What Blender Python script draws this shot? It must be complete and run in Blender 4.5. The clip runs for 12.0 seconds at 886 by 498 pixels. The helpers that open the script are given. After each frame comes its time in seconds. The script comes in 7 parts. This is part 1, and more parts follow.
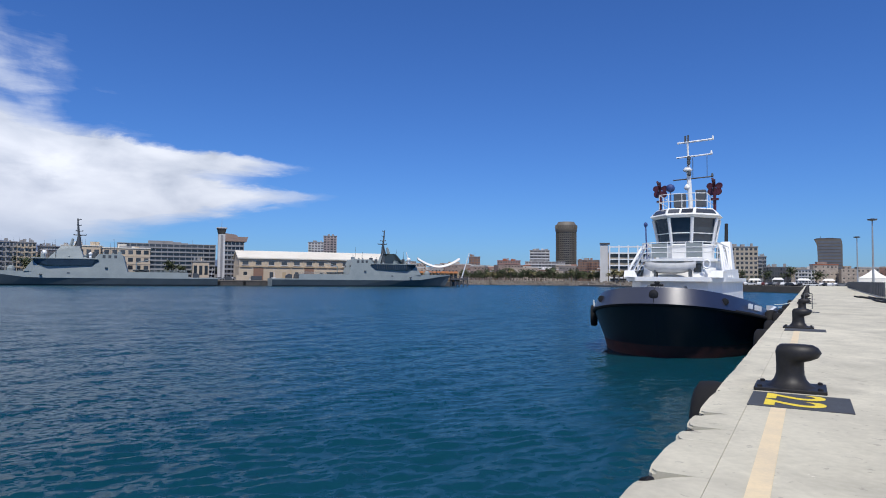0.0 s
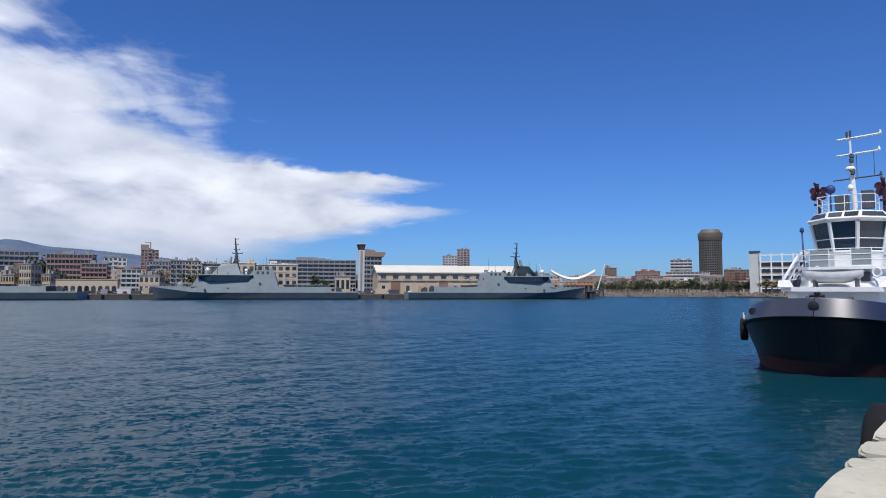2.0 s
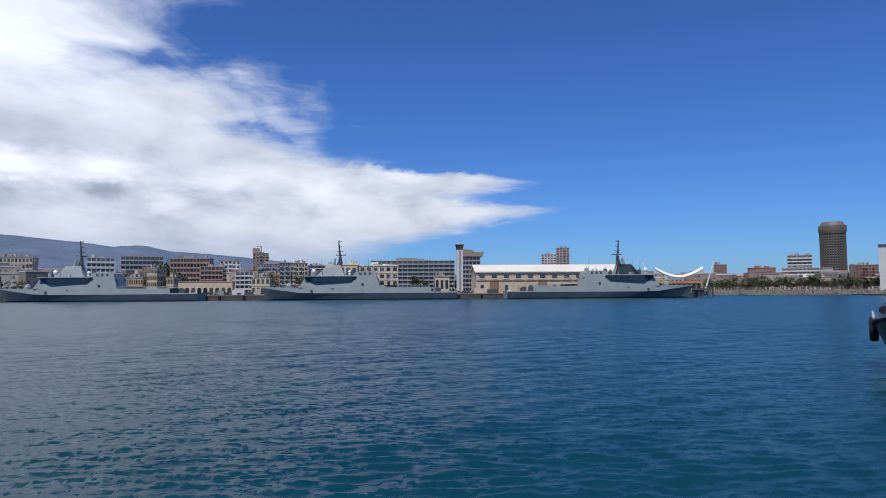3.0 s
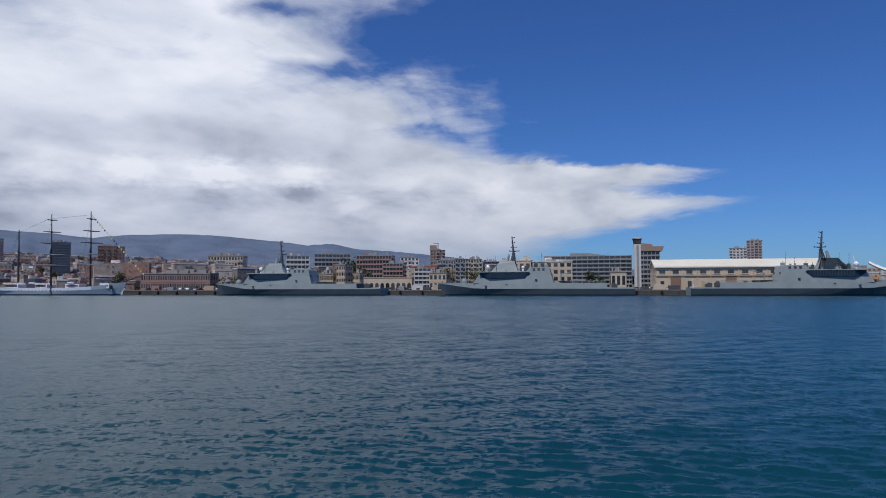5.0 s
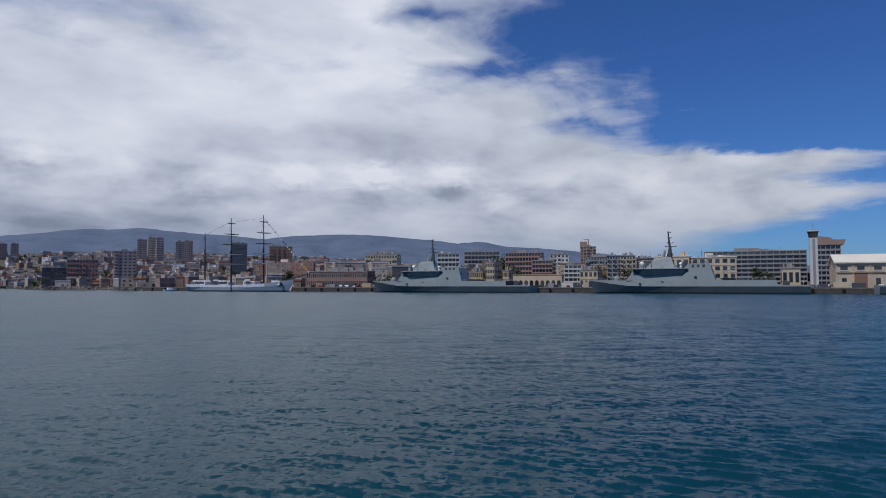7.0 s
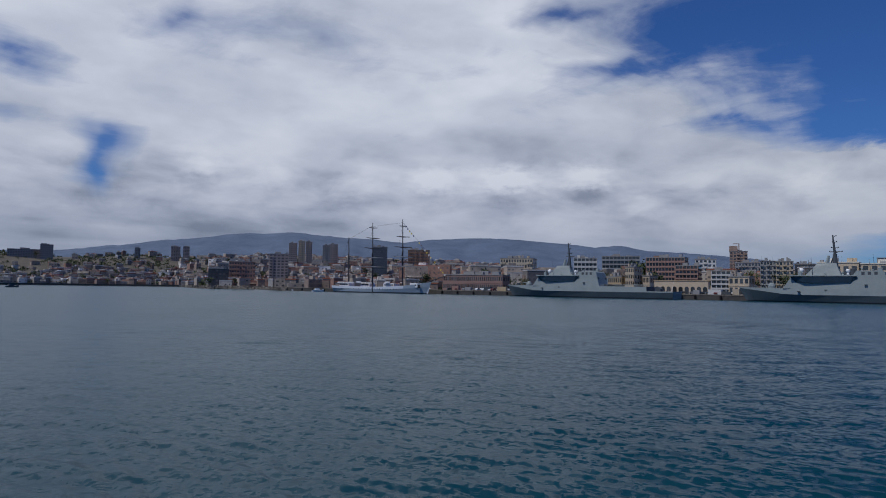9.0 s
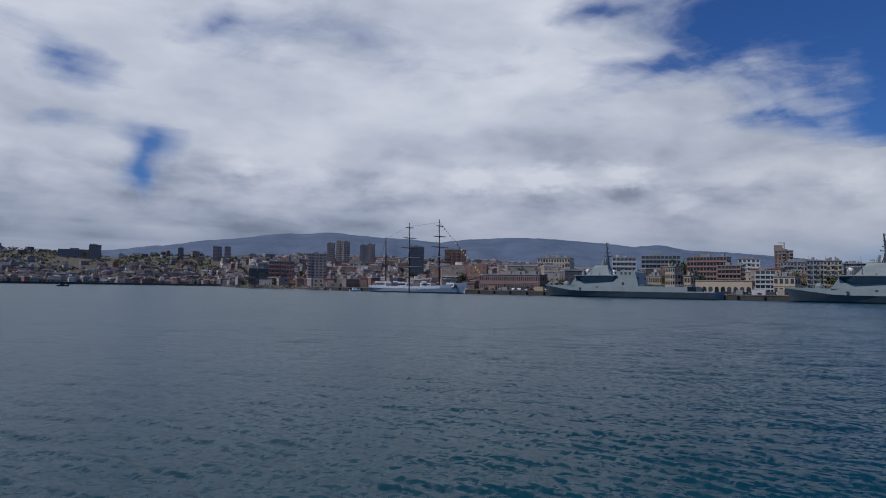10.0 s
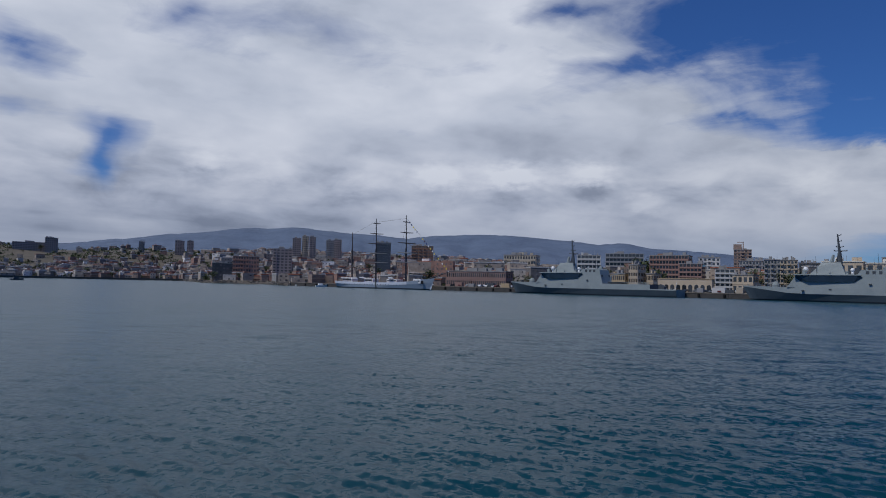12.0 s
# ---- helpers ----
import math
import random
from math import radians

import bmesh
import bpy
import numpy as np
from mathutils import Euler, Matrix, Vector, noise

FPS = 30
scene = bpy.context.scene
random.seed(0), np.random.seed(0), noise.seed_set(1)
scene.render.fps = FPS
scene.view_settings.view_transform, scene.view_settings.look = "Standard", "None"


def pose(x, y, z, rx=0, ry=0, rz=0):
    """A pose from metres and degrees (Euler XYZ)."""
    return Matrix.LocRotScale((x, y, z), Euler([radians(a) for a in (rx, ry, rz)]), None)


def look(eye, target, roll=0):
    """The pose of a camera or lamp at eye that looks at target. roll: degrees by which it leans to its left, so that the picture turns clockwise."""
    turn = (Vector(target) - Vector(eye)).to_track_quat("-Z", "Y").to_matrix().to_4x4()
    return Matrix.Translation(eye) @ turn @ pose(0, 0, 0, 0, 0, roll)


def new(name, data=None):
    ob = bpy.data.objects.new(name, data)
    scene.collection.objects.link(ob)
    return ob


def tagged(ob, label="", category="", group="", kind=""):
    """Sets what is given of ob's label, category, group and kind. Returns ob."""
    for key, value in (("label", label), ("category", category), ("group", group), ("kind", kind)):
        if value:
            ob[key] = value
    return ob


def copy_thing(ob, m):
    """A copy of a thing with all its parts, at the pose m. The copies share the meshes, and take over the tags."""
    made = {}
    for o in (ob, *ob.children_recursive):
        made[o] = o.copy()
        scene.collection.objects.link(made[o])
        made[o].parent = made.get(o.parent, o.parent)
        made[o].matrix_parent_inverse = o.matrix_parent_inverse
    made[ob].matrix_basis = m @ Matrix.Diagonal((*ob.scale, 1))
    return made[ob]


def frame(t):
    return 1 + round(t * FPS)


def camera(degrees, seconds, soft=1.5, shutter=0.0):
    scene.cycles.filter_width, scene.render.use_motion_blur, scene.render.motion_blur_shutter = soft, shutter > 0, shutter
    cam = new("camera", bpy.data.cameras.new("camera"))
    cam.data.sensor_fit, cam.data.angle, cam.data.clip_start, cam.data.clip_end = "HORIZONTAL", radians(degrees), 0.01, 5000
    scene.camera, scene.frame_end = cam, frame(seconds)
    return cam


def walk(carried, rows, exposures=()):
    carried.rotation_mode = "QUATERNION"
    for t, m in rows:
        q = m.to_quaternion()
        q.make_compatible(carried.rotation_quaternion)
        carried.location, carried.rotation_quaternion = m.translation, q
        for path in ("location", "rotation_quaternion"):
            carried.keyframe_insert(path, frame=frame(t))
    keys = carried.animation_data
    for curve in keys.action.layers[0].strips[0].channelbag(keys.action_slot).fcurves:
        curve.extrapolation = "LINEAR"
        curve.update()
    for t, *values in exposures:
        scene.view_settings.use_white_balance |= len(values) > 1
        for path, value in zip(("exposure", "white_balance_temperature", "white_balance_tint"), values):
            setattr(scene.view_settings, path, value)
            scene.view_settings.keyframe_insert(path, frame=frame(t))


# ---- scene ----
cam = camera(68.1, 12.0, soft=1.0, shutter=0.0)
EYE = (0.0, 0.0, 4.4)
# seconds, heading (counter-clockwise from the quay's line), tilt up, roll
TURNS = [
    (0.0, 29.15, 2.56, 0.52), (0.5, 30.92, 2.86, 0.59), (1.0, 33.45, 3.18, 0.55), (1.5, 36.81, 3.47, 0.30),
    (2.0, 40.73, 3.60, 0.07), (2.5, 44.98, 3.61, -0.22), (3.0, 49.30, 3.58, -0.34), (5.0, 64.38, 3.27, -0.14),
    (5.5, 67.78, 3.14, -0.15), (6.0, 71.11, 3.08, -0.13), (6.5, 74.26, 3.03, -0.11), (7.0, 77.35, 3.06, -0.08),
    (9.0, 89.15, 3.32, 0.80), (9.5, 91.40, 3.28, 0.91), (10.0, 92.35, 3.25, 0.89), (10.5, 92.48, 3.21, 1.15),
    (11.0, 91.43, 2.98, 1.23), (11.5, 88.68, 1.85, 1.13), (12.0, 89.45, 2.98, 1.25),
]
walk(cam, [(t, pose(*EYE, 90 + tilt, 0, head) @ pose(0, 0, 0, 0, 0, roll)) for t, head, tilt, roll in TURNS],
     exposures=[(0.0, 0.0, 6450, 10), (3.0, -0.07, 6450, 10), (5.0, -0.38, 6450, 10), (7.0, -0.56, 6400, 10), (9.0, -0.77, 6270, 10), (12.0, -0.77, 6270, 10)])

# ---- world, sun ----
SUN_AZ, SUN_EL = 213.0, 60.0          # counter-clockwise from +y; above the horizon


def link(nt, a, b):
    nt.links.new(a, b)


def node(nt, kind, **inputs):
    n = nt.nodes.new(kind)
    for k, v in inputs.items():
        n.inputs[int(k[1:]) if k[0] == "i" and k[1:].isdigit() else k].default_value = v
    return n


def calc(nt, op, a, b=None, c=None, clamp=False):
    n = nt.nodes.new("ShaderNodeMath")
    n.operation, n.use_clamp = op, clamp
    for k, v in enumerate((a, b, c)):
        if v is None:
            continue
        if isinstance(v, (int, float)):
            n.inputs[k].default_value = v
        else:
            link(nt, v, n.inputs[k])
    return n.outputs[0]


def ramp(nt, fac, stops, mode="LINEAR"):
    n = nt.nodes.new("ShaderNodeValToRGB")
    n.color_ramp.interpolation = mode
    e = n.color_ramp.elements
    while len(e) < len(stops):
        e.new(0.5)
    for k, (p, c) in enumerate(stops):
        e[k].position = p
        e[k].color = (c, c, c, 1) if isinstance(c, (int, float)) else (*c, 1)
    link(nt, fac, n.inputs[0])
    return n.outputs[0]


def mixc(nt, fac, a, b, blend="MIX"):
    n = nt.nodes.new("ShaderNodeMix")
    n.data_type, n.blend_type = "RGBA", blend
    for k, v in ((0, fac), (6, a), (7, b)):
        if isinstance(v, (int, float)):
            n.inputs[k].default_value = v
        elif isinstance(v, tuple):
            n.inputs[k].default_value = (*v, 1)
        else:
            link(nt, v, n.inputs[k])
    return n.outputs[2]


def noise_tex(nt, vec, scale, detail=4.0, rough=0.55, distort=0.0):
    n = nt.nodes.new("ShaderNodeTexNoise")
    n.inputs["Scale"].default_value, n.inputs["Detail"].default_value = scale, detail
    n.inputs["Roughness"].default_value, n.inputs["Distortion"].default_value = rough, distort
    if vec is not None:
        link(nt, vec, n.inputs["Vector"])
    return n.outputs["Fac"]


def combine(nt, x, y, z):
    n = nt.nodes.new("ShaderNodeCombineXYZ")
    for k, v in enumerate((x, y, z)):
        if isinstance(v, (int, float)):
            n.inputs[k].default_value = v
        else:
            link(nt, v, n.inputs[k])
    return n.outputs[0]


# heaps in the low part of the deck: heading, height, half width, strength
PUFFS = [(90.0, 8.4, 2.2, 0.9), (83.4, 8.5, 2.8, 1.1), (76.9, 8.6, 2.2, 1.0), (72.0, 6.2, 1.5, 0.5), (109.5, 8.8, 1.8, 0.6), (104.0, 8.2, 2.2, 0.4), (60.0, 7.4, 1.6, 0.5), (97.0, 7.5, 2.4, 0.4)]


def build_world():
    w = bpy.data.worlds.new("sky")
    scene.world = w
    w.use_nodes = True
    nt = w.node_tree
    nt.nodes.clear()
    out, bg = nt.nodes.new("ShaderNodeOutputWorld"), nt.nodes.new("ShaderNodeBackground")
    sky = nt.nodes.new("ShaderNodeTexSky")
    sky.sky_type, sky.sun_disc = "NISHITA", False
    sky.sun_elevation, sky.sun_rotation = radians(SUN_EL), radians(-SUN_AZ)
    sky.air_density, sky.dust_density, sky.ozone_density = 1.0, 0.3, 3.0
    co = nt.nodes.new("ShaderNodeTexCoord").outputs["Generated"]
    sep = nt.nodes.new("ShaderNodeSeparateXYZ")
    link(nt, co, sep.inputs[0])
    x, y, z = sep.outputs
    el = calc(nt, "MULTIPLY", calc(nt, "ARCSINE", z), 57.2958)
    az = calc(nt, "MULTIPLY", calc(nt, "ARCTAN2", calc(nt, "MULTIPLY", x, -1.0), y), 57.2958)
    blue = mixc(nt, 1.0, sky.outputs[0], (0.0355, 0.064, 0.116), "MULTIPLY")
    # the cloud deck lies on a plane high up: its texture shrinks towards the horizon
    zz = calc(nt, "MAXIMUM", calc(nt, "ADD", z, 0.06), 0.02)
    px, py = calc(nt, "DIVIDE", x, zz), calc(nt, "DIVIDE", y, zz)
    # along the wind (to the tip of the bank) and across it
    a = radians(40.0)
    u = calc(nt, "ADD", calc(nt, "MULTIPLY", px, -math.sin(a)), calc(nt, "MULTIPLY", py, math.cos(a)))
    v = calc(nt, "ADD", calc(nt, "MULTIPLY", px, math.cos(a)), calc(nt, "MULTIPLY", py, math.sin(a)))
    plane = combine(nt, calc(nt, "MULTIPLY", u, 0.45), v, 3.0)
    n1 = noise_tex(nt, plane, 0.9, 7.0, 0.54, 0.6)
    n2 = noise_tex(nt, combine(nt, u, calc(nt, "MULTIPLY", v, 0.8), 9.0), 2.6, 8.0, 0.6, 0.4)
    # heading at which the bank ends, by height above the horizon (0..40 degrees)
    e01 = calc(nt, "DIVIDE", el, 40.0, clamp=True)
    # (the height is ruffled a little, so that the rim frays)
    fray = calc(nt, "SUBTRACT", noise_tex(nt, combine(nt, calc(nt, "MULTIPLY", az, 0.07), calc(nt, "MULTIPLY", el, 0.30), 5.0), 2.2, 7.0, 0.62, 0.5), 0.5)
    sway = calc(nt, "ADD", 1.0, calc(nt, "MULTIPLY", e01, 9.0))
    ef = calc(nt, "DIVIDE", calc(nt, "ADD", el, calc(nt, "MULTIPLY", fray, sway)), 40.0, clamp=True)
    rim = [(0, 57), (2.6, 56.5), (3.9, 53.6), (5.0, 48), (6.0, 43.2), (6.8, 40.4), (7.2, 41.6), (7.8, 46.0), (8.3, 46.2), (8.9, 43.4), (9.4, 42.4), (9.9, 45.0), (10.4, 50.0), (10.9, 54.8),
           (12.0, 58.4), (13.4, 60.6), (14.3, 57.6), (15.2, 59.5), (17.0, 62.5), (19.0, 66.0), (22.0, 69.5), (30.0, 75.0), (40.0, 98.0)]
    edge = calc(nt, "MULTIPLY", ramp(nt, ef, [(h / 40.0, g / 100.0) for h, g in rim]), 100.0)
    # crisp rim low down, long veils higher up
    crisp = ramp(nt, e01, [(0.0, 0.07), (0.12, 0.12), (0.24, 0.13), (0.30, 0.075), (0.42, 0.042), (0.8, 0.03)])
    d = calc(nt, "MINIMUM", calc(nt, "MULTIPLY", calc(nt, "SUBTRACT", az, calc(nt, "SUBTRACT", edge, 1.0)), crisp), 0.80)
    # the deck ends far to the south-west as well
    d = calc(nt, "MINIMUM", d, calc(nt, "MULTIPLY", calc(nt, "SUBTRACT", 165.0, az), 0.02))
    veil = ramp(nt, e01, [(0.15, 0.55), (0.26, 0.9), (0.33, 1.6), (0.42, 2.0), (0.7, 2.3)])
    wisp = calc(nt, "MULTIPLY", calc(nt, "SUBTRACT", n1, 0.5), veil)
    fine = calc(nt, "MULTIPLY", calc(nt, "SUBTRACT", n2, 0.5), calc(nt, "MULTIPLY", veil, 0.5))
    m = calc(nt, "ADD", calc(nt, "ADD", d, wisp), calc(nt, "ADD", fine, 0.10))
    # thin places in the deck, ragged
    wx = calc(nt, "MULTIPLY", calc(nt, "SUBTRACT", noise_tex(nt, combine(nt, az, el, 0.0), 0.14, 3.0, 0.5, 0.2), 0.5), 7.0)
    wy = calc(nt, "MULTIPLY", calc(nt, "SUBTRACT", noise_tex(nt, combine(nt, az, el, 30.0), 0.14, 3.0, 0.5, 0.2), 0.5), 5.0)
    for ga, ge, wa, we, amt in ((116.6, 11.6, 3.0, 2.0, 0.78), (117.6, 9.0, 1.5, 1.9, 0.6), (122.0, 16.2, 3.6, 2.0, 0.75), (111.6, 20.4, 2.4, 1.1, 0.42), (123.5, 12.0, 2.6, 1.3, 0.55),
                                (74.0, 18.4, 4.6, 0.9, 0.5), (80.0, 22.8, 4.2, 0.8, 0.42), (66.0, 13.4, 3.4, 0.7, 0.3), (68.0, 21.4, 3.0, 1.4, 0.4), (126.0, 22.0, 4.0, 2.0, 0.4)):
        g = calc(nt, "ADD", calc(nt, "POWER", calc(nt, "DIVIDE", calc(nt, "ADD", calc(nt, "SUBTRACT", az, ga), wx), wa), 2.0),
                 calc(nt, "POWER", calc(nt, "DIVIDE", calc(nt, "ADD", calc(nt, "SUBTRACT", el, ge), wy), we), 2.0))
        g = calc(nt, "MULTIPLY", calc(nt, "EXPONENT", calc(nt, "MULTIPLY", g, -1.0)), amt)
        m = calc(nt, "SUBTRACT", m, g)
    mask = ramp(nt, m, [(0.0, 0.0), (0.14, 0.10), (0.34, 0.48), (0.74, 1.0)], "LINEAR")
    # shading of the deck: broad soft folds, small heaped bellies low down, a dull band at the foot
    sky_co = combine(nt, calc(nt, "MULTIPLY", az, 0.05), calc(nt, "MULTIPLY", el, 0.11), 1.0)
    n3 = noise_tex(nt, sky_co, 1.15, 4.0, 0.48, 0.15)
    n4 = noise_tex(nt, plane, 1.3, 4.0, 0.48, 0.2)
    n5 = noise_tex(nt, sky_co, 3.6, 6.0, 0.52, 0.25)
    heap = ramp(nt, e01, [(0.08, 0.35), (0.15, 0.9), (0.21, 1.0), (0.30, 0.3)])
    tone = calc(nt, "ADD", calc(nt, "MULTIPLY", n3, 0.74), calc(nt, "MULTIPLY", n4, 0.26))
    tone = calc(nt, "ADD", tone, calc(nt, "MULTIPLY", calc(nt, "SUBTRACT", n5, 0.5), calc(nt, "MULTIPLY", heap, 0.85)))
    # a row of small heaps: pale domed head, grey belly
    hx = calc(nt, "ADD", az, calc(nt, "MULTIPLY", calc(nt, "SUBTRACT", noise_tex(nt, sky_co, 13.0, 4.0, 0.55, 0.0), 0.5), 2.4))
    hy = calc(nt, "ADD", el, calc(nt, "MULTIPLY", calc(nt, "SUBTRACT", noise_tex(nt, sky_co, 15.0, 4.0, 0.55, 0.0), 0.5), 1.4))
    for ga, ge, wa, amt in PUFFS:
        qa = calc(nt, "POWER", calc(nt, "DIVIDE", calc(nt, "SUBTRACT", hx, ga), wa), 2.0)
        for de, we, sign in ((0.9, 0.9, 0.42), (-0.5, 0.7, -0.17)):
            qe = calc(nt, "POWER", calc(nt, "DIVIDE", calc(nt, "SUBTRACT", hy, ge + de), we), 2.0)
            tone = calc(nt, "ADD", tone, calc(nt, "MULTIPLY", calc(nt, "EXPONENT", calc(nt, "MULTIPLY", calc(nt, "ADD", qa, qe), -1.0)), sign * amt))
    cl = ramp(nt, tone, [(0.28, (0.46, 0.51, 0.62)), (0.44, (0.75, 0.80, 0.91)), (0.60, (0.98, 1.01, 1.09)), (0.76, (1.14, 1.16, 1.21))])
    low = ramp(nt, e01, [(0.07, (0.58, 0.62, 0.71)), (0.15, (0.72, 0.75, 0.83)), (0.22, (0.86, 0.88, 0.94)), (0.36, (1.06, 1.07, 1.10))])
    # the thin end of the bank stays white down to its foot
    thick = ramp(nt, calc(nt, "DIVIDE", az, 120.0), [(50 / 120, 0.0), (84 / 120, 1.0)])
    low = mixc(nt, thick, ramp(nt, e01, [(0.06, (0.46, 0.54, 0.66)), (0.12, (0.68, 0.71, 0.77)), (0.3, (0.92, 0.93, 0.95))]), low)
    cl = mixc(nt, 1.0, cl, low, "MULTIPLY")
    link(nt, mixc(nt, mask, blue, cl), bg.inputs[0])
    bg.inputs[1].default_value = 1.0
    link(nt, bg.outputs[0], out.inputs[0])


build_world()
lamp = bpy.data.lights.new("sun", "SUN")
lamp.energy, lamp.angle, lamp.color = 4.1, radians(0.53), (1.0, 0.95, 0.87)
sun = new("sun", lamp)
_a, _e = radians(SUN_AZ), radians(SUN_EL)
sun.matrix_world = look((-math.sin(_a) * math.cos(_e) * 100, math.cos(_a) * math.cos(_e) * 100, math.sin(_e) * 100), (0, 0, 0))


# ---- materials ----
def mat(name, c1, c2=None, scale=1.0, rough=0.7, metal=0.0, bump=0.0, fine=None, island=0.0, stretch=(1, 1, 1), spec=0.5):
    """Two colours mixed by a coarse and a fine noise, with a little relief."""
    m = bpy.data.materials.new(name)
    m.use_nodes = True
    nt = m.node_tree
    b = nt.nodes["Principled BSDF"]
    b.inputs["Roughness"].default_value, b.inputs["Metallic"].default_value = rough, metal
    b.inputs["Specular IOR Level"].default_value = spec
    c2 = c2 or tuple(v * 0.78 for v in c1)
    mp = nt.nodes.new("ShaderNodeMapping")
    mp.inputs["Scale"].default_value = stretch
    link(nt, nt.nodes.new("ShaderNodeTexCoord").outputs["Object"], mp.inputs[0])
    co = mp.outputs[0]
    big = noise_tex(nt, co, scale, 5.0, 0.6, 0.2)
    small = noise_tex(nt, co, fine or scale * 9.0, 3.0, 0.6)
    f = calc(nt, "ADD", calc(nt, "MULTIPLY", big, 0.7), calc(nt, "MULTIPLY", small, 0.3))
    col = mixc(nt, ramp(nt, f, [(0.36, 0.0), (0.64, 1.0)]), c1, c2)
    if island:
        r = nt.nodes.new("ShaderNodeObjectInfo").outputs["Random"]
        k = calc(nt, "ADD", 1.0 - island, calc(nt, "MULTIPLY", r, 2 * island))
        col = mixc(nt, 1.0, col, combine(nt, k, k, k), "MULTIPLY")
    link(nt, col, b.inputs["Base Color"])
    rr = calc(nt, "ADD", rough - 0.08, calc(nt, "MULTIPLY", small, 0.16), clamp=True)
    link(nt, rr, b.inputs["Roughness"])
    if bump:
        bp = nt.nodes.new("ShaderNodeBump")
        bp.inputs["Strength"].default_value, bp.inputs["Distance"].default_value = 0.6, bump
        link(nt, f, bp.inputs["Height"])
        link(nt, bp.outputs[0], b.inputs["Normal"])
    return m


def water_mat():
    """Deep water whose facets lean by wind ripples of several lengths, alike near and far."""
    m = bpy.data.materials.new("harbour_water")
    m.use_nodes = True
    nt = m.node_tree
    b = nt.nodes["Principled BSDF"]
    co = nt.nodes.new("ShaderNodeTexCoord").outputs["Object"]
    sep = nt.nodes.new("ShaderNodeSeparateXYZ")
    link(nt, co, sep.inputs[0])

    def leaning(angle, along, scale, detail, seed):
        """A lean of the surface, in crests that run at this angle."""
        a = radians(angle)
        u = calc(nt, "ADD", calc(nt, "MULTIPLY", sep.outputs[0], math.cos(a) * along), calc(nt, "MULTIPLY", sep.outputs[1], math.sin(a) * along))
        v = calc(nt, "ADD", calc(nt, "MULTIPLY", sep.outputs[0], -math.sin(a)), calc(nt, "MULTIPLY", sep.outputs[1], math.cos(a)))
        return calc(nt, "SUBTRACT", noise_tex(nt, combine(nt, u, v, seed), scale, detail, 0.6, 0.6), 0.5)
    gust = ramp(nt, noise_tex(nt, co, 0.035, 3.0, 0.6, 0.5), [(0.32, 0.62), (0.66, 1.2)])
    lx = ly = None
    for angle, along, scale, detail, seed, amp in ((66, 0.35, 0.22, 3.0, 2.0, 0.22), (58, 0.4, 0.8, 3.0, 3.0, 0.36), (34, 0.5, 3.2, 3.0, 5.0, 0.85), (66, 0.5, 6.5, 4.0, 9.0, 1.2)):
        w = calc(nt, "MULTIPLY", leaning(angle, along, scale, detail, seed), amp)
        a = radians(angle)
        cx, cy = calc(nt, "MULTIPLY", w, -math.sin(a)), calc(nt, "MULTIPLY", w, math.cos(a))
        lx, ly = (cx, cy) if lx is None else (calc(nt, "ADD", lx, cx), calc(nt, "ADD", ly, cy))
    cross = calc(nt, "MULTIPLY", leaning(140, 0.7, 5.0, 3.0, 14.0), 0.85)
    lx = calc(nt, "MULTIPLY", calc(nt, "ADD", lx, cross), gust)
    ly = calc(nt, "MULTIPLY", ly, gust)
    base = nt.nodes.new("ShaderNodeNewGeometry").outputs["Normal"]
    add = nt.nodes.new("ShaderNodeVectorMath")
    link(nt, base, add.inputs[0])
    link(nt, combine(nt, lx, ly, 0.0), add.inputs[1])
    nrm = nt.nodes.new("ShaderNodeVectorMath")
    nrm.operation = "NORMALIZE"
    link(nt, add.outputs[0], nrm.inputs[0])
    link(nt, nrm.outputs[0], b.inputs["Normal"])
    patch = noise_tex(nt, co, 0.02, 4.0, 0.6, 0.4)
    col = mixc(nt, ramp(nt, patch, [(0.35, 0.0), (0.65, 1.0)]), (0.0032, 0.043, 0.063), (0.0027, 0.035, 0.052))
    link(nt, col, b.inputs["Base Color"])
    b.inputs["Roughness"].default_value = 0.26
    b.inputs["IOR"].default_value = 1.23
    return m


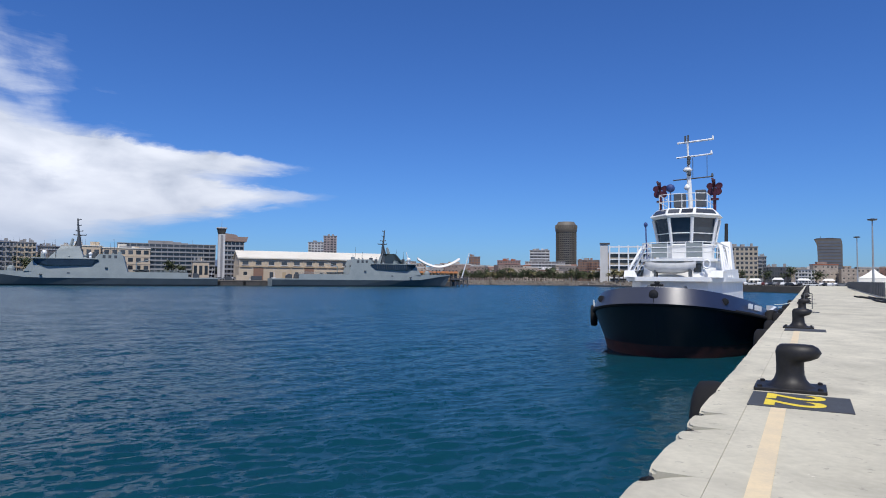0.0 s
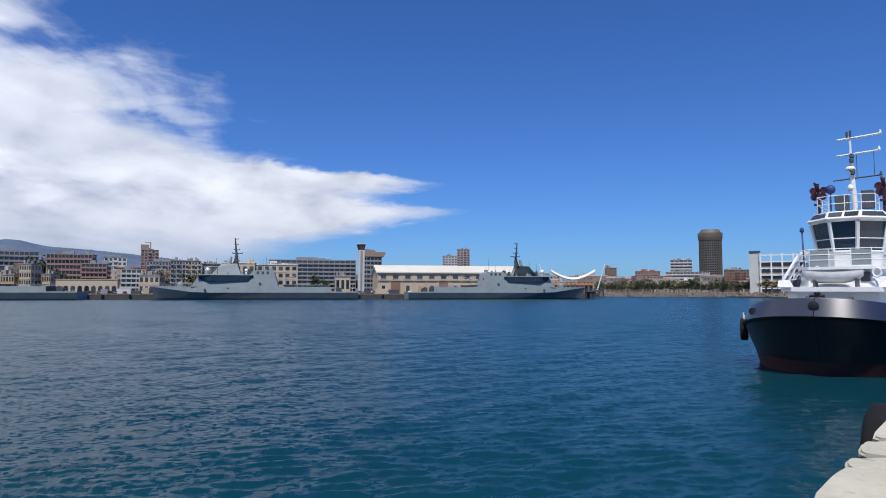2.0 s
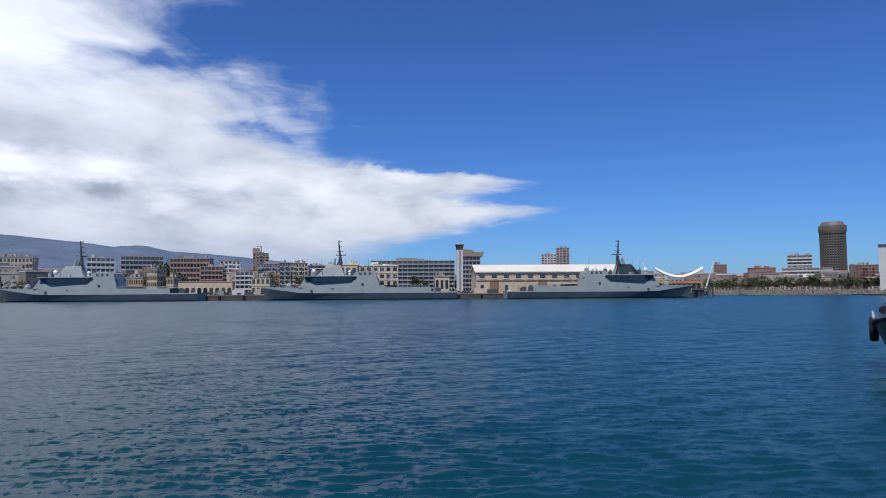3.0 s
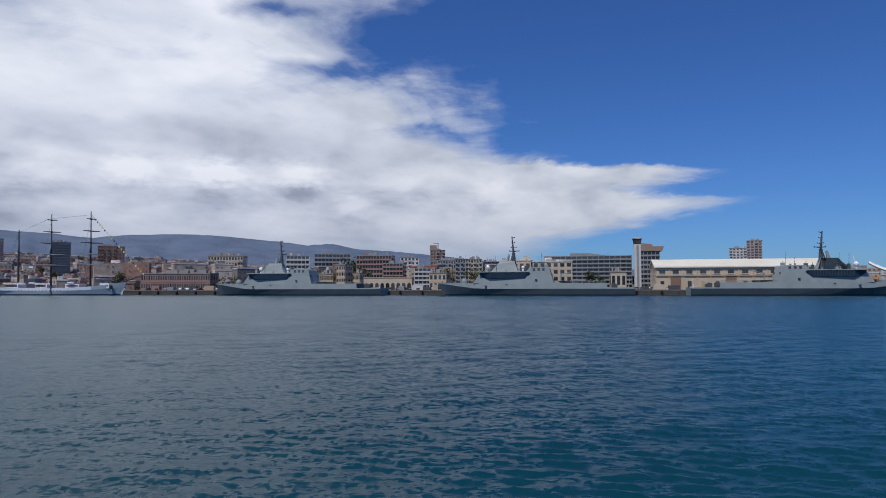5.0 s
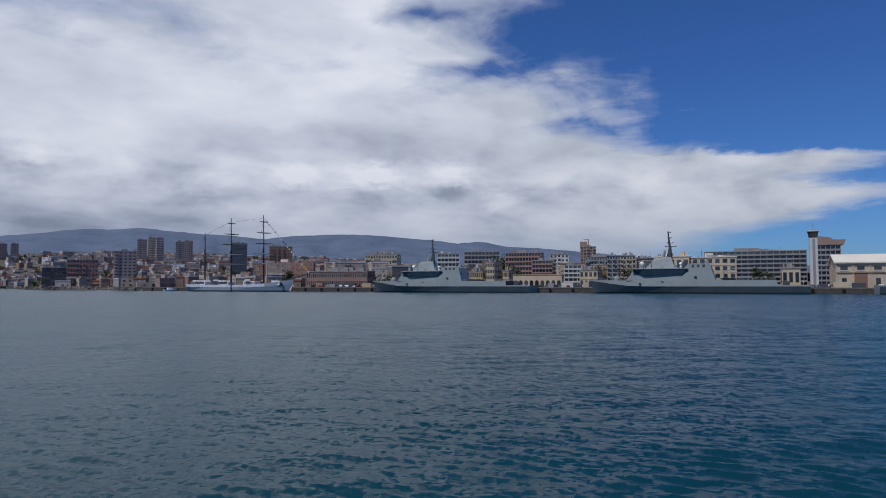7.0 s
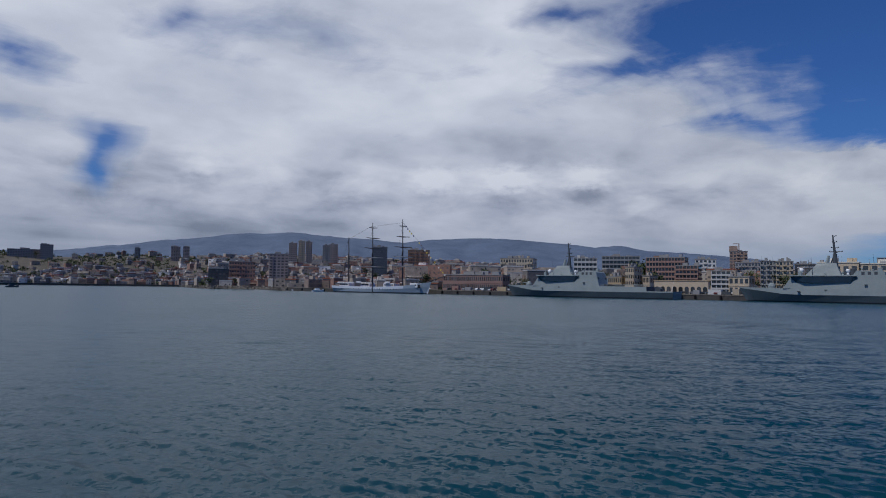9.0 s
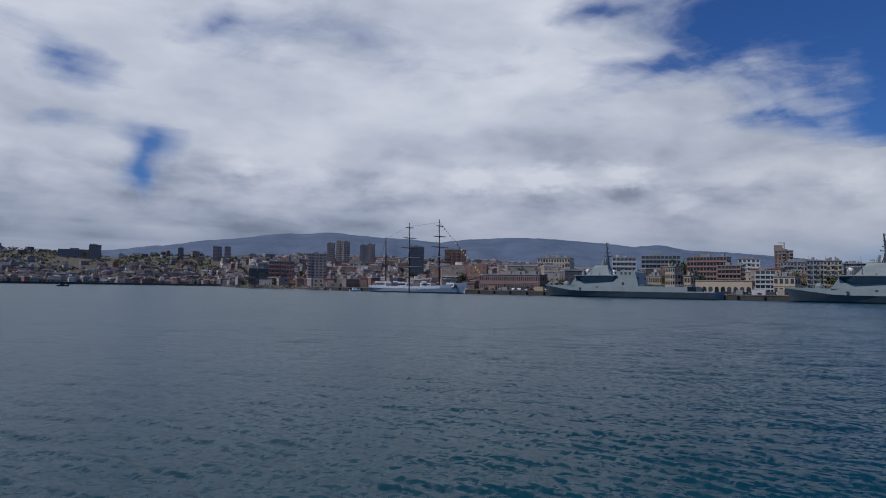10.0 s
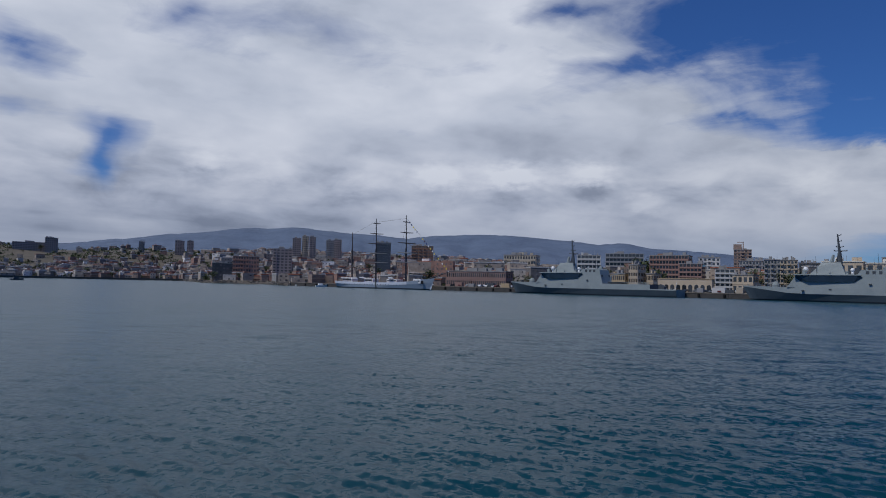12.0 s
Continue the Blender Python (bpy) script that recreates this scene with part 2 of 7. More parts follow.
WATER = water_mat()
def concrete_mat():
    """Pale worn concrete: broad stains, pitted dark spots, pale scuffs."""
    m = mat("quay_concrete", (0.60, 0.56, 0.435), (0.45, 0.42, 0.325), 0.7, 0.9, bump=0.012, fine=11.0, island=0.04)
    nt = m.node_tree
    b = nt.nodes["Principled BSDF"]
    col = b.inputs["Base Color"].links[0].from_socket
    co = nt.nodes.new("ShaderNodeTexCoord").outputs["Object"]
    sep = nt.nodes.new("ShaderNodeSeparateXYZ")
    link(nt, co, sep.inputs[0])
    streak = noise_tex(nt, combine(nt, calc(nt, "MULTIPLY", sep.outputs[0], 1.0), calc(nt, "MULTIPLY", sep.outputs[1], 0.6), 2.0), 0.55, 6.0, 0.62, 0.8)
    col = mixc(nt, ramp(nt, streak, [(0.48, 0.0), (0.70, 0.55)]), col, (0.27, 0.25, 0.20))
    spots = noise_tex(nt, co, 6.0, 3.0, 0.6, 0.2)
    col = mixc(nt, ramp(nt, spots, [(0.63, 0.0), (0.69, 0.6)]), col, (0.26, 0.24, 0.20))
    scuff = noise_tex(nt, co, 3.3, 4.0, 0.65, 0.6)
    col = mixc(nt, ramp(nt, scuff, [(0.66, 0.0), (0.74, 0.6)]), col, (0.70, 0.67, 0.56))
    chalk = noise_tex(nt, co, 2.1, 5.0, 0.7, 1.2)
    col = mixc(nt, ramp(nt, chalk, [(0.70, 0.0), (0.76, 0.8)]), col, (0.80, 0.77, 0.66))
    link(nt, col, b.inputs["Base Color"])
    return m


CONCRETE = concrete_mat()
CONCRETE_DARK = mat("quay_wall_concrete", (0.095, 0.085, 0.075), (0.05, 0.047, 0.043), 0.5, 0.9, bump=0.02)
LINE_PAINT = mat("cream_line_paint", (0.72, 0.58, 0.36), (0.60, 0.50, 0.34), 2.0, 0.8, bump=0.002, fine=30)
PLATE_PAINT = mat("dark_grey_paint", (0.060, 0.066, 0.075), (0.045, 0.048, 0.055), 3.0, 0.8)
YELLOW = mat("yellow_paint", (0.80, 0.62, 0.05), (0.66, 0.50, 0.05), 6.0, 0.7)
BLACK_IRON = mat("black_iron", (0.010, 0.010, 0.011), (0.024, 0.022, 0.021), 5.0, 0.52, metal=0.0, bump=0.004, spec=0.35)
RUBBER = mat("black_rubber", (0.009, 0.009, 0.010), (0.018, 0.017, 0.016), 3.0, 0.8, bump=0.01, spec=0.25)
NAVY = mat("navy_hull_paint", (0.007, 0.008, 0.015), (0.012, 0.012, 0.018), 0.8, 0.42, bump=0.004)
NAVY_LIGHT = mat("navy_bulwark_paint", (0.016, 0.020, 0.044), (0.012, 0.016, 0.036), 0.8, 0.36, spec=1.0)
RED_LEAD = mat("red_antifouling", (0.070, 0.020, 0.020), (0.034, 0.014, 0.016), 1.2, 0.7)
WHITE = mat("white_ship_paint", (0.80, 0.81, 0.81), (0.72, 0.72, 0.70), 0.9, 0.42)
# canvas over the rescue boat, its shade put into the grey
BOAT_COVER_SHADE = mat("shaded_boat_cover", (0.46, 0.47, 0.47), (0.36, 0.37, 0.38), 2.0, 0.7)
RED = mat("red_monitor_paint", (0.075, 0.012, 0.024), (0.045, 0.009, 0.018), 4.0, 0.45)
GREYBLUE = mat("blue_cover_cloth", (0.03, 0.06, 0.20), None, 4.0, 0.6)
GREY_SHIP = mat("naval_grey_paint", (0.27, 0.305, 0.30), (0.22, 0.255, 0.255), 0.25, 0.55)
# shade under the hull's flare, put into a darker grey
GREY_SHIP_SHADE = mat("naval_grey_flare_shade", (0.085, 0.108, 0.122), (0.065, 0.085, 0.10), 0.25, 0.5)
GREY_DARK = mat("dark_grey_paint_mast", (0.07, 0.08, 0.09), None, 1.0, 0.6)
BOOT_BLACK = mat("black_boot_top", (0.03, 0.035, 0.045), None, 1.0, 0.6)
SAIL_HULL = mat("pale_hull_paint", (0.72, 0.74, 0.77), (0.62, 0.65, 0.70), 0.3, 0.45)
SAIL_BLUE = mat("blue_grey_hull_paint", (0.36, 0.41, 0.46), (0.30, 0.35, 0.41), 0.3, 0.45)
SAIL_CLOTH = mat("furled_sail_cloth", (0.40, 0.39, 0.37), (0.26, 0.25, 0.24), 2.0, 0.9)
MAST_WOOD = mat("dark_mast_paint", (0.06, 0.05, 0.05), None, 1.0, 0.6)
CREAM = mat("cream_render", (0.56, 0.46, 0.34), (0.48, 0.39, 0.28), 0.12, 0.9)
CREAM_DARK = mat("ochre_render", (0.47, 0.36, 0.22), (0.40, 0.30, 0.19), 0.12, 0.9)
WHITE_WALL = mat("white_render", (0.60, 0.59, 0.57), (0.50, 0.49, 0.47), 0.1, 0.9)
BEIGE_WALL = mat("beige_render", (0.46, 0.39, 0.30), (0.40, 0.34, 0.26), 0.1, 0.9)
SAND_BROWN = mat("sandy_brown_render", (0.33, 0.235, 0.19), (0.27, 0.195, 0.16), 0.1, 0.9)
TOWER_WALL = mat("pale_pinkish_render", (0.40, 0.335, 0.31), (0.33, 0.28, 0.265), 0.1, 0.9)
BROWN_WALL = mat("brown_brick_cladding", (0.27, 0.155, 0.105), (0.21, 0.125, 0.09), 0.1, 0.9)
PINK_WALL = mat("faded_red_render", (0.34, 0.21, 0.175), (0.28, 0.18, 0.15), 0.1, 0.9)
GREY_WALL = mat("grey_render", (0.30, 0.30, 0.30), (0.24, 0.24, 0.245), 0.1, 0.9)
DARK_WALL = mat("dark_cladding", (0.085, 0.085, 0.09), (0.065, 0.065, 0.07), 0.1, 0.7)
BRONZE_WALL = mat("bronze_cladding", (0.155, 0.135, 0.105), (0.12, 0.105, 0.085), 0.1, 0.6)
ROOF_WHITE = mat("white_metal_roof", (0.72, 0.68, 0.58), (0.64, 0.59, 0.49), 0.1, 0.6)
ROOF_TILE = mat("terracotta_roof", (0.36, 0.12, 0.06), (0.28, 0.10, 0.06), 0.3, 0.9)
ROOF_GREY = mat("grey_roof", (0.30, 0.29, 0.28), None, 0.2, 0.9)
GLASS = mat("dark_window_glass", (0.035, 0.040, 0.046), (0.06, 0.062, 0.066), 0.3, 0.14, spec=0.7, island=0.7)
TINTED = mat("tinted_facade_glass", (0.135, 0.145, 0.160), (0.10, 0.108, 0.122), 0.2, 0.3, spec=0.6)
# far windows: blinds, with distance haze put into the paler colour
HAZED_BLINDS = mat("hazed_windows_with_blinds", (0.115, 0.105, 0.10), (0.07, 0.068, 0.07), 0.3, 0.4, island=0.5)
GLASS_SHIP = mat("dark_bridge_glass", (0.030, 0.050, 0.075), (0.022, 0.036, 0.055), 0.3, 0.15, spec=0.7)
ROCK = mat("seawall_rock", (0.23, 0.20, 0.16), (0.13, 0.115, 0.10), 0.4, 0.95, bump=0.1)
EARTH = mat("dry_ground", (0.125, 0.105, 0.082), (0.062, 0.060, 0.045), 0.02, 0.95, fine=0.12)
# the blue-grey of distance haze is put into the ridge's own colour
HILL_HAZE = mat("haze_tinted_hillside", (0.105, 0.145, 0.215), (0.070, 0.100, 0.158), 0.006, 0.95, fine=0.05)
STEEL = mat("galvanised_steel", (0.42, 0.43, 0.44), None, 3.0, 0.45, metal=0.6)
ORANGE = mat("orange_awning", (0.62, 0.25, 0.10), None, 0.5, 0.8)
TENT = mat("white_canvas", (0.80, 0.78, 0.72), (0.72, 0.70, 0.65), 0.4, 0.8)
BARK = mat("trunk_bark", (0.16, 0.12, 0.085), None, 3.0, 0.95)
LEAF = mat("dark_green_leaves", (0.040, 0.060, 0.022), (0.075, 0.085, 0.035), 0.5, 0.85, island=0.25)
LEAF_DRY = mat("dry_palm_leaves", (0.20, 0.16, 0.07), (0.11, 0.11, 0.05), 0.5, 0.9, island=0.2)


def town_mat():
    """Render of many small houses, one tint a house."""
    m = mat("hillside_house_render", (0.5, 0.5, 0.5), (0.42, 0.42, 0.42), 0.1, 0.92)
    nt = m.node_tree
    b = nt.nodes["Principled BSDF"]
    r = nt.nodes.new("ShaderNodeNewGeometry").outputs["Random Per Island"]
    tint = ramp(nt, r, [(0.0, (0.34, 0.31, 0.275)), (0.10, (0.235, 0.195, 0.16)), (0.27, (0.165, 0.125, 0.105)), (0.43, (0.19, 0.18, 0.17)),
                        (0.57, (0.185, 0.11, 0.085)), (0.70, (0.25, 0.21, 0.17)), (0.83, (0.12, 0.11, 0.105)), (0.96, (0.46, 0.44, 0.42))], "CONSTANT")
    co = nt.nodes.new("ShaderNodeTexCoord").outputs["Object"]
    # uneven wear by noise; the lift above 1 puts distance haze into the tint
    wear_haze = ramp(nt, noise_tex(nt, co, 0.35, 4.0, 0.65, 0.3), [(0.3, 1.15), (0.7, 2.0)])
    link(nt, mixc(nt, 1.0, tint, wear_haze, "MULTIPLY"), b.inputs["Base Color"])
    return m


TOWN = town_mat()


# ---- mesh helpers ----
def part(name, bm, material, parent=None, label="", smooth=False):
    me = bpy.data.meshes.new(name)
    bmesh.ops.recalc_face_normals(bm, faces=bm.faces)
    bm.to_mesh(me)
    bm.free()
    for mm in (material if isinstance(material, (list, tuple)) else [material]):
        me.materials.append(mm)
    if smooth:
        for f in me.polygons:
            f.use_smooth = True
    ob = new(name, me)
    if parent is not None:
        ob.parent = parent
    if label:
        ob["label"] = label
    return ob


def thing(name, label, category, m=None, group="", kind=""):
    ob = tagged(new(name), label, category, group, kind)
    if m is not None:
        ob.matrix_world = m
    return ob


def box(bm, x0, x1, y0, y1, z0, z1, bevel=0.0, slot=0):
    vs = [bm.verts.new((x, y, z)) for z in (z0, z1) for y in (y0, y1) for x in (x0, x1)]
    fs = [bm.faces.new([vs[k] for k in q]) for q in ((0, 2, 3, 1), (4, 5, 7, 6), (0, 1, 5, 4), (2, 6, 7, 3), (0, 4, 6, 2), (1, 3, 7, 5))]
    for f in fs:
        f.material_index = slot
    if bevel:
        bmesh.ops.bevel(bm, geom=list({e for f in fs for e in f.edges}), offset=bevel, segments=2, affect="EDGES", profile=0.5)
    return vs


def tube(bm, a, b, r0, r1=None, seg=8, slot=0):
    a, b = Vector(a), Vector(b)
    r1 = r0 if r1 is None else r1
    q = (b - a).to_track_quat("Z", "Y").to_matrix()
    rings = []
    for p, r in ((a, r0), (b, r1)):
        rings.append([bm.verts.new(p + q @ Vector((math.cos(k * 2 * math.pi / seg) * r, math.sin(k * 2 * math.pi / seg) * r, 0))) for k in range(seg)])
    for k in range(seg):
        f = bm.faces.new((rings[0][k], rings[0][(k + 1) % seg], rings[1][(k + 1) % seg], rings[1][k]))
        f.material_index = slot
    for ring in rings:
        bm.faces.new(ring).material_index = slot


def sweep(bm, pts, r, seg=8):
    """One round strand along a line of points."""
    pts = [Vector(p) for p in pts]
    rows = []
    for k, p in enumerate(pts):
        d = (pts[min(k + 1, len(pts) - 1)] - pts[max(k - 1, 0)]).to_track_quat("Z", "Y").to_matrix()
        rows.append([bm.verts.new(p + d @ Vector((math.cos(q * 2 * math.pi / seg) * r, math.sin(q * 2 * math.pi / seg) * r, 0))) for q in range(seg)])
    for a, b in zip(rows, rows[1:]):
        for q in range(seg):
            bm.faces.new((a[q], a[(q + 1) % seg], b[(q + 1) % seg], b[q]))
    bm.faces.new(rows[0])
    bm.faces.new(rows[-1])


def lathe(bm, prof, seg=20, at=(0, 0, 0), axis="Z"):
    """Turned shape from (radius, height) pairs."""
    rings = []
    for r, h in prof:
        ring = []
        for k in range(seg):
            c, s = math.cos(k * 2 * math.pi / seg) * r, math.sin(k * 2 * math.pi / seg) * r
            p = (c, s, h) if axis == "Z" else (h, c, s) if axis == "X" else (c, h, s)
            ring.append(bm.verts.new((p[0] + at[0], p[1] + at[1], p[2] + at[2])))
        rings.append(ring)
    for a, b in zip(rings, rings[1:]):
        for k in range(seg):
            bm.faces.new((a[k], a[(k + 1) % seg], b[(k + 1) % seg], b[k]))
    if prof[0] != prof[-1]:
        bm.faces.new(rings[0])
        bm.faces.new(rings[-1])


def loft(bm, sections, slot=None, close=True):
    """Skin between point lists of equal length; slot(i, j): the material of a face."""
    rows = [[bm.verts.new(p) for p in s] for s in sections]
    for i, (a, b) in enumerate(zip(rows, rows[1:])):
        for j in range(len(a) - 1):
            f = bm.faces.new((a[j], a[j + 1], b[j + 1], b[j]))
            if slot:
                f.material_index = slot(i, j)
    if close:
        for row in (rows[0], rows[-1]):
            bm.faces.new(row)
    return rows


def prism(bm, pts, y0, y1, slot=0):
    """An outline in x, z, drawn out from y0 to y1."""
    a = [bm.verts.new((x, y0, z)) for x, z in pts]
    b = [bm.verts.new((x, y1, z)) for x, z in pts]
    n = len(pts)
    for f in [bm.faces.new(a), bm.faces.new(b)] + [bm.faces.new((a[k], a[(k + 1) % n], b[(k + 1) % n], b[k])) for k in range(n)]:
        f.material_index = slot


def polar(az, d, z=0.0):
    return Vector((-math.sin(radians(az)) * d, math.cos(radians(az)) * d, z))


def mixv(a, b, t):
    return a + (b - a) * t


def smooth01(t):
    t = min(1.0, max(0.0, t))
    return t * t * (3 - 2 * t)


# ---- water, land ----
def wave_sheet():
    """The harbour: one sheet to the horizon, with wind waves that are modelled as far as they can be told apart."""
    rng = np.random.default_rng(5)
    az = np.radians(np.concatenate([np.arange(-8, 132, 0.25), np.arange(132, 352, 4.0)]))
    r = np.concatenate([[0.6, 1.5], 3.0 * 1.0066 ** np.arange(0, 690), 300.0 * 1.07 ** np.arange(0, 42)])
    r = r[np.concatenate([[True], np.diff(r) > 0])]
    A, R = np.meshgrid(az, r)
    X, Y = -np.sin(A) * R, np.cos(A) * R
    Z = np.zeros_like(X)
    n = 74
    lam = np.exp(np.concatenate([rng.uniform(np.log(0.2), np.log(0.8), 52), rng.uniform(np.log(0.8), np.log(3.6), 22)]))
    head = np.radians(68.0) + rng.normal(0, 0.55, n)
    phase = rng.uniform(0, 2 * np.pi, n)
    gust = 0.85 + 0.22 * np.sin(X * 0.11 + Y * 0.05 + 1.0) * np.sin(Y * 0.083 - X * 0.04) + 0.12 * np.sin(X * 0.031 - Y * 0.027)
    fine = (A < np.radians(131.5)) * (A > np.radians(-7.5))
    for k in range(n):
        w = 2 * np.pi / lam[k]
        keep = np.clip(lam[k] / (0.018 * R) - 1.0, 0, 1) * fine
        amp = (0.056 if lam[k] < 0.8 else 0.022) / w
        q = np.sin(w * (-np.sin(head[k]) * X + np.cos(head[k]) * Y) + phase[k])
        Z += amp * keep * gust * (q + 0.25 * (q * q - 0.5))
    nr, na = X.shape
    co = np.stack([X, Y, Z], -1).reshape(-1, 3).astype(np.float32)
    ii, jj = np.meshgrid(np.arange(nr - 1), np.arange(na), indexing="ij")
    a, b = ii * na + jj, ii * na + (jj + 1) % na
    quad = np.stack([a, b, b + na, a + na], -1).reshape(-1).astype(np.int32)
    me = bpy.data.meshes.new("water")
    nq = len(quad) // 4
    me.vertices.add(len(co))
    me.vertices.foreach_set("co", co.ravel())
    me.loops.add(len(quad))
    me.loops.foreach_set("vertex_index", quad)
    me.polygons.add(nq)
    me.polygons.foreach_set("loop_start", np.arange(nq, dtype=np.int32) * 4)
    me.polygons.foreach_set("use_smooth", np.ones(nq, dtype=bool))
    me.update(calc_edges=True)
    me.flip_normals()
    me.materials.append(WATER)
    tagged(new("water", me), "rippled deep blue harbour water", "water", kind="structure")


wave_sheet()

QUAY_Z, EDGE_X = 2.8, -1.22


# worn wedges in the kerb: far side, width along the edge, depth
NOTCHES = [(5.75, 0.30, 0.34), (7.72, 0.26, 0.33), (8.62, 0.24, 0.30)]


def own_quay():
    """The quay under the camera: a kerb strip with worn notches in its edge, then slabs of paving."""
    q = thing("pavement", "pale worn concrete quay with a chipped edge", "quay", kind="structure")
    bm = bmesh.new()
    box(bm, EDGE_X + 0.5, 70, -80, 290, -3, QUAY_Z - 0.03)
    part("quay_body", bm, CONCRETE, q)
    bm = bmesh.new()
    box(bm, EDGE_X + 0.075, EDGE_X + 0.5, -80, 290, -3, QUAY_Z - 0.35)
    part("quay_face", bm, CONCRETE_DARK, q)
    rnd = random.Random(4)
    # kerb stones along the edge, each with a rounded nose; three near the camera have a wedge worn out at the far end
    cuts = [-20.0, -12.0, -5.0, -1.0, 2.2, NOTCHES[0][0], 7.0 + 0.02, NOTCHES[1][0], NOTCHES[2][0], 10.4, 13.1, 16.0, 19.1, 22.2, 25.3]
    cuts += [25.3 + 6.2 * k for k in range(1, 43)]
    worn = {round(n[0], 3): n for n in NOTCHES}
    for y, y1 in zip(cuts, cuts[1:]):
        bm = bmesh.new()
        w = rnd.uniform(-0.012, 0.012)
        y1 -= 0.005
        x0, x1 = EDGE_X + w, EDGE_X + 0.5005
        cut = worn.get(round(y1 + 0.005, 3))
        bulge = 0.03 if y < 9 else 0.0
        outline = [(x1, y), (x0 + 0.05, y), (x0 + 0.012, y + 0.05), (x0 - bulge * 0.6, y + 0.25 * (y1 - y))]
        if cut:
            _, wide, deep = cut
            outline += [(x0 - bulge, y1 - wide - 0.14), (x0 - bulge * 0.3, y1 - wide - 0.03), (x0 + 0.06, y1 - wide), (x0 + deep * 0.55, y1 - wide * 0.42), (x0 + deep, y1), (x1, y1)]
        else:
            outline += [(x0 - bulge * 0.6, y1 - 0.25 * (y1 - y)), (x0 + 0.012, y1 - 0.05), (x0 + 0.05, y1), (x1, y1)]
        top = bm.faces.new([bm.verts.new((px, py, QUAY_Z + 0.002)) for px, py in outline])
        low = bmesh.ops.extrude_face_region(bm, geom=[top])
        bmesh.ops.translate(bm, verts=[v for v in low["geom"] if isinstance(v, bmesh.types.BMVert)], vec=(0, 0, -0.36))
        bmesh.ops.recalc_face_normals(bm, faces=bm.faces)
        rim = [e for e in bm.edges if all(v.co.z > QUAY_Z for v in e.verts) and min(v.co.x for v in e.verts) < x1 - 0.1 and e.calc_length() > 0.02
               and max(v.co.x for v in e.verts) < x1 - 0.01]
        bmesh.ops.bevel(bm, geom=rim, offset=0.028, segments=3, affect="EDGES", clamp_overlap=True)
        stone = part("kerb_stone", bm, CONCRETE, q)
        if cut:
            # the worn wedge slopes down to the water, with a length of black rubber hose caught at its foot
            bm = bmesh.new()
            a, b, c = (x0 + deep + 0.02, y1 + 0.002, QUAY_Z - 0.20), (x0 + 0.015, y1 + 0.002, QUAY_Z - 0.30), (x0 + 0.015, y1 - wide - 0.01, QUAY_Z - 0.30)
            va = [bm.verts.new(p) for p in (a, b, c)]
            vb = [bm.verts.new((p[0], p[1], QUAY_Z - 0.36)) for p in (a, b, c)]
            bm.faces.new(va)
            bm.faces.new(vb)
            for k in range(3):
                bm.faces.new((va[k], va[(k + 1) % 3], vb[(k + 1) % 3], vb[k]))
            bmesh.ops.recalc_face_normals(bm, faces=bm.faces)
            part("worn_wedge", bm, CONCRETE, q)
            bm = bmesh.new()
            sweep(bm, [(x0 - 0.02 + 0.10 * math.sin(math.pi * k / 6), y1 - wide * (0.02 + 0.98 * k / 6), QUAY_Z - 0.10 + 0.06 * math.sin(math.pi * k / 6)) for k in range(7)], 0.034, 8)
            part("rubber_hose", bm, RUBBER, q, "black rubber hose end", smooth=True)
    # paving slabs, with joints
    for i in range(0, 4):
        for j in range(-2, 12):
            x0, y0 = EDGE_X + 0.501 + i * 8.0, j * 12.0 + 3.0
            bm = bmesh.new()
            e = 0.006
            z = QUAY_Z + rnd.uniform(-0.001, 0.003)
            box(bm, x0 + 0.005, x0 + 8.0 - e, y0 + e, y0 + 12.0 - e, QUAY_Z - 0.05, z + 0.003)
            part("paving_slab", bm, CONCRETE, q)
    return q


own_quay()


def line_strip(y0, y1, x0=-0.44, x1=-0.27):
    bm = bmesh.new()
    box(bm, x0, x1, y0, y1, QUAY_Z - 0.01, QUAY_Z + 0.011)
    return bm


paint = thing("painted_line", "faded cream painted line along the quay edge", "road marking", kind="structure")
for y0, y1 in ((-10, 9.32), (11.9, 24.2), (27.0, 38.8), (41.6, 53.4), (56.2, 120)):
    part("line_strip", line_strip(y0, y1), LINE_PAINT, paint)

# naval quay: a straight line that faces the camera at heading 52.5
QROT, QD = 52.5, 312.0


def quay_pose(s, v, z=0.0, turn=0.0):
    a = radians(QROT)
    n, r = Vector((-math.sin(a), math.cos(a), 0)), Vector((math.cos(a), math.sin(a), 0))
    p = r * s + n * v
    return pose(p.x, p.y, z, 0, 0, QROT + turn)


def s_of(az, v=QD):
    return v * math.tan(radians(QROT - az))


def shore(az):
    """Distance of the water's edge by heading."""
    if az < 0.6:
        return 286
    if az < 12:
        return mixv(286, 330, (az - 0.6) / 11.4)
    if az < 13:
        return mixv(330, 470, az - 12)
    if az < 27.5:
        return 490
    if az < 28.3:
        return mixv(490, 355, (az - 27.5) / 0.8)
    if az < 104.5:
        return (QD + 15.5) / math.cos(radians(az - QROT)) if az < 103 else 515 + (az - 103) * 60
    if az < 109.5:
        return mixv(600, 640, (az - 104.5) / 5)
    if az < 111:
        return mixv(640, 900, (az - 109.5) / 1.5)
    return 900


def ground_z(az, d):
    rise = smooth01((az - 62) / 30.0)
    foot = max(560.0, shore(az) + 70)
    far = smooth01((d - foot) / (1380.0 - foot))
    bumpy = noise.noise(Vector((az * 0.16, d * 0.004, 0.3))) * 9 * far * rise
    return 2.5 + rise * 50 * far + (1 - rise) * 6 * far + bumpy


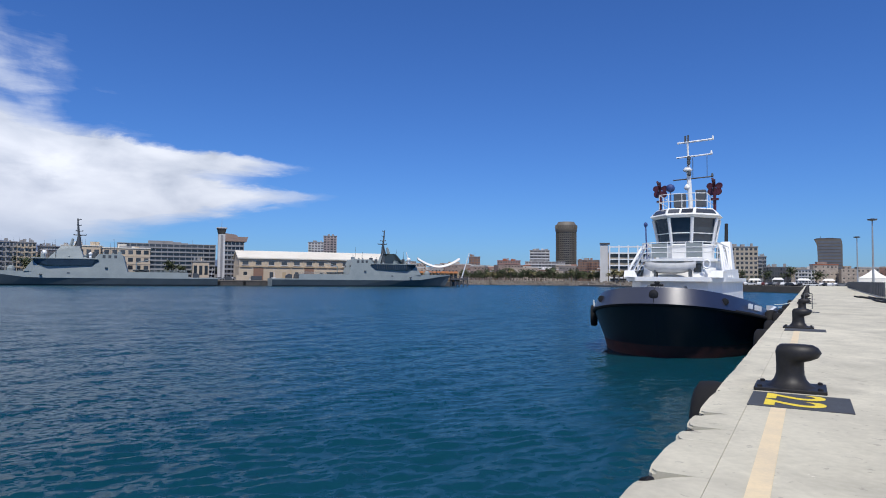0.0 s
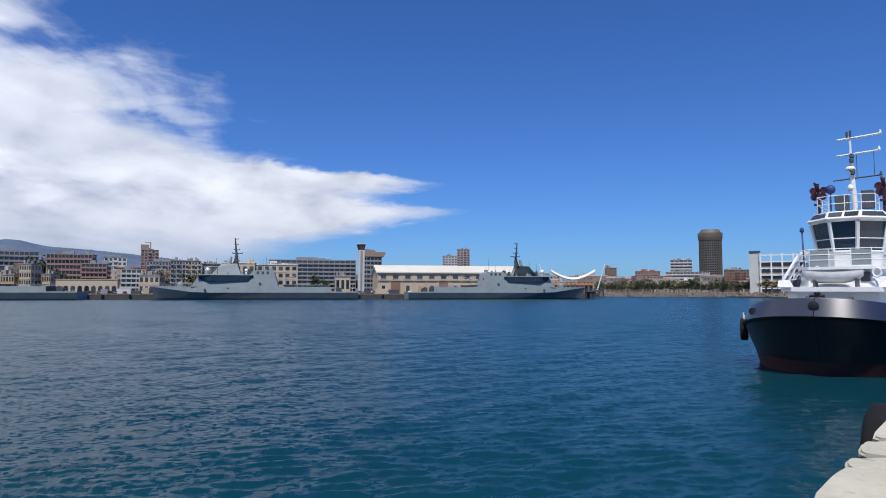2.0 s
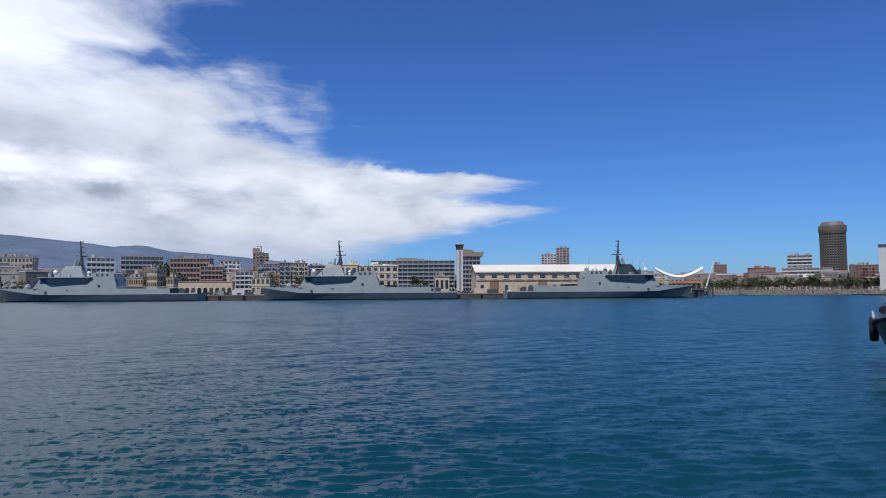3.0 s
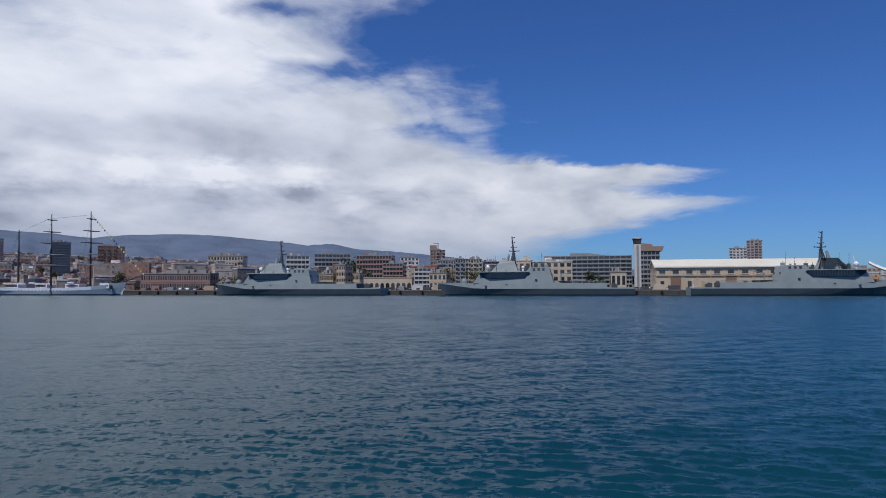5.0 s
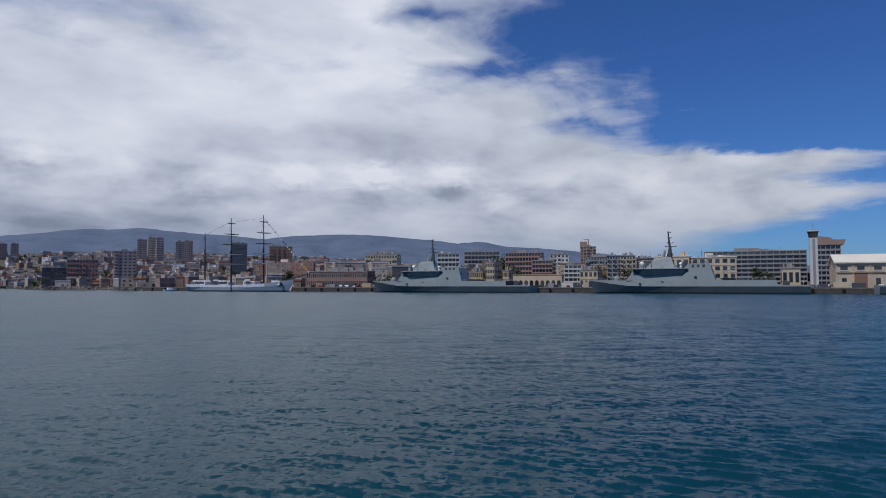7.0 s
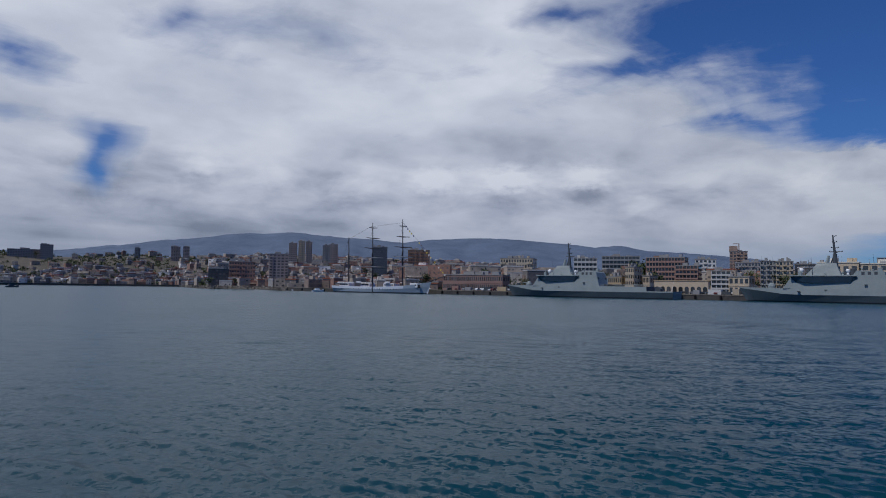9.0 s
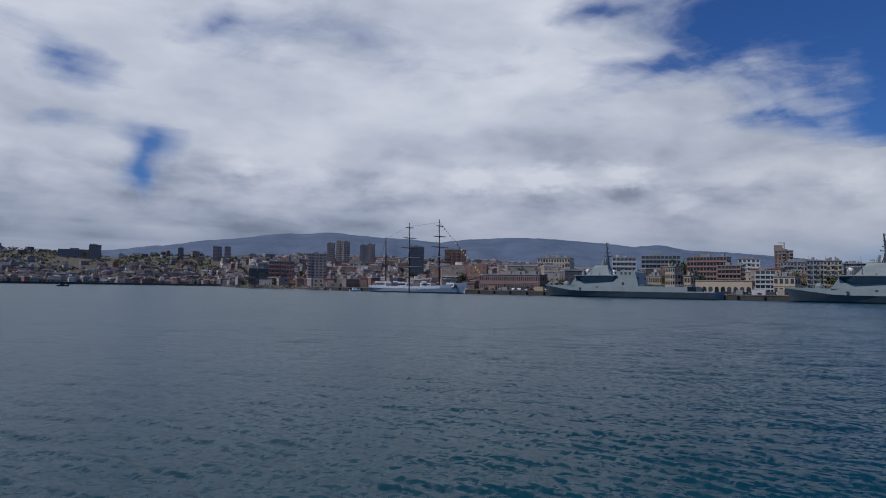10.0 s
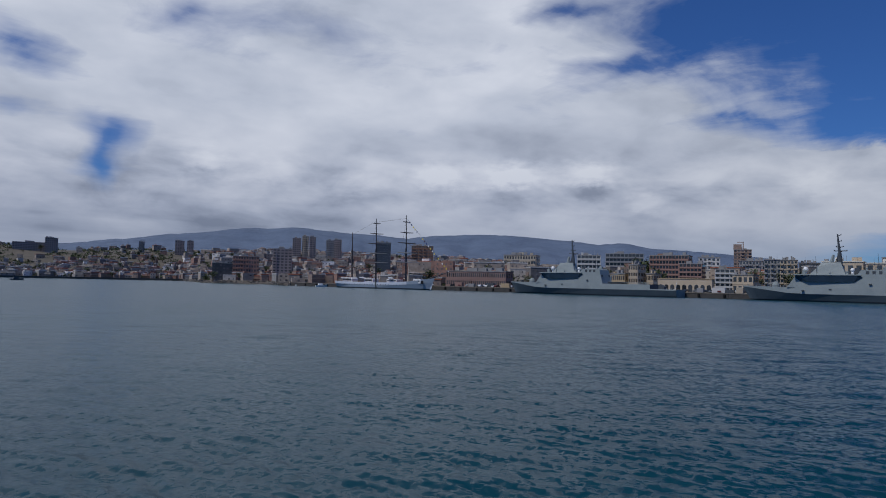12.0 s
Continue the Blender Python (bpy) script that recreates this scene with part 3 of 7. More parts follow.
def land():
    bm = bmesh.new()
    steps = [0, 0.001, 12, 40, 80, 140, 220, 320, 440, 580, 740, 920, 1150, 1450, 1900, 2500]
    rows = []
    azs = [-60 + 0.5 * k for k in range(401)]
    for az in azs:
        s0 = shore(az)
        row = []
        for k, st in enumerate(steps):
            d = s0 + st
            row.append(polar(az, d, -3.0 if k == 0 else ground_z(az, d)))
        rows.append(row)
    loft(bm, rows, slot=lambda i, j: 1 if j == 0 else 0, close=False)
    tagged(part("ground", bm, [EARTH, CONCRETE_DARK]), "dry brown city ground behind a dark quay wall", "ground", kind="structure")


land()


def mountains():
    """Far ridges under the cloud; height of the crest by heading."""
    pts = [(150, 120), (130, 140), (119.3, 185), (114, 240), (109.8, 285), (106, 318), (102.8, 334), (99, 322), (95, 300), (92.5, 286), (90, 312), (85.7, 327), (81, 305),
           (78, 285), (76.1, 266), (75, 276), (73.9, 283), (72.9, 262), (72, 246), (69.5, 236), (67.4, 220), (63, 188), (58, 150), (50, 110), (40, 80), (20, 60)]
    bm = bmesh.new()
    rows = []
    az = 20.0
    while az <= 150:
        for (a1, h1), (a0, h0) in zip(pts, pts[1:]):
            if a0 <= az <= a1:
                h = mixv(h0, h1, (az - a0) / (a1 - a0))
        row = []
        for k in range(13):
            t = k / 12
            d = mixv(2500, 4250, t)
            f = noise.fractal(Vector((az * 0.35, t * 3.0, 1.7)), 1.0, 2.0, 5)
            z = 40 + (h - 40) * (t ** 1.5) * (1 + 0.6 * f * (1 - t)) + f * 7 + 5 * noise.noise(Vector((az * 1.7, t * 6, 4.0)))
            row.append(polar(az, d, z))
        row.append(polar(az, 4600, -20))
        rows.append(row)
        az += 0.5
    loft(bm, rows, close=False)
    tagged(part("backdrop", bm, HILL_HAZE, smooth=True), "mountain ridge in haze-tinted blue-grey under low cloud", "mountains", kind="structure")


mountains()


# ---- ships ----
def naval_hull_sections():
    out = []
    for x in (-47, -44, -36, -34.6, -34.4, -20, -5, 10, 20, 28, 34, 39, 43, 45.5, 47):
        k = max(0.0, (x - 8) / 39.0)
        bk = 7.0 * (1 - k ** 2.1) + 0.12
        bw = 6.2 * max(0.0, 1 - max(0.0, (x - 0) / 43.8) ** 1.8) + 0.05
        top = 3.7 if x < -34.5 else 5.9 if x < 28 else mixv(5.9, 6.3, (x - 28) / 19)
        zk = 3.2 if x < 26 else mixv(3.2, 5.9, (x - 26) / 21)
        bt = bk - (top - zk) * 0.10
        xw = x if x < 30 else mixv(30, 43.6, (x - 30) / 17)
        side = [(xw, -bw * 0.9, -1.5), (xw, -bw, 0.0), (mixv(xw, x, 0.12), -mixv(bw, bk, 0.2), 0.55), (mixv(xw, x, zk / 6.3), -bk, zk), (x, -bt, top)]
        out.append(side + [(p[0], -p[1], p[2]) for p in reversed(side)])
    return out


def naval_ship(m, label):
    sh = thing("patrol_ship", label, "warship", m, group="moored patrol ships")
    bm = bmesh.new()
    # sides below the knuckle carry the flare's shade as colour
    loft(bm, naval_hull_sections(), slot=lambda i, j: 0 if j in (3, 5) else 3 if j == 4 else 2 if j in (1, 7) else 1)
    part("hull", bm, [GREY_SHIP, GREY_SHIP_SHADE, BOOT_BLACK, GREY_DARK], sh)
    # superstructure flush with the sides, raked at both ends
    bm = bmesh.new()
    secs = []
    for x, z in ((28.2, 5.9), (24.6, 11.4), (2.6, 11.4), (1.2, 13.4), (-7.6, 13.4), (-8.2, 12.9), (-10.2, 5.9)):
        w0, w1 = 6.55 if x < 20 else 5.6, (6.55 if x < 20 else 5.6) - (z - 5.9) * 0.12
        secs.append([(x, -w0, 5.85), (x, -w1, max(z, 5.9)), (x, w1, max(z, 5.9)), (x, w0, 5.85)])
    loft(bm, secs)
    part("superstructure", bm, GREY_SHIP, sh)
    bm = bmesh.new()
    loft(bm, [[(24.2, -5.0, 8.5), (25.2, -5.3, 11.0), (25.2, 5.3, 11.0), (24.2, 5.0, 8.5)],
              [(20, -6.55, 8.4), (20, -6.75, 11.0), (20, 6.75, 11.0), (20, 6.55, 8.4)],
              [(3.4, -6.55, 8.4), (2.4, -6.75, 11.0), (2.4, 6.75, 11.0), (3.4, 6.55, 8.4)],
              [(2.2, -6.3, 9.3), (0.8, -6.4, 10.6), (0.8, 6.4, 10.6), (2.2, 6.3, 9.3)]])
    wb = part("bridge_window_band", bm, GLASS_SHIP, sh, "dark recessed bridge window band")
    for k in range(14):
        bm = bmesh.new()
        x = 4.2 + k * 1.18
        box(bm, x, x + 0.14, -6.80, -6.60, 8.6, 10.9)
        part("mullion", bm, GREY_DARK, wb)
    bm = bmesh.new()
    box(bm, 1.2, 25.4, -6.9, 6.9, 11.02, 11.45, 0.08)
    part("bridge_roof", bm, GREY_SHIP, sh)
    # stepped block and mast
    bm = bmesh.new()
    loft(bm, [[(20.0, -3.0, 11.4), (20.0, 3.0, 11.4), (6.8, 3.0, 11.4), (6.8, -3.0, 11.4)],
              [(16.8, -2.0, 15.0), (16.8, 2.0, 15.0), (8.2, 1.9, 15.2), (8.2, -1.9, 15.2)],
              [(15.6, -1.4, 16.6), (15.6, 1.4, 16.6), (8.6, 1.5, 16.6), (8.6, -1.5, 16.6)]])
    part("mast_house", bm, GREY_SHIP, sh)
    bm = bmesh.new()
    tube(bm, (9.0, 0, 11.4), (9.2, 0, 20.6), 1.35, 0.75, 8)
    tube(bm, (9.2, 0, 20.6), (9.9, 0, 28.6), 0.55, 0.26, 8)
    tube(bm, (11.0, 0, 15.5), (9.3, 0, 20.8), 0.3, 0.25, 6)
    mast = part("mast", bm, GREY_DARK, sh, "dark grey lattice-like mast")
    for z, w, r in ((21.3, 2.4, 0.22), (23.0, 1.3, 0.14), (25.4, 0.7, 0.12), (27.9, 0.6, 0.12)):
        bm = bmesh.new()
        tube(bm, (9.4 - w * 0.3, -w, z), (9.4 - w * 0.3, w, z), r, r * 0.7, 6)
        tube(bm, (9.4 + w * 0.7, 0, z + 0.2), (9.4 - w * 1.2, 0, z + 0.2), r, r, 6)
        lathe(bm, [(0.1, 0), (0.22, 0.1), (0.22, 0.4), (0.12, 0.5)], 8, (9.4 - w * 1.2, 0, z + 0.1))
        lathe(bm, [(0.1, 0), (0.26, 0.1), (0.26, 0.4), (0.12, 0.55)], 8, (9.4 + w * 0.7, 0, z + 0.1))
        part("yard", bm, GREY_DARK, mast)
    bm = bmesh.new()
    tube(bm, (12.2, 0, 16.4), (11.4, 0, 19.9), 0.9, 0.5, 6)
    part("sensor_post", bm, GREY_SHIP, sh)
    for x, y, z, r in ((22.2, -2.6, 11.5, 1.15), (26.0, 0, 0, 0), (4.4, 2.8, 11.5, 0.8)):
        if r:
            bm = bmesh.new()
            tube(bm, (x, y, z - 0.1), (x, y, z + 1.3), 0.55, 0.45, 8)
            lathe(bm, [(0.05, 0), (r * 0.7, 0.25 * r), (r, r), (r * 0.75, 1.65 * r), (r * 0.3, 1.95 * r), (0.03, 2 * r)], 14, (x, y, z + 1.1))
            part("radar_dome", bm, WHITE, sh, "white radar dome", smooth=True)
    for x, y, z, w, h in ((22.0, 2.6, 11.4, 1.3, 1.9), (19.4, -2.2, 11.4, 1.1, 2.6), (4.6, -3.0, 11.4, 1.2, 2.2), (3.0, 0.5, 11.4, 1.5, 3.0), (-6.6, 0, 13.4, 1.6, 1.3), (14.0, -4.0, 11.4, 1.4, 1.2)):
        bm = bmesh.new()
        box(bm, x - w / 2, x + w / 2, y - w / 2, y + w / 2, z, z + h, 0.12)
        tube(bm, (x, y, z + h), (x + 0.2, y, z + h + 1.0), 0.14, 0.1, 6)
        part("deck_equipment", bm, GREY_DARK if h > 2.1 else GREY_SHIP, sh)
    bm = bmesh.new()
    lathe(bm, [(1.5, 0), (1.5, 0.9), (1.1, 1.9), (0.4, 2.3)], 12, (33.5, 0, 6.0))
    tube(bm, (33.8, 0, 7.2), (37.6, 0, 7.7), 0.16, 0.12, 6)
    part("gun_mount", bm, GREY_SHIP, sh, smooth=False)
    for x, y, z0, z1 in ((17.2, 3.0, 11.4, 19.2), (19.0, -3.0, 11.4, 18.4), (-4.8, 2.5, 13.3, 20.3), (-3.0, -4, 13.3, 17.0)):
        bm = bmesh.new()
        tube(bm, (x, y, z0), (x + (z1 - z0) * 0.06, y, z1), 0.10, 0.05, 5)
        part("whip_antenna", bm, GREY_DARK, sh)
    for x, y, z, w, h in ((15.6, -3.4, 11.4, 0.7, 1.5), (12.4, 3.6, 11.4, 0.9, 1.1), (8.0, -4.4, 11.4, 0.8, 0.9), (6.2, 3.4, 11.4, 1.0, 1.6), (17.8, 0.8, 11.4, 0.9, 1.3), (-0.6, 3.0, 13.3, 0.8, 1.2), (-3.9, -1.5, 13.3, 1.1, 0.9)):
        bm = bmesh.new()
        lathe(bm, [(w * 0.6, 0), (w * 0.5, h * 0.25), (w * 0.28, h * 0.4), (w * 0.45, h * 0.6), (w * 0.45, h * 0.9), (w * 0.2, h)], 9, (x, y, z))
        part("roof_fitting", bm, GREY_SHIP, sh)
    for side in (-1, 1):
        for k in range(9):
            x = 29.5 + k * 1.9
            y = side * max(0.3, 6.6 * (1 - ((x - 8) / 39.0) ** 2.1) - 0.25)
            bm = bmesh.new()
            tube(bm, (x, y, 5.9), (x, y, 7.1), 0.05, seg=5)
            part("stanchion", bm, GREY_SHIP, sh)
    bm = bmesh.new()
    lathe(bm, [(0.3, -0.9), (0.62, -0.85), (0.62, 0.85), (0.3, 0.9)], 12, (40.0, 0, 6.7), "Y")
    part("anchor_windlass", bm, GREY_DARK, sh)
    # vents and doors on the funnel block, rails aft
    for x, z in ((-1.0, 12.2), (-3.2, 12.2), (-5.4, 12.2)):
        for y0 in (-5.86, 5.60):
            bm = bmesh.new()
            box(bm, x - 0.55, x + 0.55, y0, y0 + 0.26, z - 0.9, z + 0.75)
            part("exhaust_vent", bm, GREY_DARK, sh)
    for x, z in ((12.0, 5.3), (22.0, 4.6), (-2.0, 7.6)):
        for y0 in (-6.98, 6.2):
            bm = bmesh.new()
            box(bm, x - 0.5, x + 0.5, y0, y0 + 0.78, z - 0.22, z + 0.22)
            part("side_hatch", bm, GREY_DARK, sh)
    bm = bmesh.new()
    for y in (-6.4, 6.4):
        for k in range(14):
            tube(bm, (-11 - k * 1.75, y, 5.8), (-11 - k * 1.75, y, 6.9), 0.05, seg=4)
        for z in (6.35, 6.9):
            tube(bm, (-11, y, z), (-34, y, z), 0.045, seg=4)
    part("deck_rail", bm, GREY_SHIP, sh)
    bm = bmesh.new()
    tube(bm, (-13.5, 3.5, 5.8), (-13.5, 3.5, 10.2), 0.3, 0.25, 8)
    tube(bm, (-13.5, 3.5, 10.0), (-19.5, 3.0, 11.4), 0.22, 0.12, 8)
    part("deck_crane", bm, GREY_SHIP, sh)
    for y in (-4.6, 4.6):
        bm = bmesh.new()
        loft(bm, [[(-12.2, y - 0.2, 6.9), (-12.2, y, 6.3), (-12.2, y + 0.2, 6.9)], [(-14, y - 1.0, 6.9), (-14, y, 6.0), (-14, y + 1.0, 6.9)], [(-18.5, y - 1.1, 6.8), (-18.5, y, 6.0), (-18.5, y + 1.1, 6.8)]])
        part("rigid_boat", bm, GREY_DARK, sh)
        bm = bmesh.new()
        box(bm, -9.2, -8.6, y - 0.9, y + 0.9, 6.0, 10.4)
        part("hangar_door", bm, GREY_DARK, sh)
    bm = bmesh.new()
    prism(bm, [(-39.5, 3.7), (-36.8, 3.7), (-36.8, 5.6), (-38.2, 5.9), (-39.5, 5.0)], -1.6, 1.6)
    part("work_boat_cradle", bm, GREY_DARK, sh)
    bm = bmesh.new()
    tube(bm, (-44.5, 0, 3.6), (-45.2, 0, 8.2), 0.09, 0.05, 6)
    part("flagstaff", bm, WHITE, sh)
    return sh


def centre(az_a, az_b):
    return (s_of(az_a) + s_of(az_b)) / 2


naval_ship(quay_pose(centre(65.04, 48.15), QD + 7, 0, 180), "grey naval patrol ship moored at the quay, bow to the south")
naval_ship(quay_pose(centre(43.8, 27.94), QD + 7), "grey naval patrol ship moored at the quay, bow to the north")
naval_ship(quay_pose(centre(84.05, 69.8), QD + 7, 0, 180), "grey naval patrol ship moored beside the cream arsenal buildings")


# ---- naval quay ----
def naval_quay():
    q = thing("pavement", "dark stained naval quay wall with a pale cope", "quay", quay_pose(0, QD + 15.0), kind="structure")
    for k in range(45):
        x0 = -382 + k * 11.7
        bm = bmesh.new()
        box(bm, x0 + 0.03, x0 + 11.67, 0, 2.0, -3, 2.15)
        part("wall_block", bm, CONCRETE_DARK, q)
        bm = bmesh.new()
        box(bm, x0 + 0.02, x0 + 11.68, -0.15, 2.2, 2.15, 2.62, 0.04)
        part("cope_stone", bm, ROCK, q)


naval_quay()


def pier_fender(s):
    f = thing("quay_fender", "black rubber cylinder fender on the naval quay", "fender", quay_pose(s, QD + 14.5), group="naval quay fenders")
    bm = bmesh.new()
    lathe(bm, [(0.2, 0.1), (0.55, 0.2), (0.6, 1.0), (0.55, 1.9), (0.2, 2.0)], 14)
    part("fender_body", bm, RUBBER, f)
    bm = bmesh.new()
    tube(bm, (0, 0.1, 1.9), (0, 0.4, 2.6), 0.05, seg=5)
    part("chain", bm, BLACK_IRON, f)


for k in range(44):
    pier_fender(-372 + k * 11.7)


# ---- buildings ----
def facade(az0, az1, d, depth, rot):
    """Left and right end and distance of a front that fills the headings az0 to az1."""
    rot = (az0 + az1) / 2 if rot is None else rot
    dd = d * math.cos(radians((az0 + az1) / 2 - rot))
    t0, t1 = math.tan(radians(rot - az0)), math.tan(radians(rot - az1))
    x0 = t0 * (dd if t0 < 0 else dd + depth)
    x1 = t1 * (dd if t1 > 0 else dd + depth)
    a = radians(rot)
    p = Vector((math.cos(a), math.sin(a), 0)) * x0 + Vector((-math.sin(a), math.cos(a), 0)) * dd
    return p, x1 - x0, rot


def building(label, az0, az1, d, top, wall, floors, bays, depth=14.0, rot=None, style="windows", roof=ROOF_GREY, trim=None, category="apartment block", name="apartment_building", win=GLASS):
    """A block of storeys: walls, roof edge, and windows or balcony bands with real depth."""
    p, w, rot = facade(az0, az1, d, depth, rot)
    az = (az0 + az1) / 2
    g = ground_z(az, d)
    g = min(g, top - 3.0)
    b = thing(name, label, category, pose(p.x, p.y, g, 0, 0, rot))
    h = top - g
    floors, bays = max(floors, round(floors * 1.2)), round(bays * 1.3)
    fh = h / floors
    bm = bmesh.new()
    box(bm, 0, w, 0, depth, -4, h)
    part("wall", bm, wall, b)
    bm = bmesh.new()
    box(bm, -0.3, w + 0.3, -0.3, depth + 0.3, h, h + 0.5)
    box(bm, w * 0.3, w * 0.48, depth * 0.35, depth * 0.75, h + 0.5, h + 2.6)
    part("roof", bm, roof, b)
    rr = random.Random(int(az0 * 100))
    # beyond 620 m the glass gives way to the haze-paled colour
    win = HAZED_BLINDS if d > 620 and win is GLASS else win
    for k in range(rr.randint(3, 6)):
        bm = bmesh.new()
        x, y, q, t = rr.uniform(0, w * 0.85), rr.uniform(0.5, depth * 0.7), rr.uniform(0.06, 0.16) * w, rr.uniform(0.8, 2.6)
        box(bm, x, x + q, y, y + rr.uniform(1.5, 4), h + 0.45, h + 0.45 + t)
        part("roof_plant", bm, rr.choice((roof, wall, GREY_WALL)), b)
    for k in range(2):
        bm = bmesh.new()
        x = rr.uniform(0.1, 0.9) * w
        tube(bm, (x, depth * 0.4, h), (x, depth * 0.4, h + rr.uniform(2.5, 5)), 0.09, 0.05, 4)
        part("roof_aerial", bm, STEEL, b)
    side_l = math.tan(radians(rot - az)) > 0.03
    side_r = math.tan(radians(rot - az)) < -0.03
    if style == "bands":
        for f in range(floors):
            z = f * fh
            bm = bmesh.new()
            box(bm, 0.25, w - 0.25, -0.12, 0.3, z + fh * 0.42, z + fh * 0.95)
            part("window_band", bm, win, b)
            bm = bmesh.new()
            box(bm, 0, w, -1.3, 0.1, z + fh * 0.02, z + fh * 0.38)
            part("balcony", bm, trim or wall, b)
            if side_l or side_r:
                bm = bmesh.new()
                xx = (-0.12, 0.2) if side_l else (w - 0.2, w + 0.12)
                box(bm, xx[0], xx[1], 0.8, depth - 0.8, z + fh * 0.42, z + fh * 0.9)
                part("window_band", bm, win, b)
        n = max(2, bays)
        for k in range(n + 1):
            bm = bmesh.new()
            x = k * (w - 0.4) / n
            box(bm, x, x + 0.4, -1.1, 0.1, 0, h)
            part("pier", bm, trim or wall, b)
    elif style == "windows":
        bw = w / bays
        me = None
        for f in range(floors):
            for k in range(bays):
                if me is None:
                    bm = bmesh.new()
                    box(bm, bw * 0.2, bw * 0.8, -0.10, 0.25, fh * 0.28, fh * 0.80)
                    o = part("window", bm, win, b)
                    me = o.data
                else:
                    o = new("window", me)
                    o.parent = b
                o.location = (k * bw, 0, f * fh)
        if side_l or side_r:
            for f in range(floors):
                xx = (-0.10, 0.2) if side_l else (w - 0.2, w + 0.10)
                for q in range(3):
                    bm = bmesh.new()
                    y = depth * (0.12 + 0.3 * q)
                    box(bm, xx[0], xx[1], y, y + depth * 0.16, f * fh + fh * 0.28, f * fh + fh * 0.8)
                    part("side_window", bm, win, b)
        for f in range(1, floors):
            bm = bmesh.new()
            box(bm, -0.08, w + 0.08, -0.16, 0.1, f * fh - 0.18, f * fh + 0.14)
            part("floor_edge", bm, trim or wall, b)
        if category in ("apartment block", "tower block"):
            cols = [k for k in range(bays) if rr.random() < 0.4]
            for f in range(1, floors):
                for k in cols:
                    bm = bmesh.new()
                    box(bm, (k + 0.08) * bw, (k + 0.92) * bw, -1.2, 0.05, f * fh, f * fh + fh * 0.34)
                    part("balcony", bm, trim or wall, b)
    return b, w, h, depth


def shed():
    """Long cream warehouse with a pale low-pitched roof, doors and square windows."""
    p, w, rot = facade(46.85, 33.2, 362, 26, QROT)
    b = thing("warehouse", "long cream harbour warehouse with a pale pitched roof", "warehouse", pose(p.x, p.y, 2.5, 0, 0, rot))
    e, r, dp = 11.4, 15.3, 26.0
    bm = bmesh.new()
    prism(bm, [(0, -3), (w, -3), (w, e), (0, e)], 0, dp)
    part("wall", bm, CREAM, b)
    for x in (0.0, w - 0.4):
        bm = bmesh.new()
        vs = [bm.verts.new((x + q, y, z)) for q in (0, 0.4) for y, z in ((0, e), (dp, e), (dp / 2, r - 0.3))]
        for f in ((0, 1, 2), (3, 5, 4), (0, 3, 4, 1), (1, 4, 5, 2), (2, 5, 3, 0)):
            bm.faces.new([vs[k] for k in f])
        part("gable", bm, CREAM, b)
    bm = bmesh.new()
    for y0, y1 in ((-0.9, dp / 2), (dp + 0.9, dp / 2)):
        za = e - 0.2
        vs = [bm.verts.new(q) for q in ((-0.7, y0, za), (w + 0.7, y0, za), (w + 0.7, y1, r), (-0.7, y1, r), (-0.7, y0, za + 0.6), (w + 0.7, y0, za + 0.6), (w + 0.7, y1, r + 0.6), (-0.7, y1, r + 0.6))]
        for f in ((0, 1, 2, 3), (4, 7, 6, 5), (0, 4, 5, 1), (1, 5, 6, 2), (2, 6, 7, 3), (3, 7, 4, 0)):
            bm.faces.new([vs[k] for k in f])
    part("roof", bm, ROOF_WHITE, b)
    n = 13
    bay = w / n
    for k in range(n + 1):
        bm = bmesh.new()
        x = min(k * bay, w - 0.5)
        box(bm, x, x + 0.5, -0.35, 0.1, -2, e - 0.3)
        part("pilaster", bm, CREAM, b)
    for k in range(n):
        x = k * bay
        bm = bmesh.new()
        box(bm, x + bay * 0.28, x + bay * 0.72, -0.1, 0.25, 8.1, 9.9)
        wd = part("window", bm, GLASS, b)
        bm = bmesh.new()
        box(bm, x + bay * 0.22, x + bay * 0.78, -0.22, 0.1, 7.75, 8.08)
        part("sill", bm, WHITE_WALL, wd)
        bm = bmesh.new()
        if k % 4 == 1:
            box(bm, x + bay * 0.12, x + bay * 0.88, -0.15, 0.25, 0, 6.6)
            part("loading_door", bm, BROWN_WALL, b)
        else:
            box(bm, x + bay * 0.36, x + bay * 0.64, -0.12, 0.25, 0, 4.4)
            part("door", bm, CREAM_DARK if k % 2 else GLASS, b)
    bm = bmesh.new()
    box(bm, -0.1, w + 0.1, -0.5, 0.1, 6.9, 7.3)
    part("string_course", bm, CREAM_DARK, b)


shed()


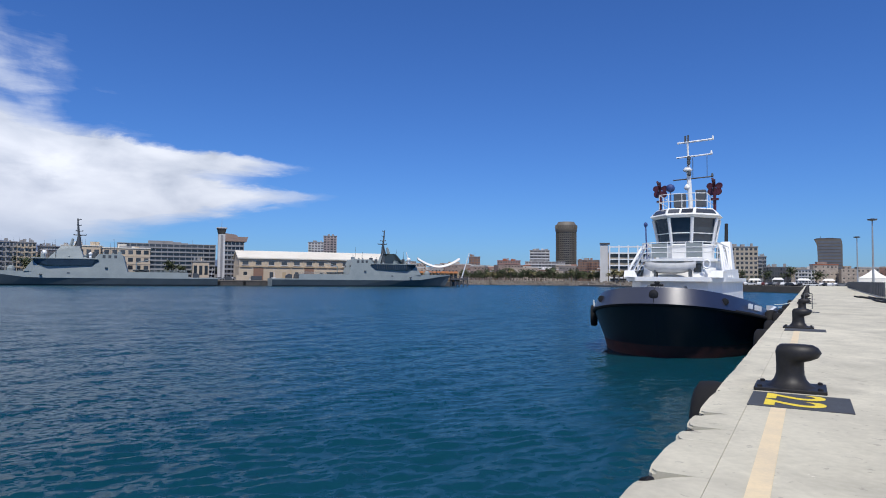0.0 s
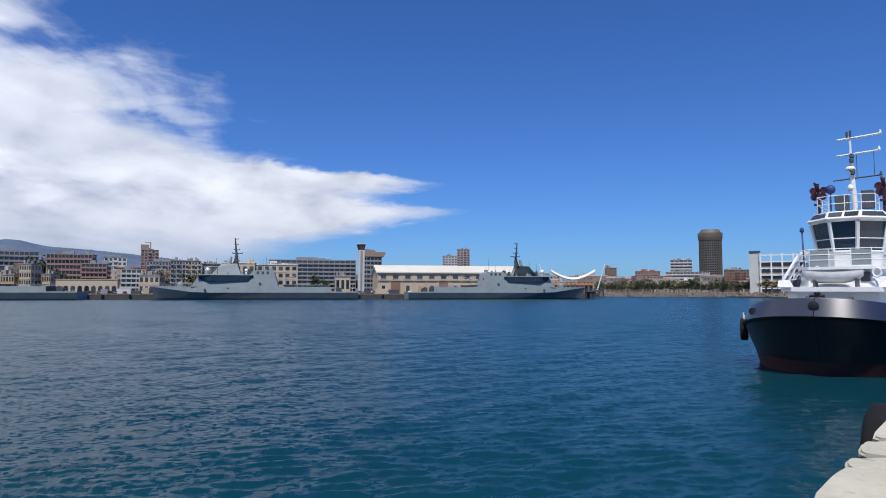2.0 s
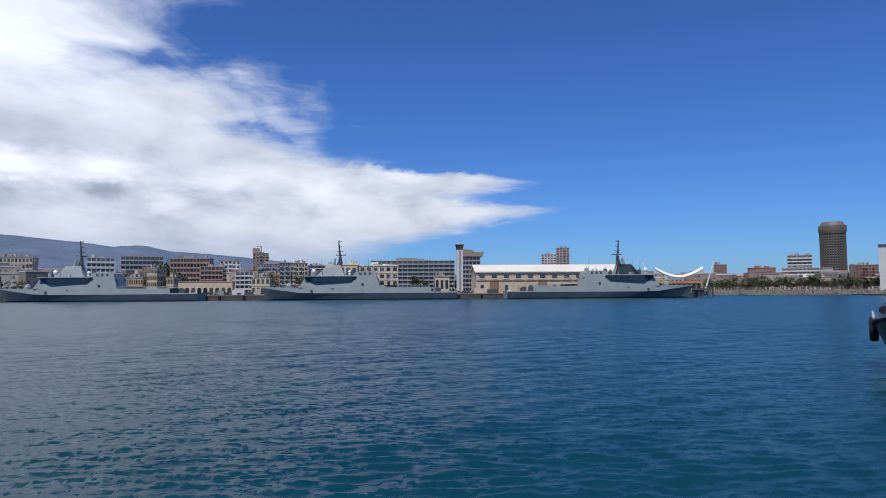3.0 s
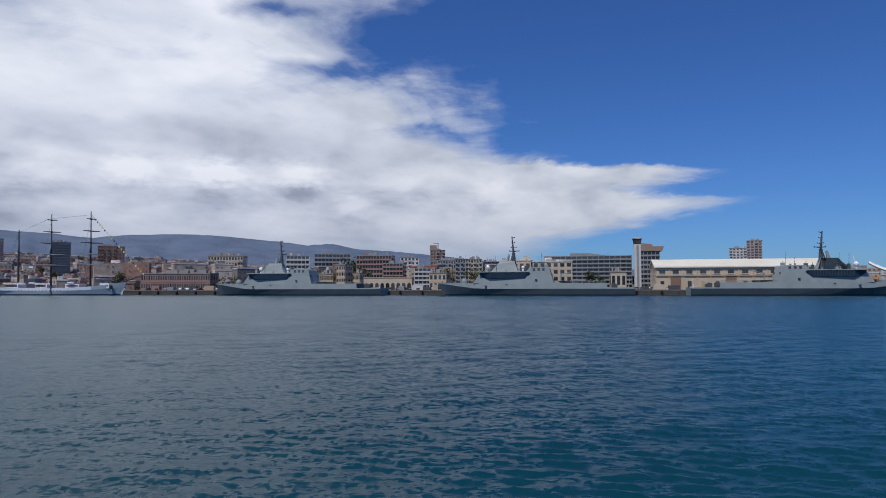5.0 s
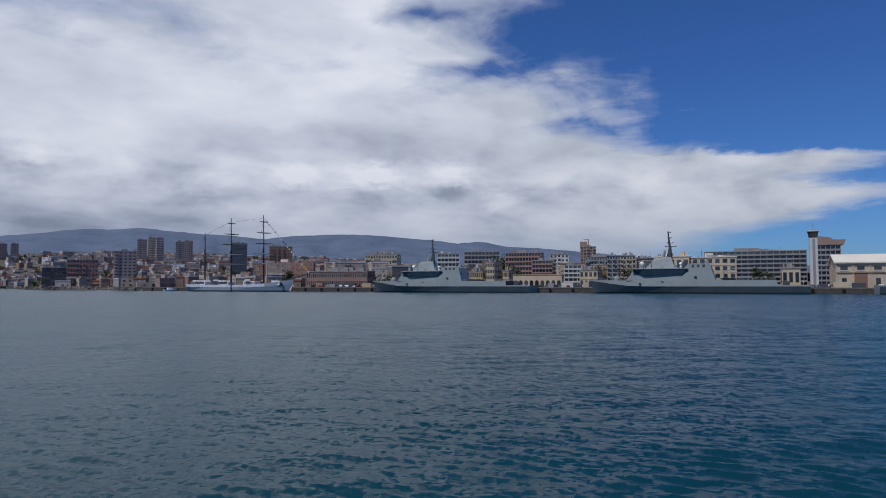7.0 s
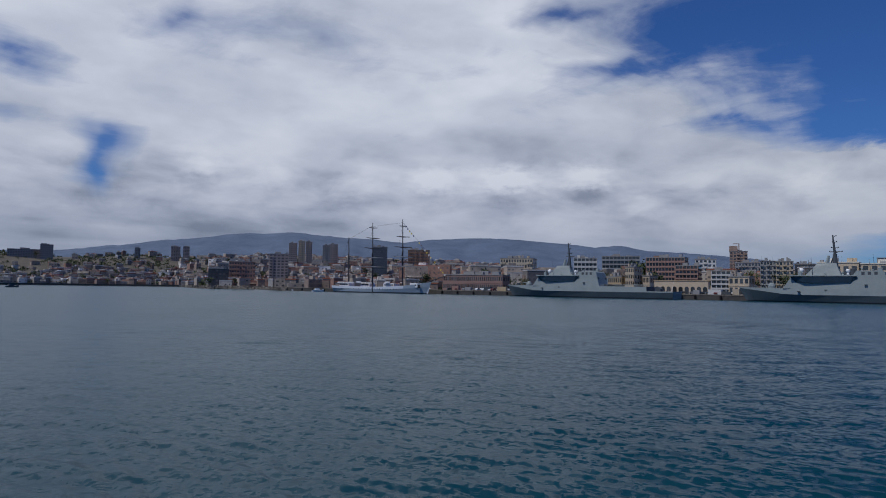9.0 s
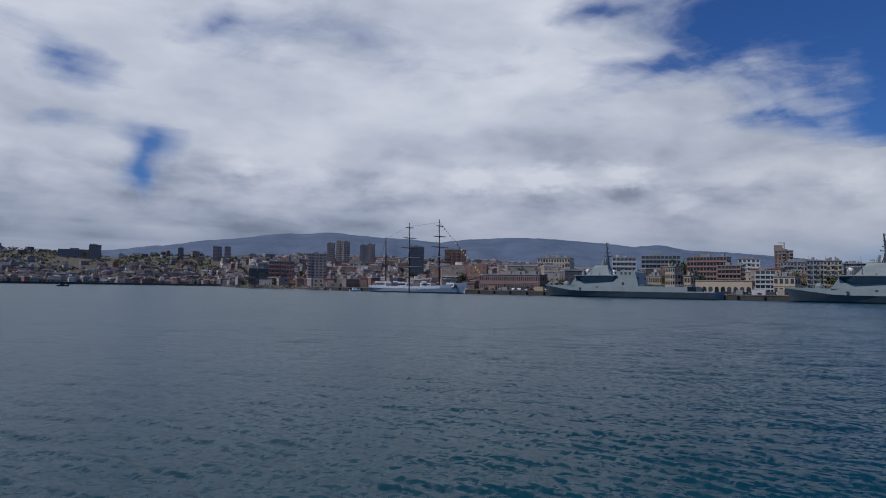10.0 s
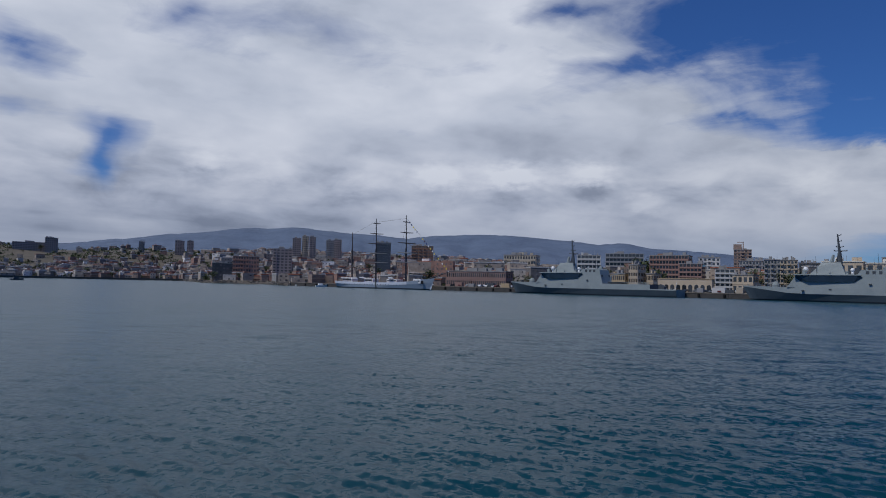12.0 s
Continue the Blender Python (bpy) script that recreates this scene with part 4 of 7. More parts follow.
def control_tower():
    p, w, rot = facade(48.2, 47.5, 420, 5.5, QROT)
    b = thing("control_tower", "slender white harbour control tower with a dark cab", "tower", pose(p.x, p.y, 2.5, 0, 0, rot))
    bm = bmesh.new()
    box(bm, 0.4, w - 0.4, 0, 5, -3, 27.5, 0.1)
    part("shaft", bm, WHITE_WALL, b)
    bm = bmesh.new()
    box(bm, w * 0.36, w * 0.64, -0.25, 0.2, 0, 27.0)
    part("stair_window", bm, GREY_WALL, b)
    bm = bmesh.new()
    loft(bm, [[(0.5, 0, 27.5), (w - 0.5, 0, 27.5), (w - 0.5, 5, 27.5), (0.5, 5, 27.5)], [(-0.2, -0.6, 31.0), (w + 0.2, -0.6, 31.0), (w + 0.2, 5.6, 31.0), (-0.2, 5.6, 31.0)]])
    part("cab", bm, GLASS, b, "dark glazed cab")
    bm = bmesh.new()
    box(bm, -0.5, w + 0.5, -0.9, 5.9, 31, 31.6)
    part("cab_roof", bm, WHITE_WALL, b)
    bm = bmesh.new()
    tube(bm, (w / 2, 2.5, 31.5), (w / 2, 2.5, 37.0), 0.12, 0.05, 5)
    part("antenna", bm, STEEL, b)


control_tower()
building("long grey apartment block with rows of balconies", 55.6, 48.3, 480, 25.6, GREY_WALL, 7, 12, rot=QROT, style="bands", trim=GREY_WALL)
b_, w_, h_, d_ = building("brown office block with an overhanging top floor", 47.86, 46.07, 455, 27.0, PINK_WALL, 7, 4, rot=QROT, style="bands", trim=GREY_WALL)
bm = bmesh.new()
prism(bm, [(-1.5, h_ + 0.5), (w_ + 1.6, h_ + 0.5), (w_ + 2.6, h_ + 3.6), (w_ * 0.7, h_ + 3.6), (w_ * 0.6, h_ + 5.0), (-0.5, h_ + 6.0)], -1.5, d_)
part("upper_storey", bm, SAND_BROWN, b_)
building("cream naval workshop with a white roof", 56.6, 53.2, 385, 18.6, CREAM, 3, 5, rot=QROT, roof=ROOF_WHITE, category="workshop", name="workshop")
building("low cream workshop hall with a white roof", 59.4, 56.6, 392, 19.6, CREAM, 2, 4, rot=QROT, roof=ROOF_WHITE, category="workshop", name="workshop")
building("small plain cream cube building on the quay", 50.09, 48.78, 356, 11.6, CREAM, 1, 2, rot=QROT, depth=8, category="harbour building", name="harbour_office")
building("plain white apartment tower beyond the warehouse", 40.78, 39.48, 800, 46.0, WHITE_WALL, 12, 4, depth=14)
building("beige apartment tower with balconies", 39.5, 38.38, 800, 54.0, TOWER_WALL, 14, 3, depth=14)
building("brown apartment block by the park", 26.87, 25.9, 700, 27.5, BROWN_WALL, 7, 3)
building("block with red upper floors and a tiled roof", 24.4, 22.4, 750, 25.0, PINK_WALL, 5, 7, roof=ROOF_TILE)
building("white stepped block with dark window bands", 21.6, 19.9, 800, 39.0, WHITE_WALL, 8, 4, style="bands", trim=WHITE_WALL)
building("wide white lower block with window bands", 22.0, 18.6, 790, 25.0, WHITE_WALL, 5, 9, style="bands", trim=WHITE_WALL)
building("dark brown apartment block behind the park", 17.54, 15.7, 700, 24.5, BROWN_WALL, 7, 7)
building("beige shopping centre with dark square openings", 6.5, 3.47, 480, 27.0, BEIGE_WALL, 7, 6, rot=14, depth=26, category="shopping centre", name="shopping_centre")
building("grey office block with a dark top", 3.48, 2.88, 600, 24.4, GREY_WALL, 6, 3)
building("low blue-grey terminal building", 3.1, 1.17, 560, 15.0, DARK_WALL, 3, 8, category="terminal", name="terminal_building")
building("pale low building beyond the car park", 0.9, -0.4, 620, 14.0, WHITE_WALL, 3, 5)
building("beige civic block with tall pale panels", 84.13, 81.0, 560, 29.5, BEIGE_WALL, 5, 9, depth=22, rot=72)
building("long faded red arcade building", 89.1, 83.3, 425, 12.3, PINK_WALL, 2, 22, rot=64, category="arsenal building", name="arsenal_building")
building("pale apartment block with dark balconies", 77.86, 75.9, 560, 30.0, WHITE_WALL, 6, 5, style="bands", trim=WHITE_WALL)
building("dark stepped apartment block", 75.5, 72.4, 590, 33.0, DARK_WALL, 7, 8, style="bands", trim=GREY_WALL)
building("red-brown apartment block with pale balcony bands", 71.9, 68.6, 525, 28.9, BROWN_WALL, 6, 9, rot=QROT + 6, style="bands", trim=PINK_WALL)
building("red-brown lower wing with balcony bands", 69.6, 67.6, 505, 22.0, BROWN_WALL, 5, 5, rot=QROT + 6, style="bands", trim=PINK_WALL)
building("plain white apartment block behind the arsenal", 68.1, 66.5, 565, 29.3, WHITE_WALL, 7, 4)
building("white banded harbour building", 66.89, 65.4, 432, 16.2, BEIGE_WALL, 4, 3, style="bands", trim=WHITE_WALL)
building("grey apartment block with small windows", 65.1, 63.0, 560, 26.5, GREY_WALL, 6, 7)
building("blue-grey apartment block near the arsenal", 63.3, 62.2, 485, 24.4, GREY_WALL, 6, 4)
building("beige apartment block with square windows", 62.2, 61.0, 480, 24.0, BEIGE_WALL, 6, 4)
building("dark apartment block behind the workshops", 60.9, 59.2, 560, 25.0, DARK_WALL, 6, 6)
b_, w_, h_, d_ = building("tall brown residential tower with a roof frame", 65.5, 64.2, 700, 43.0, SAND_BROWN, 11, 4)
bm = bmesh.new()
box(bm, -0.3, w_ * 0.45, 0, d_, h_ + 0.5, h_ + 5.5)
box(bm, w_ * 0.5, w_ * 0.56, 2, 3, h_, h_ + 8)
box(bm, w_ * 0.2, w_ * 0.56, 2, 3, h_ + 7.4, h_ + 8)
part("plant_room", bm, SAND_BROWN, b_)
building("ochre arsenal building with a square tower", 75.4, 73.2, 402, 12.0, CREAM_DARK, 2, 7, rot=QROT, category="arsenal building", name="arsenal_building")
building("ochre arsenal tower block", 73.6, 72.2, 398, 17.4, CREAM, 3, 4, rot=QROT, category="arsenal building", name="arsenal_building")
building("low ochre arsenal wing", 72.2, 71.0, 404, 12.4, CREAM, 2, 4, rot=QROT, category="arsenal building", name="arsenal_building")
building("cream storehouse with a flat roof", 65.6, 63.7, 392, 12.2, CREAM, 2, 3, rot=QROT, category="storehouse", name="storehouse")
building("long grey hospital block on the hill", 122.8, 119.9, 1300, 58.0, TOWER_WALL, 4, 14, category="hospital", name="hospital_building")
building("tall grey hospital wing", 120.75, 119.9, 1290, 66.5, TOWER_WALL, 6, 5, category="hospital", name="hospital_building")
for a0, a1, top in ((114.37, 113.95, 67), (111.7, 111.0, 71.5), (110.8, 110.3, 72)):
    building("brownish grey tower block on the hill", a0, a1, 1300, top, GREY_WALL if a0 > 114 else TOWER_WALL, 8, 3, name="tower_block", category="tower block")
for a0, a1, top, mt in ((102.4, 101.7, 66.5, TOWER_WALL), (101.6, 101.05, 69.5, BEIGE_WALL), (101.0, 100.45, 69.0, TOWER_WALL), (99.57, 98.9, 64.5, GREY_WALL), (98.9, 98.26, 66.0, TOWER_WALL)):
    building("brown and beige residential tower on the slope", a0, a1, 1000, top, mt, 10, 3, name="tower_block", category="tower block")
building("dark glass office tower behind the masts", 95.3, 94.0, 800, 52.0, TINTED, 12, 4, style="bands", trim=TINTED, win=TINTED, name="office_tower", category="office tower")
building("brown slab block above the harbour", 92.2, 90.3, 800, 49.0, BROWN_WALL, 8, 7)
building("tall beige apartment block near the shore", 104.0, 102.4, 650, 33.8, TOWER_WALL, 9, 4)
building("dark glazed block near the shore", 108.8, 107.2, 660, 18.7, DARK_WALL, 4, 5)
building("pale red block near the shore", 107.2, 105.1, 690, 27.0, PINK_WALL, 5, 8)


# ---- tall ship ----
def tall_ship():
    sc, bow, stern = (s_of(98.99) + s_of(90.65)) / 2, s_of(90.65), s_of(98.99)
    half = (bow - stern) / 2
    sh = thing("tall_ship", "pale three-masted sailing ship with bare yards moored at the quay", "sailing ship", quay_pose(sc, QD + 6))
    secs = []
    for t in (-1, -0.96, -0.85, -0.6, -0.3, 0, 0.3, 0.55, 0.72, 0.85, 0.93, 1.0):
        x = t * half
        k = max(0, (t - 0.1) / 0.9)
        bt = 5.6 * (1 - k ** 2.2) * (1 - max(0, (-t - 0.7) / 0.3) ** 2 * 0.45) + 0.1
        bw = 5.2 * (1 - max(0, (t + 0.05) / 1.0) ** 2) * (1 - max(0, (-t - 0.6) / 0.4) ** 2 * 0.85) + 0.05
        top = 4.0 + 0.6 * max(0, -t) ** 2 + 3.4 * max(0, t) ** 2.2
        xw = x if t < 0.6 else mixv(0.6 * half, 0.93 * half, (t - 0.6) / 0.4)
        side = [(xw, -bw, -1.5), (xw, -bw, 0.0), (mixv(xw, x, 0.1), -mixv(bw, bt, 0.2), 0.7), (mixv(xw, x, 0.6), -mixv(bw, bt, 0.85), top * 0.62), (x, -bt, top)]
        secs.append(side + [(p[0], -p[1], p[2]) for p in reversed(side)])
    bm = bmesh.new()
    loft(bm, secs, slot=lambda i, j: 3 if j == 4 else 2 if j in (0, 1, 7, 8) else 1 if (j in (2, 6) or i > 6) else 0)
    part("hull", bm, [SAIL_HULL, SAIL_BLUE, BOOT_BLACK, BROWN_WALL], sh)
    for mx, top, full in ((18.9, 47.0, True), (-6.9, 46.0, True), (-28.8, 37.5, False)):
        bm = bmesh.new()
        rake = -0.025
        tube(bm, (mx, 0, 3), (mx + rake * 24, 0, 26), 0.58, 0.48, 8)
        tube(bm, (mx + rake * 23, 0.3, 24), (mx + rake * top, 0.3, top), 0.40, 0.22, 8)
        mast = part("mast", bm, MAST_WOOD, sh, "dark bare mast")
        if full:
            for z, hl, mt in ((42.6, 2.8, MAST_WOOD), (35.8, 4.8, MAST_WOOD), (29.2, 6.3, MAST_WOOD), (23.0, 7.4, SAIL_CLOTH), (17.0, 8.4, SAIL_CLOTH)):
                bm = bmesh.new()
                c, s = math.cos(0.35), math.sin(0.35)
                xx = mx + rake * z + 0.7
                tube(bm, (xx, 0, z), (xx + s * hl, hl * c, z + 0.15), 0.40, 0.2, 6)
                tube(bm, (xx, 0, z), (xx - s * hl, -hl * c, z + 0.15), 0.40, 0.2, 6)
                part("yard", bm, mt, mast)
        for y in (-4.6, 4.6):
            for dx in (-3.4, -1.7, 0.4):
                bm = bmesh.new()
                tube(bm, (mx + dx, y, 4.2), (mx + rake * 27, 0, 27), 0.055, 0.04, 4)
                part("shroud", bm, MAST_WOOD, mast)
            bm = bmesh.new()
            tube(bm, (mx - 4.2, y, 4.2), (mx + rake * 42, 0, top - 3), 0.05, 0.04, 4)
            part("backstay", bm, MAST_WOOD, mast)
    bm = bmesh.new()
    tube(bm, (half - 4, 0, 6.9), (half + 11.5, 0, 11.4), 0.45, 0.2, 8)
    part("bowsprit", bm, MAST_WOOD, sh)
    for a, b in (((half + 11, 0, 11.3), (18.4, 0, 45)), ((half + 7, 0, 10), (18.4, 0, 30)), ((17.8, 0, 45), (-7.6, 0, 43.5)), ((-7.9, 0, 44), (-29.5, 0, 36)), ((-29.5, 0, 37), (-half + 1, 0, 6))):
        bm = bmesh.new()
        tube(bm, a, b, 0.06, 0.06, 4)
        part("stay", bm, MAST_WOOD, sh)
    rnd = random.Random(3)
    for k in range(22):
        t = (k + 0.5) / 22
        p = Vector((half + 11, 0, 11.3)).lerp(Vector((18.4, 0, 45)), t)
        bm = bmesh.new()
        box(bm, p.x - 0.35, p.x + 0.35, -0.03, 0.03, p.z - 1.0, p.z)
        part("signal_flag", bm, [WHITE, WHITE, RED, GREYBLUE, YELLOW][rnd.randrange(5)], sh)
    for x0, x1, z in ((-36, -27, 6.2), (-16, -8, 6.0)):
        bm = bmesh.new()
        prism(bm, [(x0, z), (x1, z), (x1 - 0.6, z + 0.9), (x0 + 0.6, z + 0.9)], -3.6, 3.6)
        part("awning", bm, TENT, sh, "white deck awning")
    for x0, x1, z1 in ((-35, -26, 6.2), (-15, -7, 6.0), (5, 14, 6.2), (27, 33, 6.6)):
        bm = bmesh.new()
        box(bm, x0, x1, -2.8, 2.8, 3.8, z1, 0.1)
        dh = part("deckhouse", bm, WHITE, sh)
        bm = bmesh.new()
        box(bm, x0 + 0.8, x1 - 0.8, -2.88, -2.7, 4.9, 5.6)
        part("window_strip", bm, GLASS, dh)
    for k in range(22):
        bm = bmesh.new()
        lathe(bm, [(0.1, -0.06), (0.28, -0.05), (0.28, 0.05), (0.1, 0.06)], 8, (-30 + k * 2.3, -5.62 if -8 < k - 8 < 14 else -5.4, 2.6), "Y")
        part("porthole", bm, GLASS, sh)
    bm = bmesh.new()
    prism(bm, [(33.6, 3.6), (35.0, 3.4), (35.2, 5.0), (34.4, 5.6), (33.7, 5.0)], -3.3, -2.6)
    part("anchor", bm, BLACK_IRON, sh)
    bm = bmesh.new()
    prism(bm, [(-2.2, 0.3), (-1.4, 0.3), (-1.2, 5.0), (-2.0, 5.0)], -5.9, -5.4)
    part("boarding_ladder", bm, GREY_DARK, sh)
    for x in (-16, 9):
        bm = bmesh.new()
        prism(bm, [(x - 2, 6.6), (x + 2, 6.6), (x + 1.5, 7.4), (x - 1.5, 7.4)], -4.2, -3.0)
        part("ship_boat", bm, WHITE, sh)
    bm = bmesh.new()
    tube(bm, (-half + 1, 0, 4.4), (-half - 1.5, 0, 9.5), 0.1, 0.05, 5)
    part("flagstaff", bm, MAST_WOOD, sh)


tall_ship()


# ---- landmark buildings ----
def hotel():
    p = polar(18.5, 914)
    b = thing("hotel_tower", "tall round bronze hotel tower with a crown of pale fins", "hotel", pose(p.x, p.y, 2.5, 0, 0, 18.5))
    R, H, n = 13.5, 66.0, 22
    bm = bmesh.new()
    lathe(bm, [(R - 0.8, -3), (R - 0.8, H)], 36)
    part("core", bm, GLASS, b)
    fh = H / n
    me = None
    for k in range(n):
        if me is None:
            bm = bmesh.new()
            lathe(bm, [(R - 0.9, 0), (R + 0.35, 0), (R + 0.35, fh * 0.42), (R - 0.9, fh * 0.42)], 36)
            o = part("floor_ring", bm, BRONZE_WALL, b)
            me = o.data
        else:
            o = new("floor_ring", me)
            o.parent = b
        o.location = (0, 0, k * fh)
    me = None
    for k in range(30):
        if me is None:
            bm = bmesh.new()
            box(bm, R - 0.9, R + 0.5, -0.3, 0.3, 0, H)
            o = part("rib", bm, BRONZE_WALL, b)
            me = o.data
        else:
            o = new("rib", me)
            o.parent = b
        o.rotation_euler = (0, 0, k * math.pi / 15)
    bm = bmesh.new()
    lathe(bm, [(R - 1, H), (R + 0.6, H + 0.5), (R + 1.4, H + 4), (R + 0.6, H + 4.4), (R + 0.4, H + 9.5), (R - 2.0, H + 13.5), (R - 2.6, H + 14.5), (R - 6, H + 14.5)], 36)
    part("crown", bm, BRONZE_WALL, b)
    me = None
    for k in range(28):
        if me is None:
            bm = bmesh.new()
            box(bm, R + 0.1, R + 1.5, -0.55, 0.55, H + 5, H + 10)
            o = part("crown_fin", bm, BRONZE_WALL, b)
            me = o.data
        else:
            o = new("crown_fin", me)
            o.parent = b
        o.rotation_euler = (0, 0, k * math.pi / 14)
    bm = bmesh.new()
    lathe(bm, [(20, 0), (20, 3.0), (14, 7.0), (10, 7.4)], 24, (2, -14, 0))
    part("podium", bm, WHITE_WALL, b, smooth=False)


hotel()


def lattice_mall():
    p, w, rot = facade(15.66, 9.5, 505, 30, 14)
    b = thing("shopping_centre", "pale shopping centre behind an open white steel frame", "shopping centre", pose(p.x, p.y, 2.5, 0, 0, rot))
    H = 29.5
    bm = bmesh.new()
    box(bm, 0, 5.6, 0, 30, -3, H - 1)
    part("end_wall", bm, WHITE_WALL, b)
    bm = bmesh.new()
    box(bm, -0.3, 7.0, -0.6, 8, H - 1, H)
    part("end_roof", bm, DARK_WALL, b)
    bm = bmesh.new()
    box(bm, 5.6, w, 9, 30, -3, H - 7)
    part("wall", bm, BEIGE_WALL, b)
    for f in range(5):
        bm = bmesh.new()
        box(bm, 6.2, w - 0.4, 8.7, 9.2, 2.0 + f * 4.3, 4.4 + f * 4.3)
        part("window_band", bm, GLASS, b)
    n = 7
    for k in range(n + 1):
        bm = bmesh.new()
        x = 6.4 + k * (w - 7.2) / n
        box(bm, x, x + 1.0, 0, 0.9, 0, H - 2)
        part("frame_column", bm, WHITE, b)
    for k in range(6):
        bm = bmesh.new()
        box(bm, 6.4, w, 0.05, 0.85, 3.0 + k * 4.6, 3.9 + k * 4.6)
        part("frame_beam", bm, WHITE, b)
    for k in range(n + 1):
        bm = bmesh.new()
        x = 6.5 + k * (w - 7.2) / n
        box(bm, x, x + 0.5, 0.7, 9, H - 3.1, H - 2.5)
        part("frame_rafter", bm, WHITE, b)


lattice_mall()


def dark_tower():
    p, w, rot = facade(-0.49, -2.22, 700, 20, -1.3)
    b = thing("office_tower", "dark bronze office tower with a flared top corner", "office tower", pose(p.x, p.y, 2.5, 0, 0, rot))
    H = 41.5
    bm = bmesh.new()
    secs = []
    for k in range(15):
        t = k / 14
        l = 1.0 + 1.0 * math.sin(t * 3.14) * 0.6 - 2.2 * max(0, (t - 0.8) / 0.2) ** 2
        r = w + 0.3 - 1.1 * max(0, (t - 0.85) / 0.15) ** 2
        z = t * H + (0 if t < 1 else 0)
        secs.append([(l, 0, z), (r, 0, z), (r, 20, z), (l, 20, z)])
    loft(bm, secs)
    part("wall", bm, BRONZE_WALL, b)
    n = 13
    for k in range(n):
        bm = bmesh.new()
        z = 2.2 + k * (H - 3) / n
        box(bm, 1.9, w - 0.6, -0.15, 0.3, z, z + 1.9)
        part("window_band", bm, TINTED, b)
    bm = bmesh.new()
    prism(bm, [(-1.0, H), (w - 0.6, H), (w * 0.6, H + 0.9), (1.5, H + 0.7)], -0.2, 20)
    tube(bm, (4, 8, H), (4, 8, H + 3), 0.3, 0.2, 5)
    part("roof", bm, DARK_WALL, b)


dark_tower()


def tensile_hall():
    """A white hanging membrane over an orange-lit terrace, with raking masts, and a timber jetty on piles."""
    p, w, rot = facade(31.4, 27.65, 372, 14, QROT - 20)
    b = thing("tensile_pavilion", "white hanging canvas roof over an orange terrace", "pavilion", pose(p.x, p.y, 2.5, 0, 0, rot))
    bm = bmesh.new()
    secs = []
    for k in range(17):
        t = k / 16
        z = 7.6 + 4.6 * abs(2 * t - 1) ** 1.8
        x = t * w
        secs.append([(x, 0, z + 0.4), (x, 4, z + 1.6), (x, 9, z + 1.6), (x, 13, z + 0.4), (x, 13, z + 0.2), (x, 9, z + 1.35), (x, 4, z + 1.35), (x, 0, z + 0.05), (x, 0, z + 0.4)])
    loft(bm, secs, close=False)
    part("membrane", bm, TENT, b, smooth=True)
    bm = bmesh.new()
    tube(bm, (w + 1.0, 1, 2), (w + 5.4, 1, 16.5), 0.38, 0.2, 8)
    part("raking_mast", bm, WHITE, b)
    bm = bmesh.new()
    tube(bm, (-3.5, 1, 5), (-6.5, 1, 16.5), 0.38, 0.2, 8)
    part("raking_mast", bm, WHITE, b)
    bm = bmesh.new()
    box(bm, 0.5, w - 0.5, 2, 12, 0, 5.6)
    part("terrace_house", bm, CREAM_DARK, b)
    for k in range(9):
        bm = bmesh.new()
        x = 1 + k * (w - 2) / 9
        prism(bm, [(x, 4.8), (x + (w - 2) / 9 - 0.3, 4.8), (x + (w - 2) / 9 - 0.5, 5.9), (x + 0.2, 5.9)], -1.5, 2)
        part("awning", bm, ORANGE, b)
        bm = bmesh.new()
        box(bm, x + 0.4, x + (w - 2) / 9 - 0.7, 1.85, 2.3, 0.6, 4.2)
        part("opening", bm, GLASS, b)
    p = polar(27.7, 366)
    j = thing("jetty", "dark timber jetty on piles at the quay end", "jetty", pose(p.x, p.y, 0, 0, 0, 28))
    bm = bmesh.new()
    box(bm, -5, 5, 0, 12, 3.6, 4.6)
    part("deck", bm, DARK_WALL, j)
    bm = bmesh.new()
    box(bm, -5, 5, 0, 0.3, 5.2, 5.5)
    part("handrail", bm, DARK_WALL, j)
    for k in range(5):
        bm = bmesh.new()
        tube(bm, (-4.5 + k * 2.25, 0.8, -2), (-4.5 + k * 2.25, 0.8, 5.4), 0.35, seg=8)
        part("pile", bm, DARK_WALL, j)


tensile_hall()


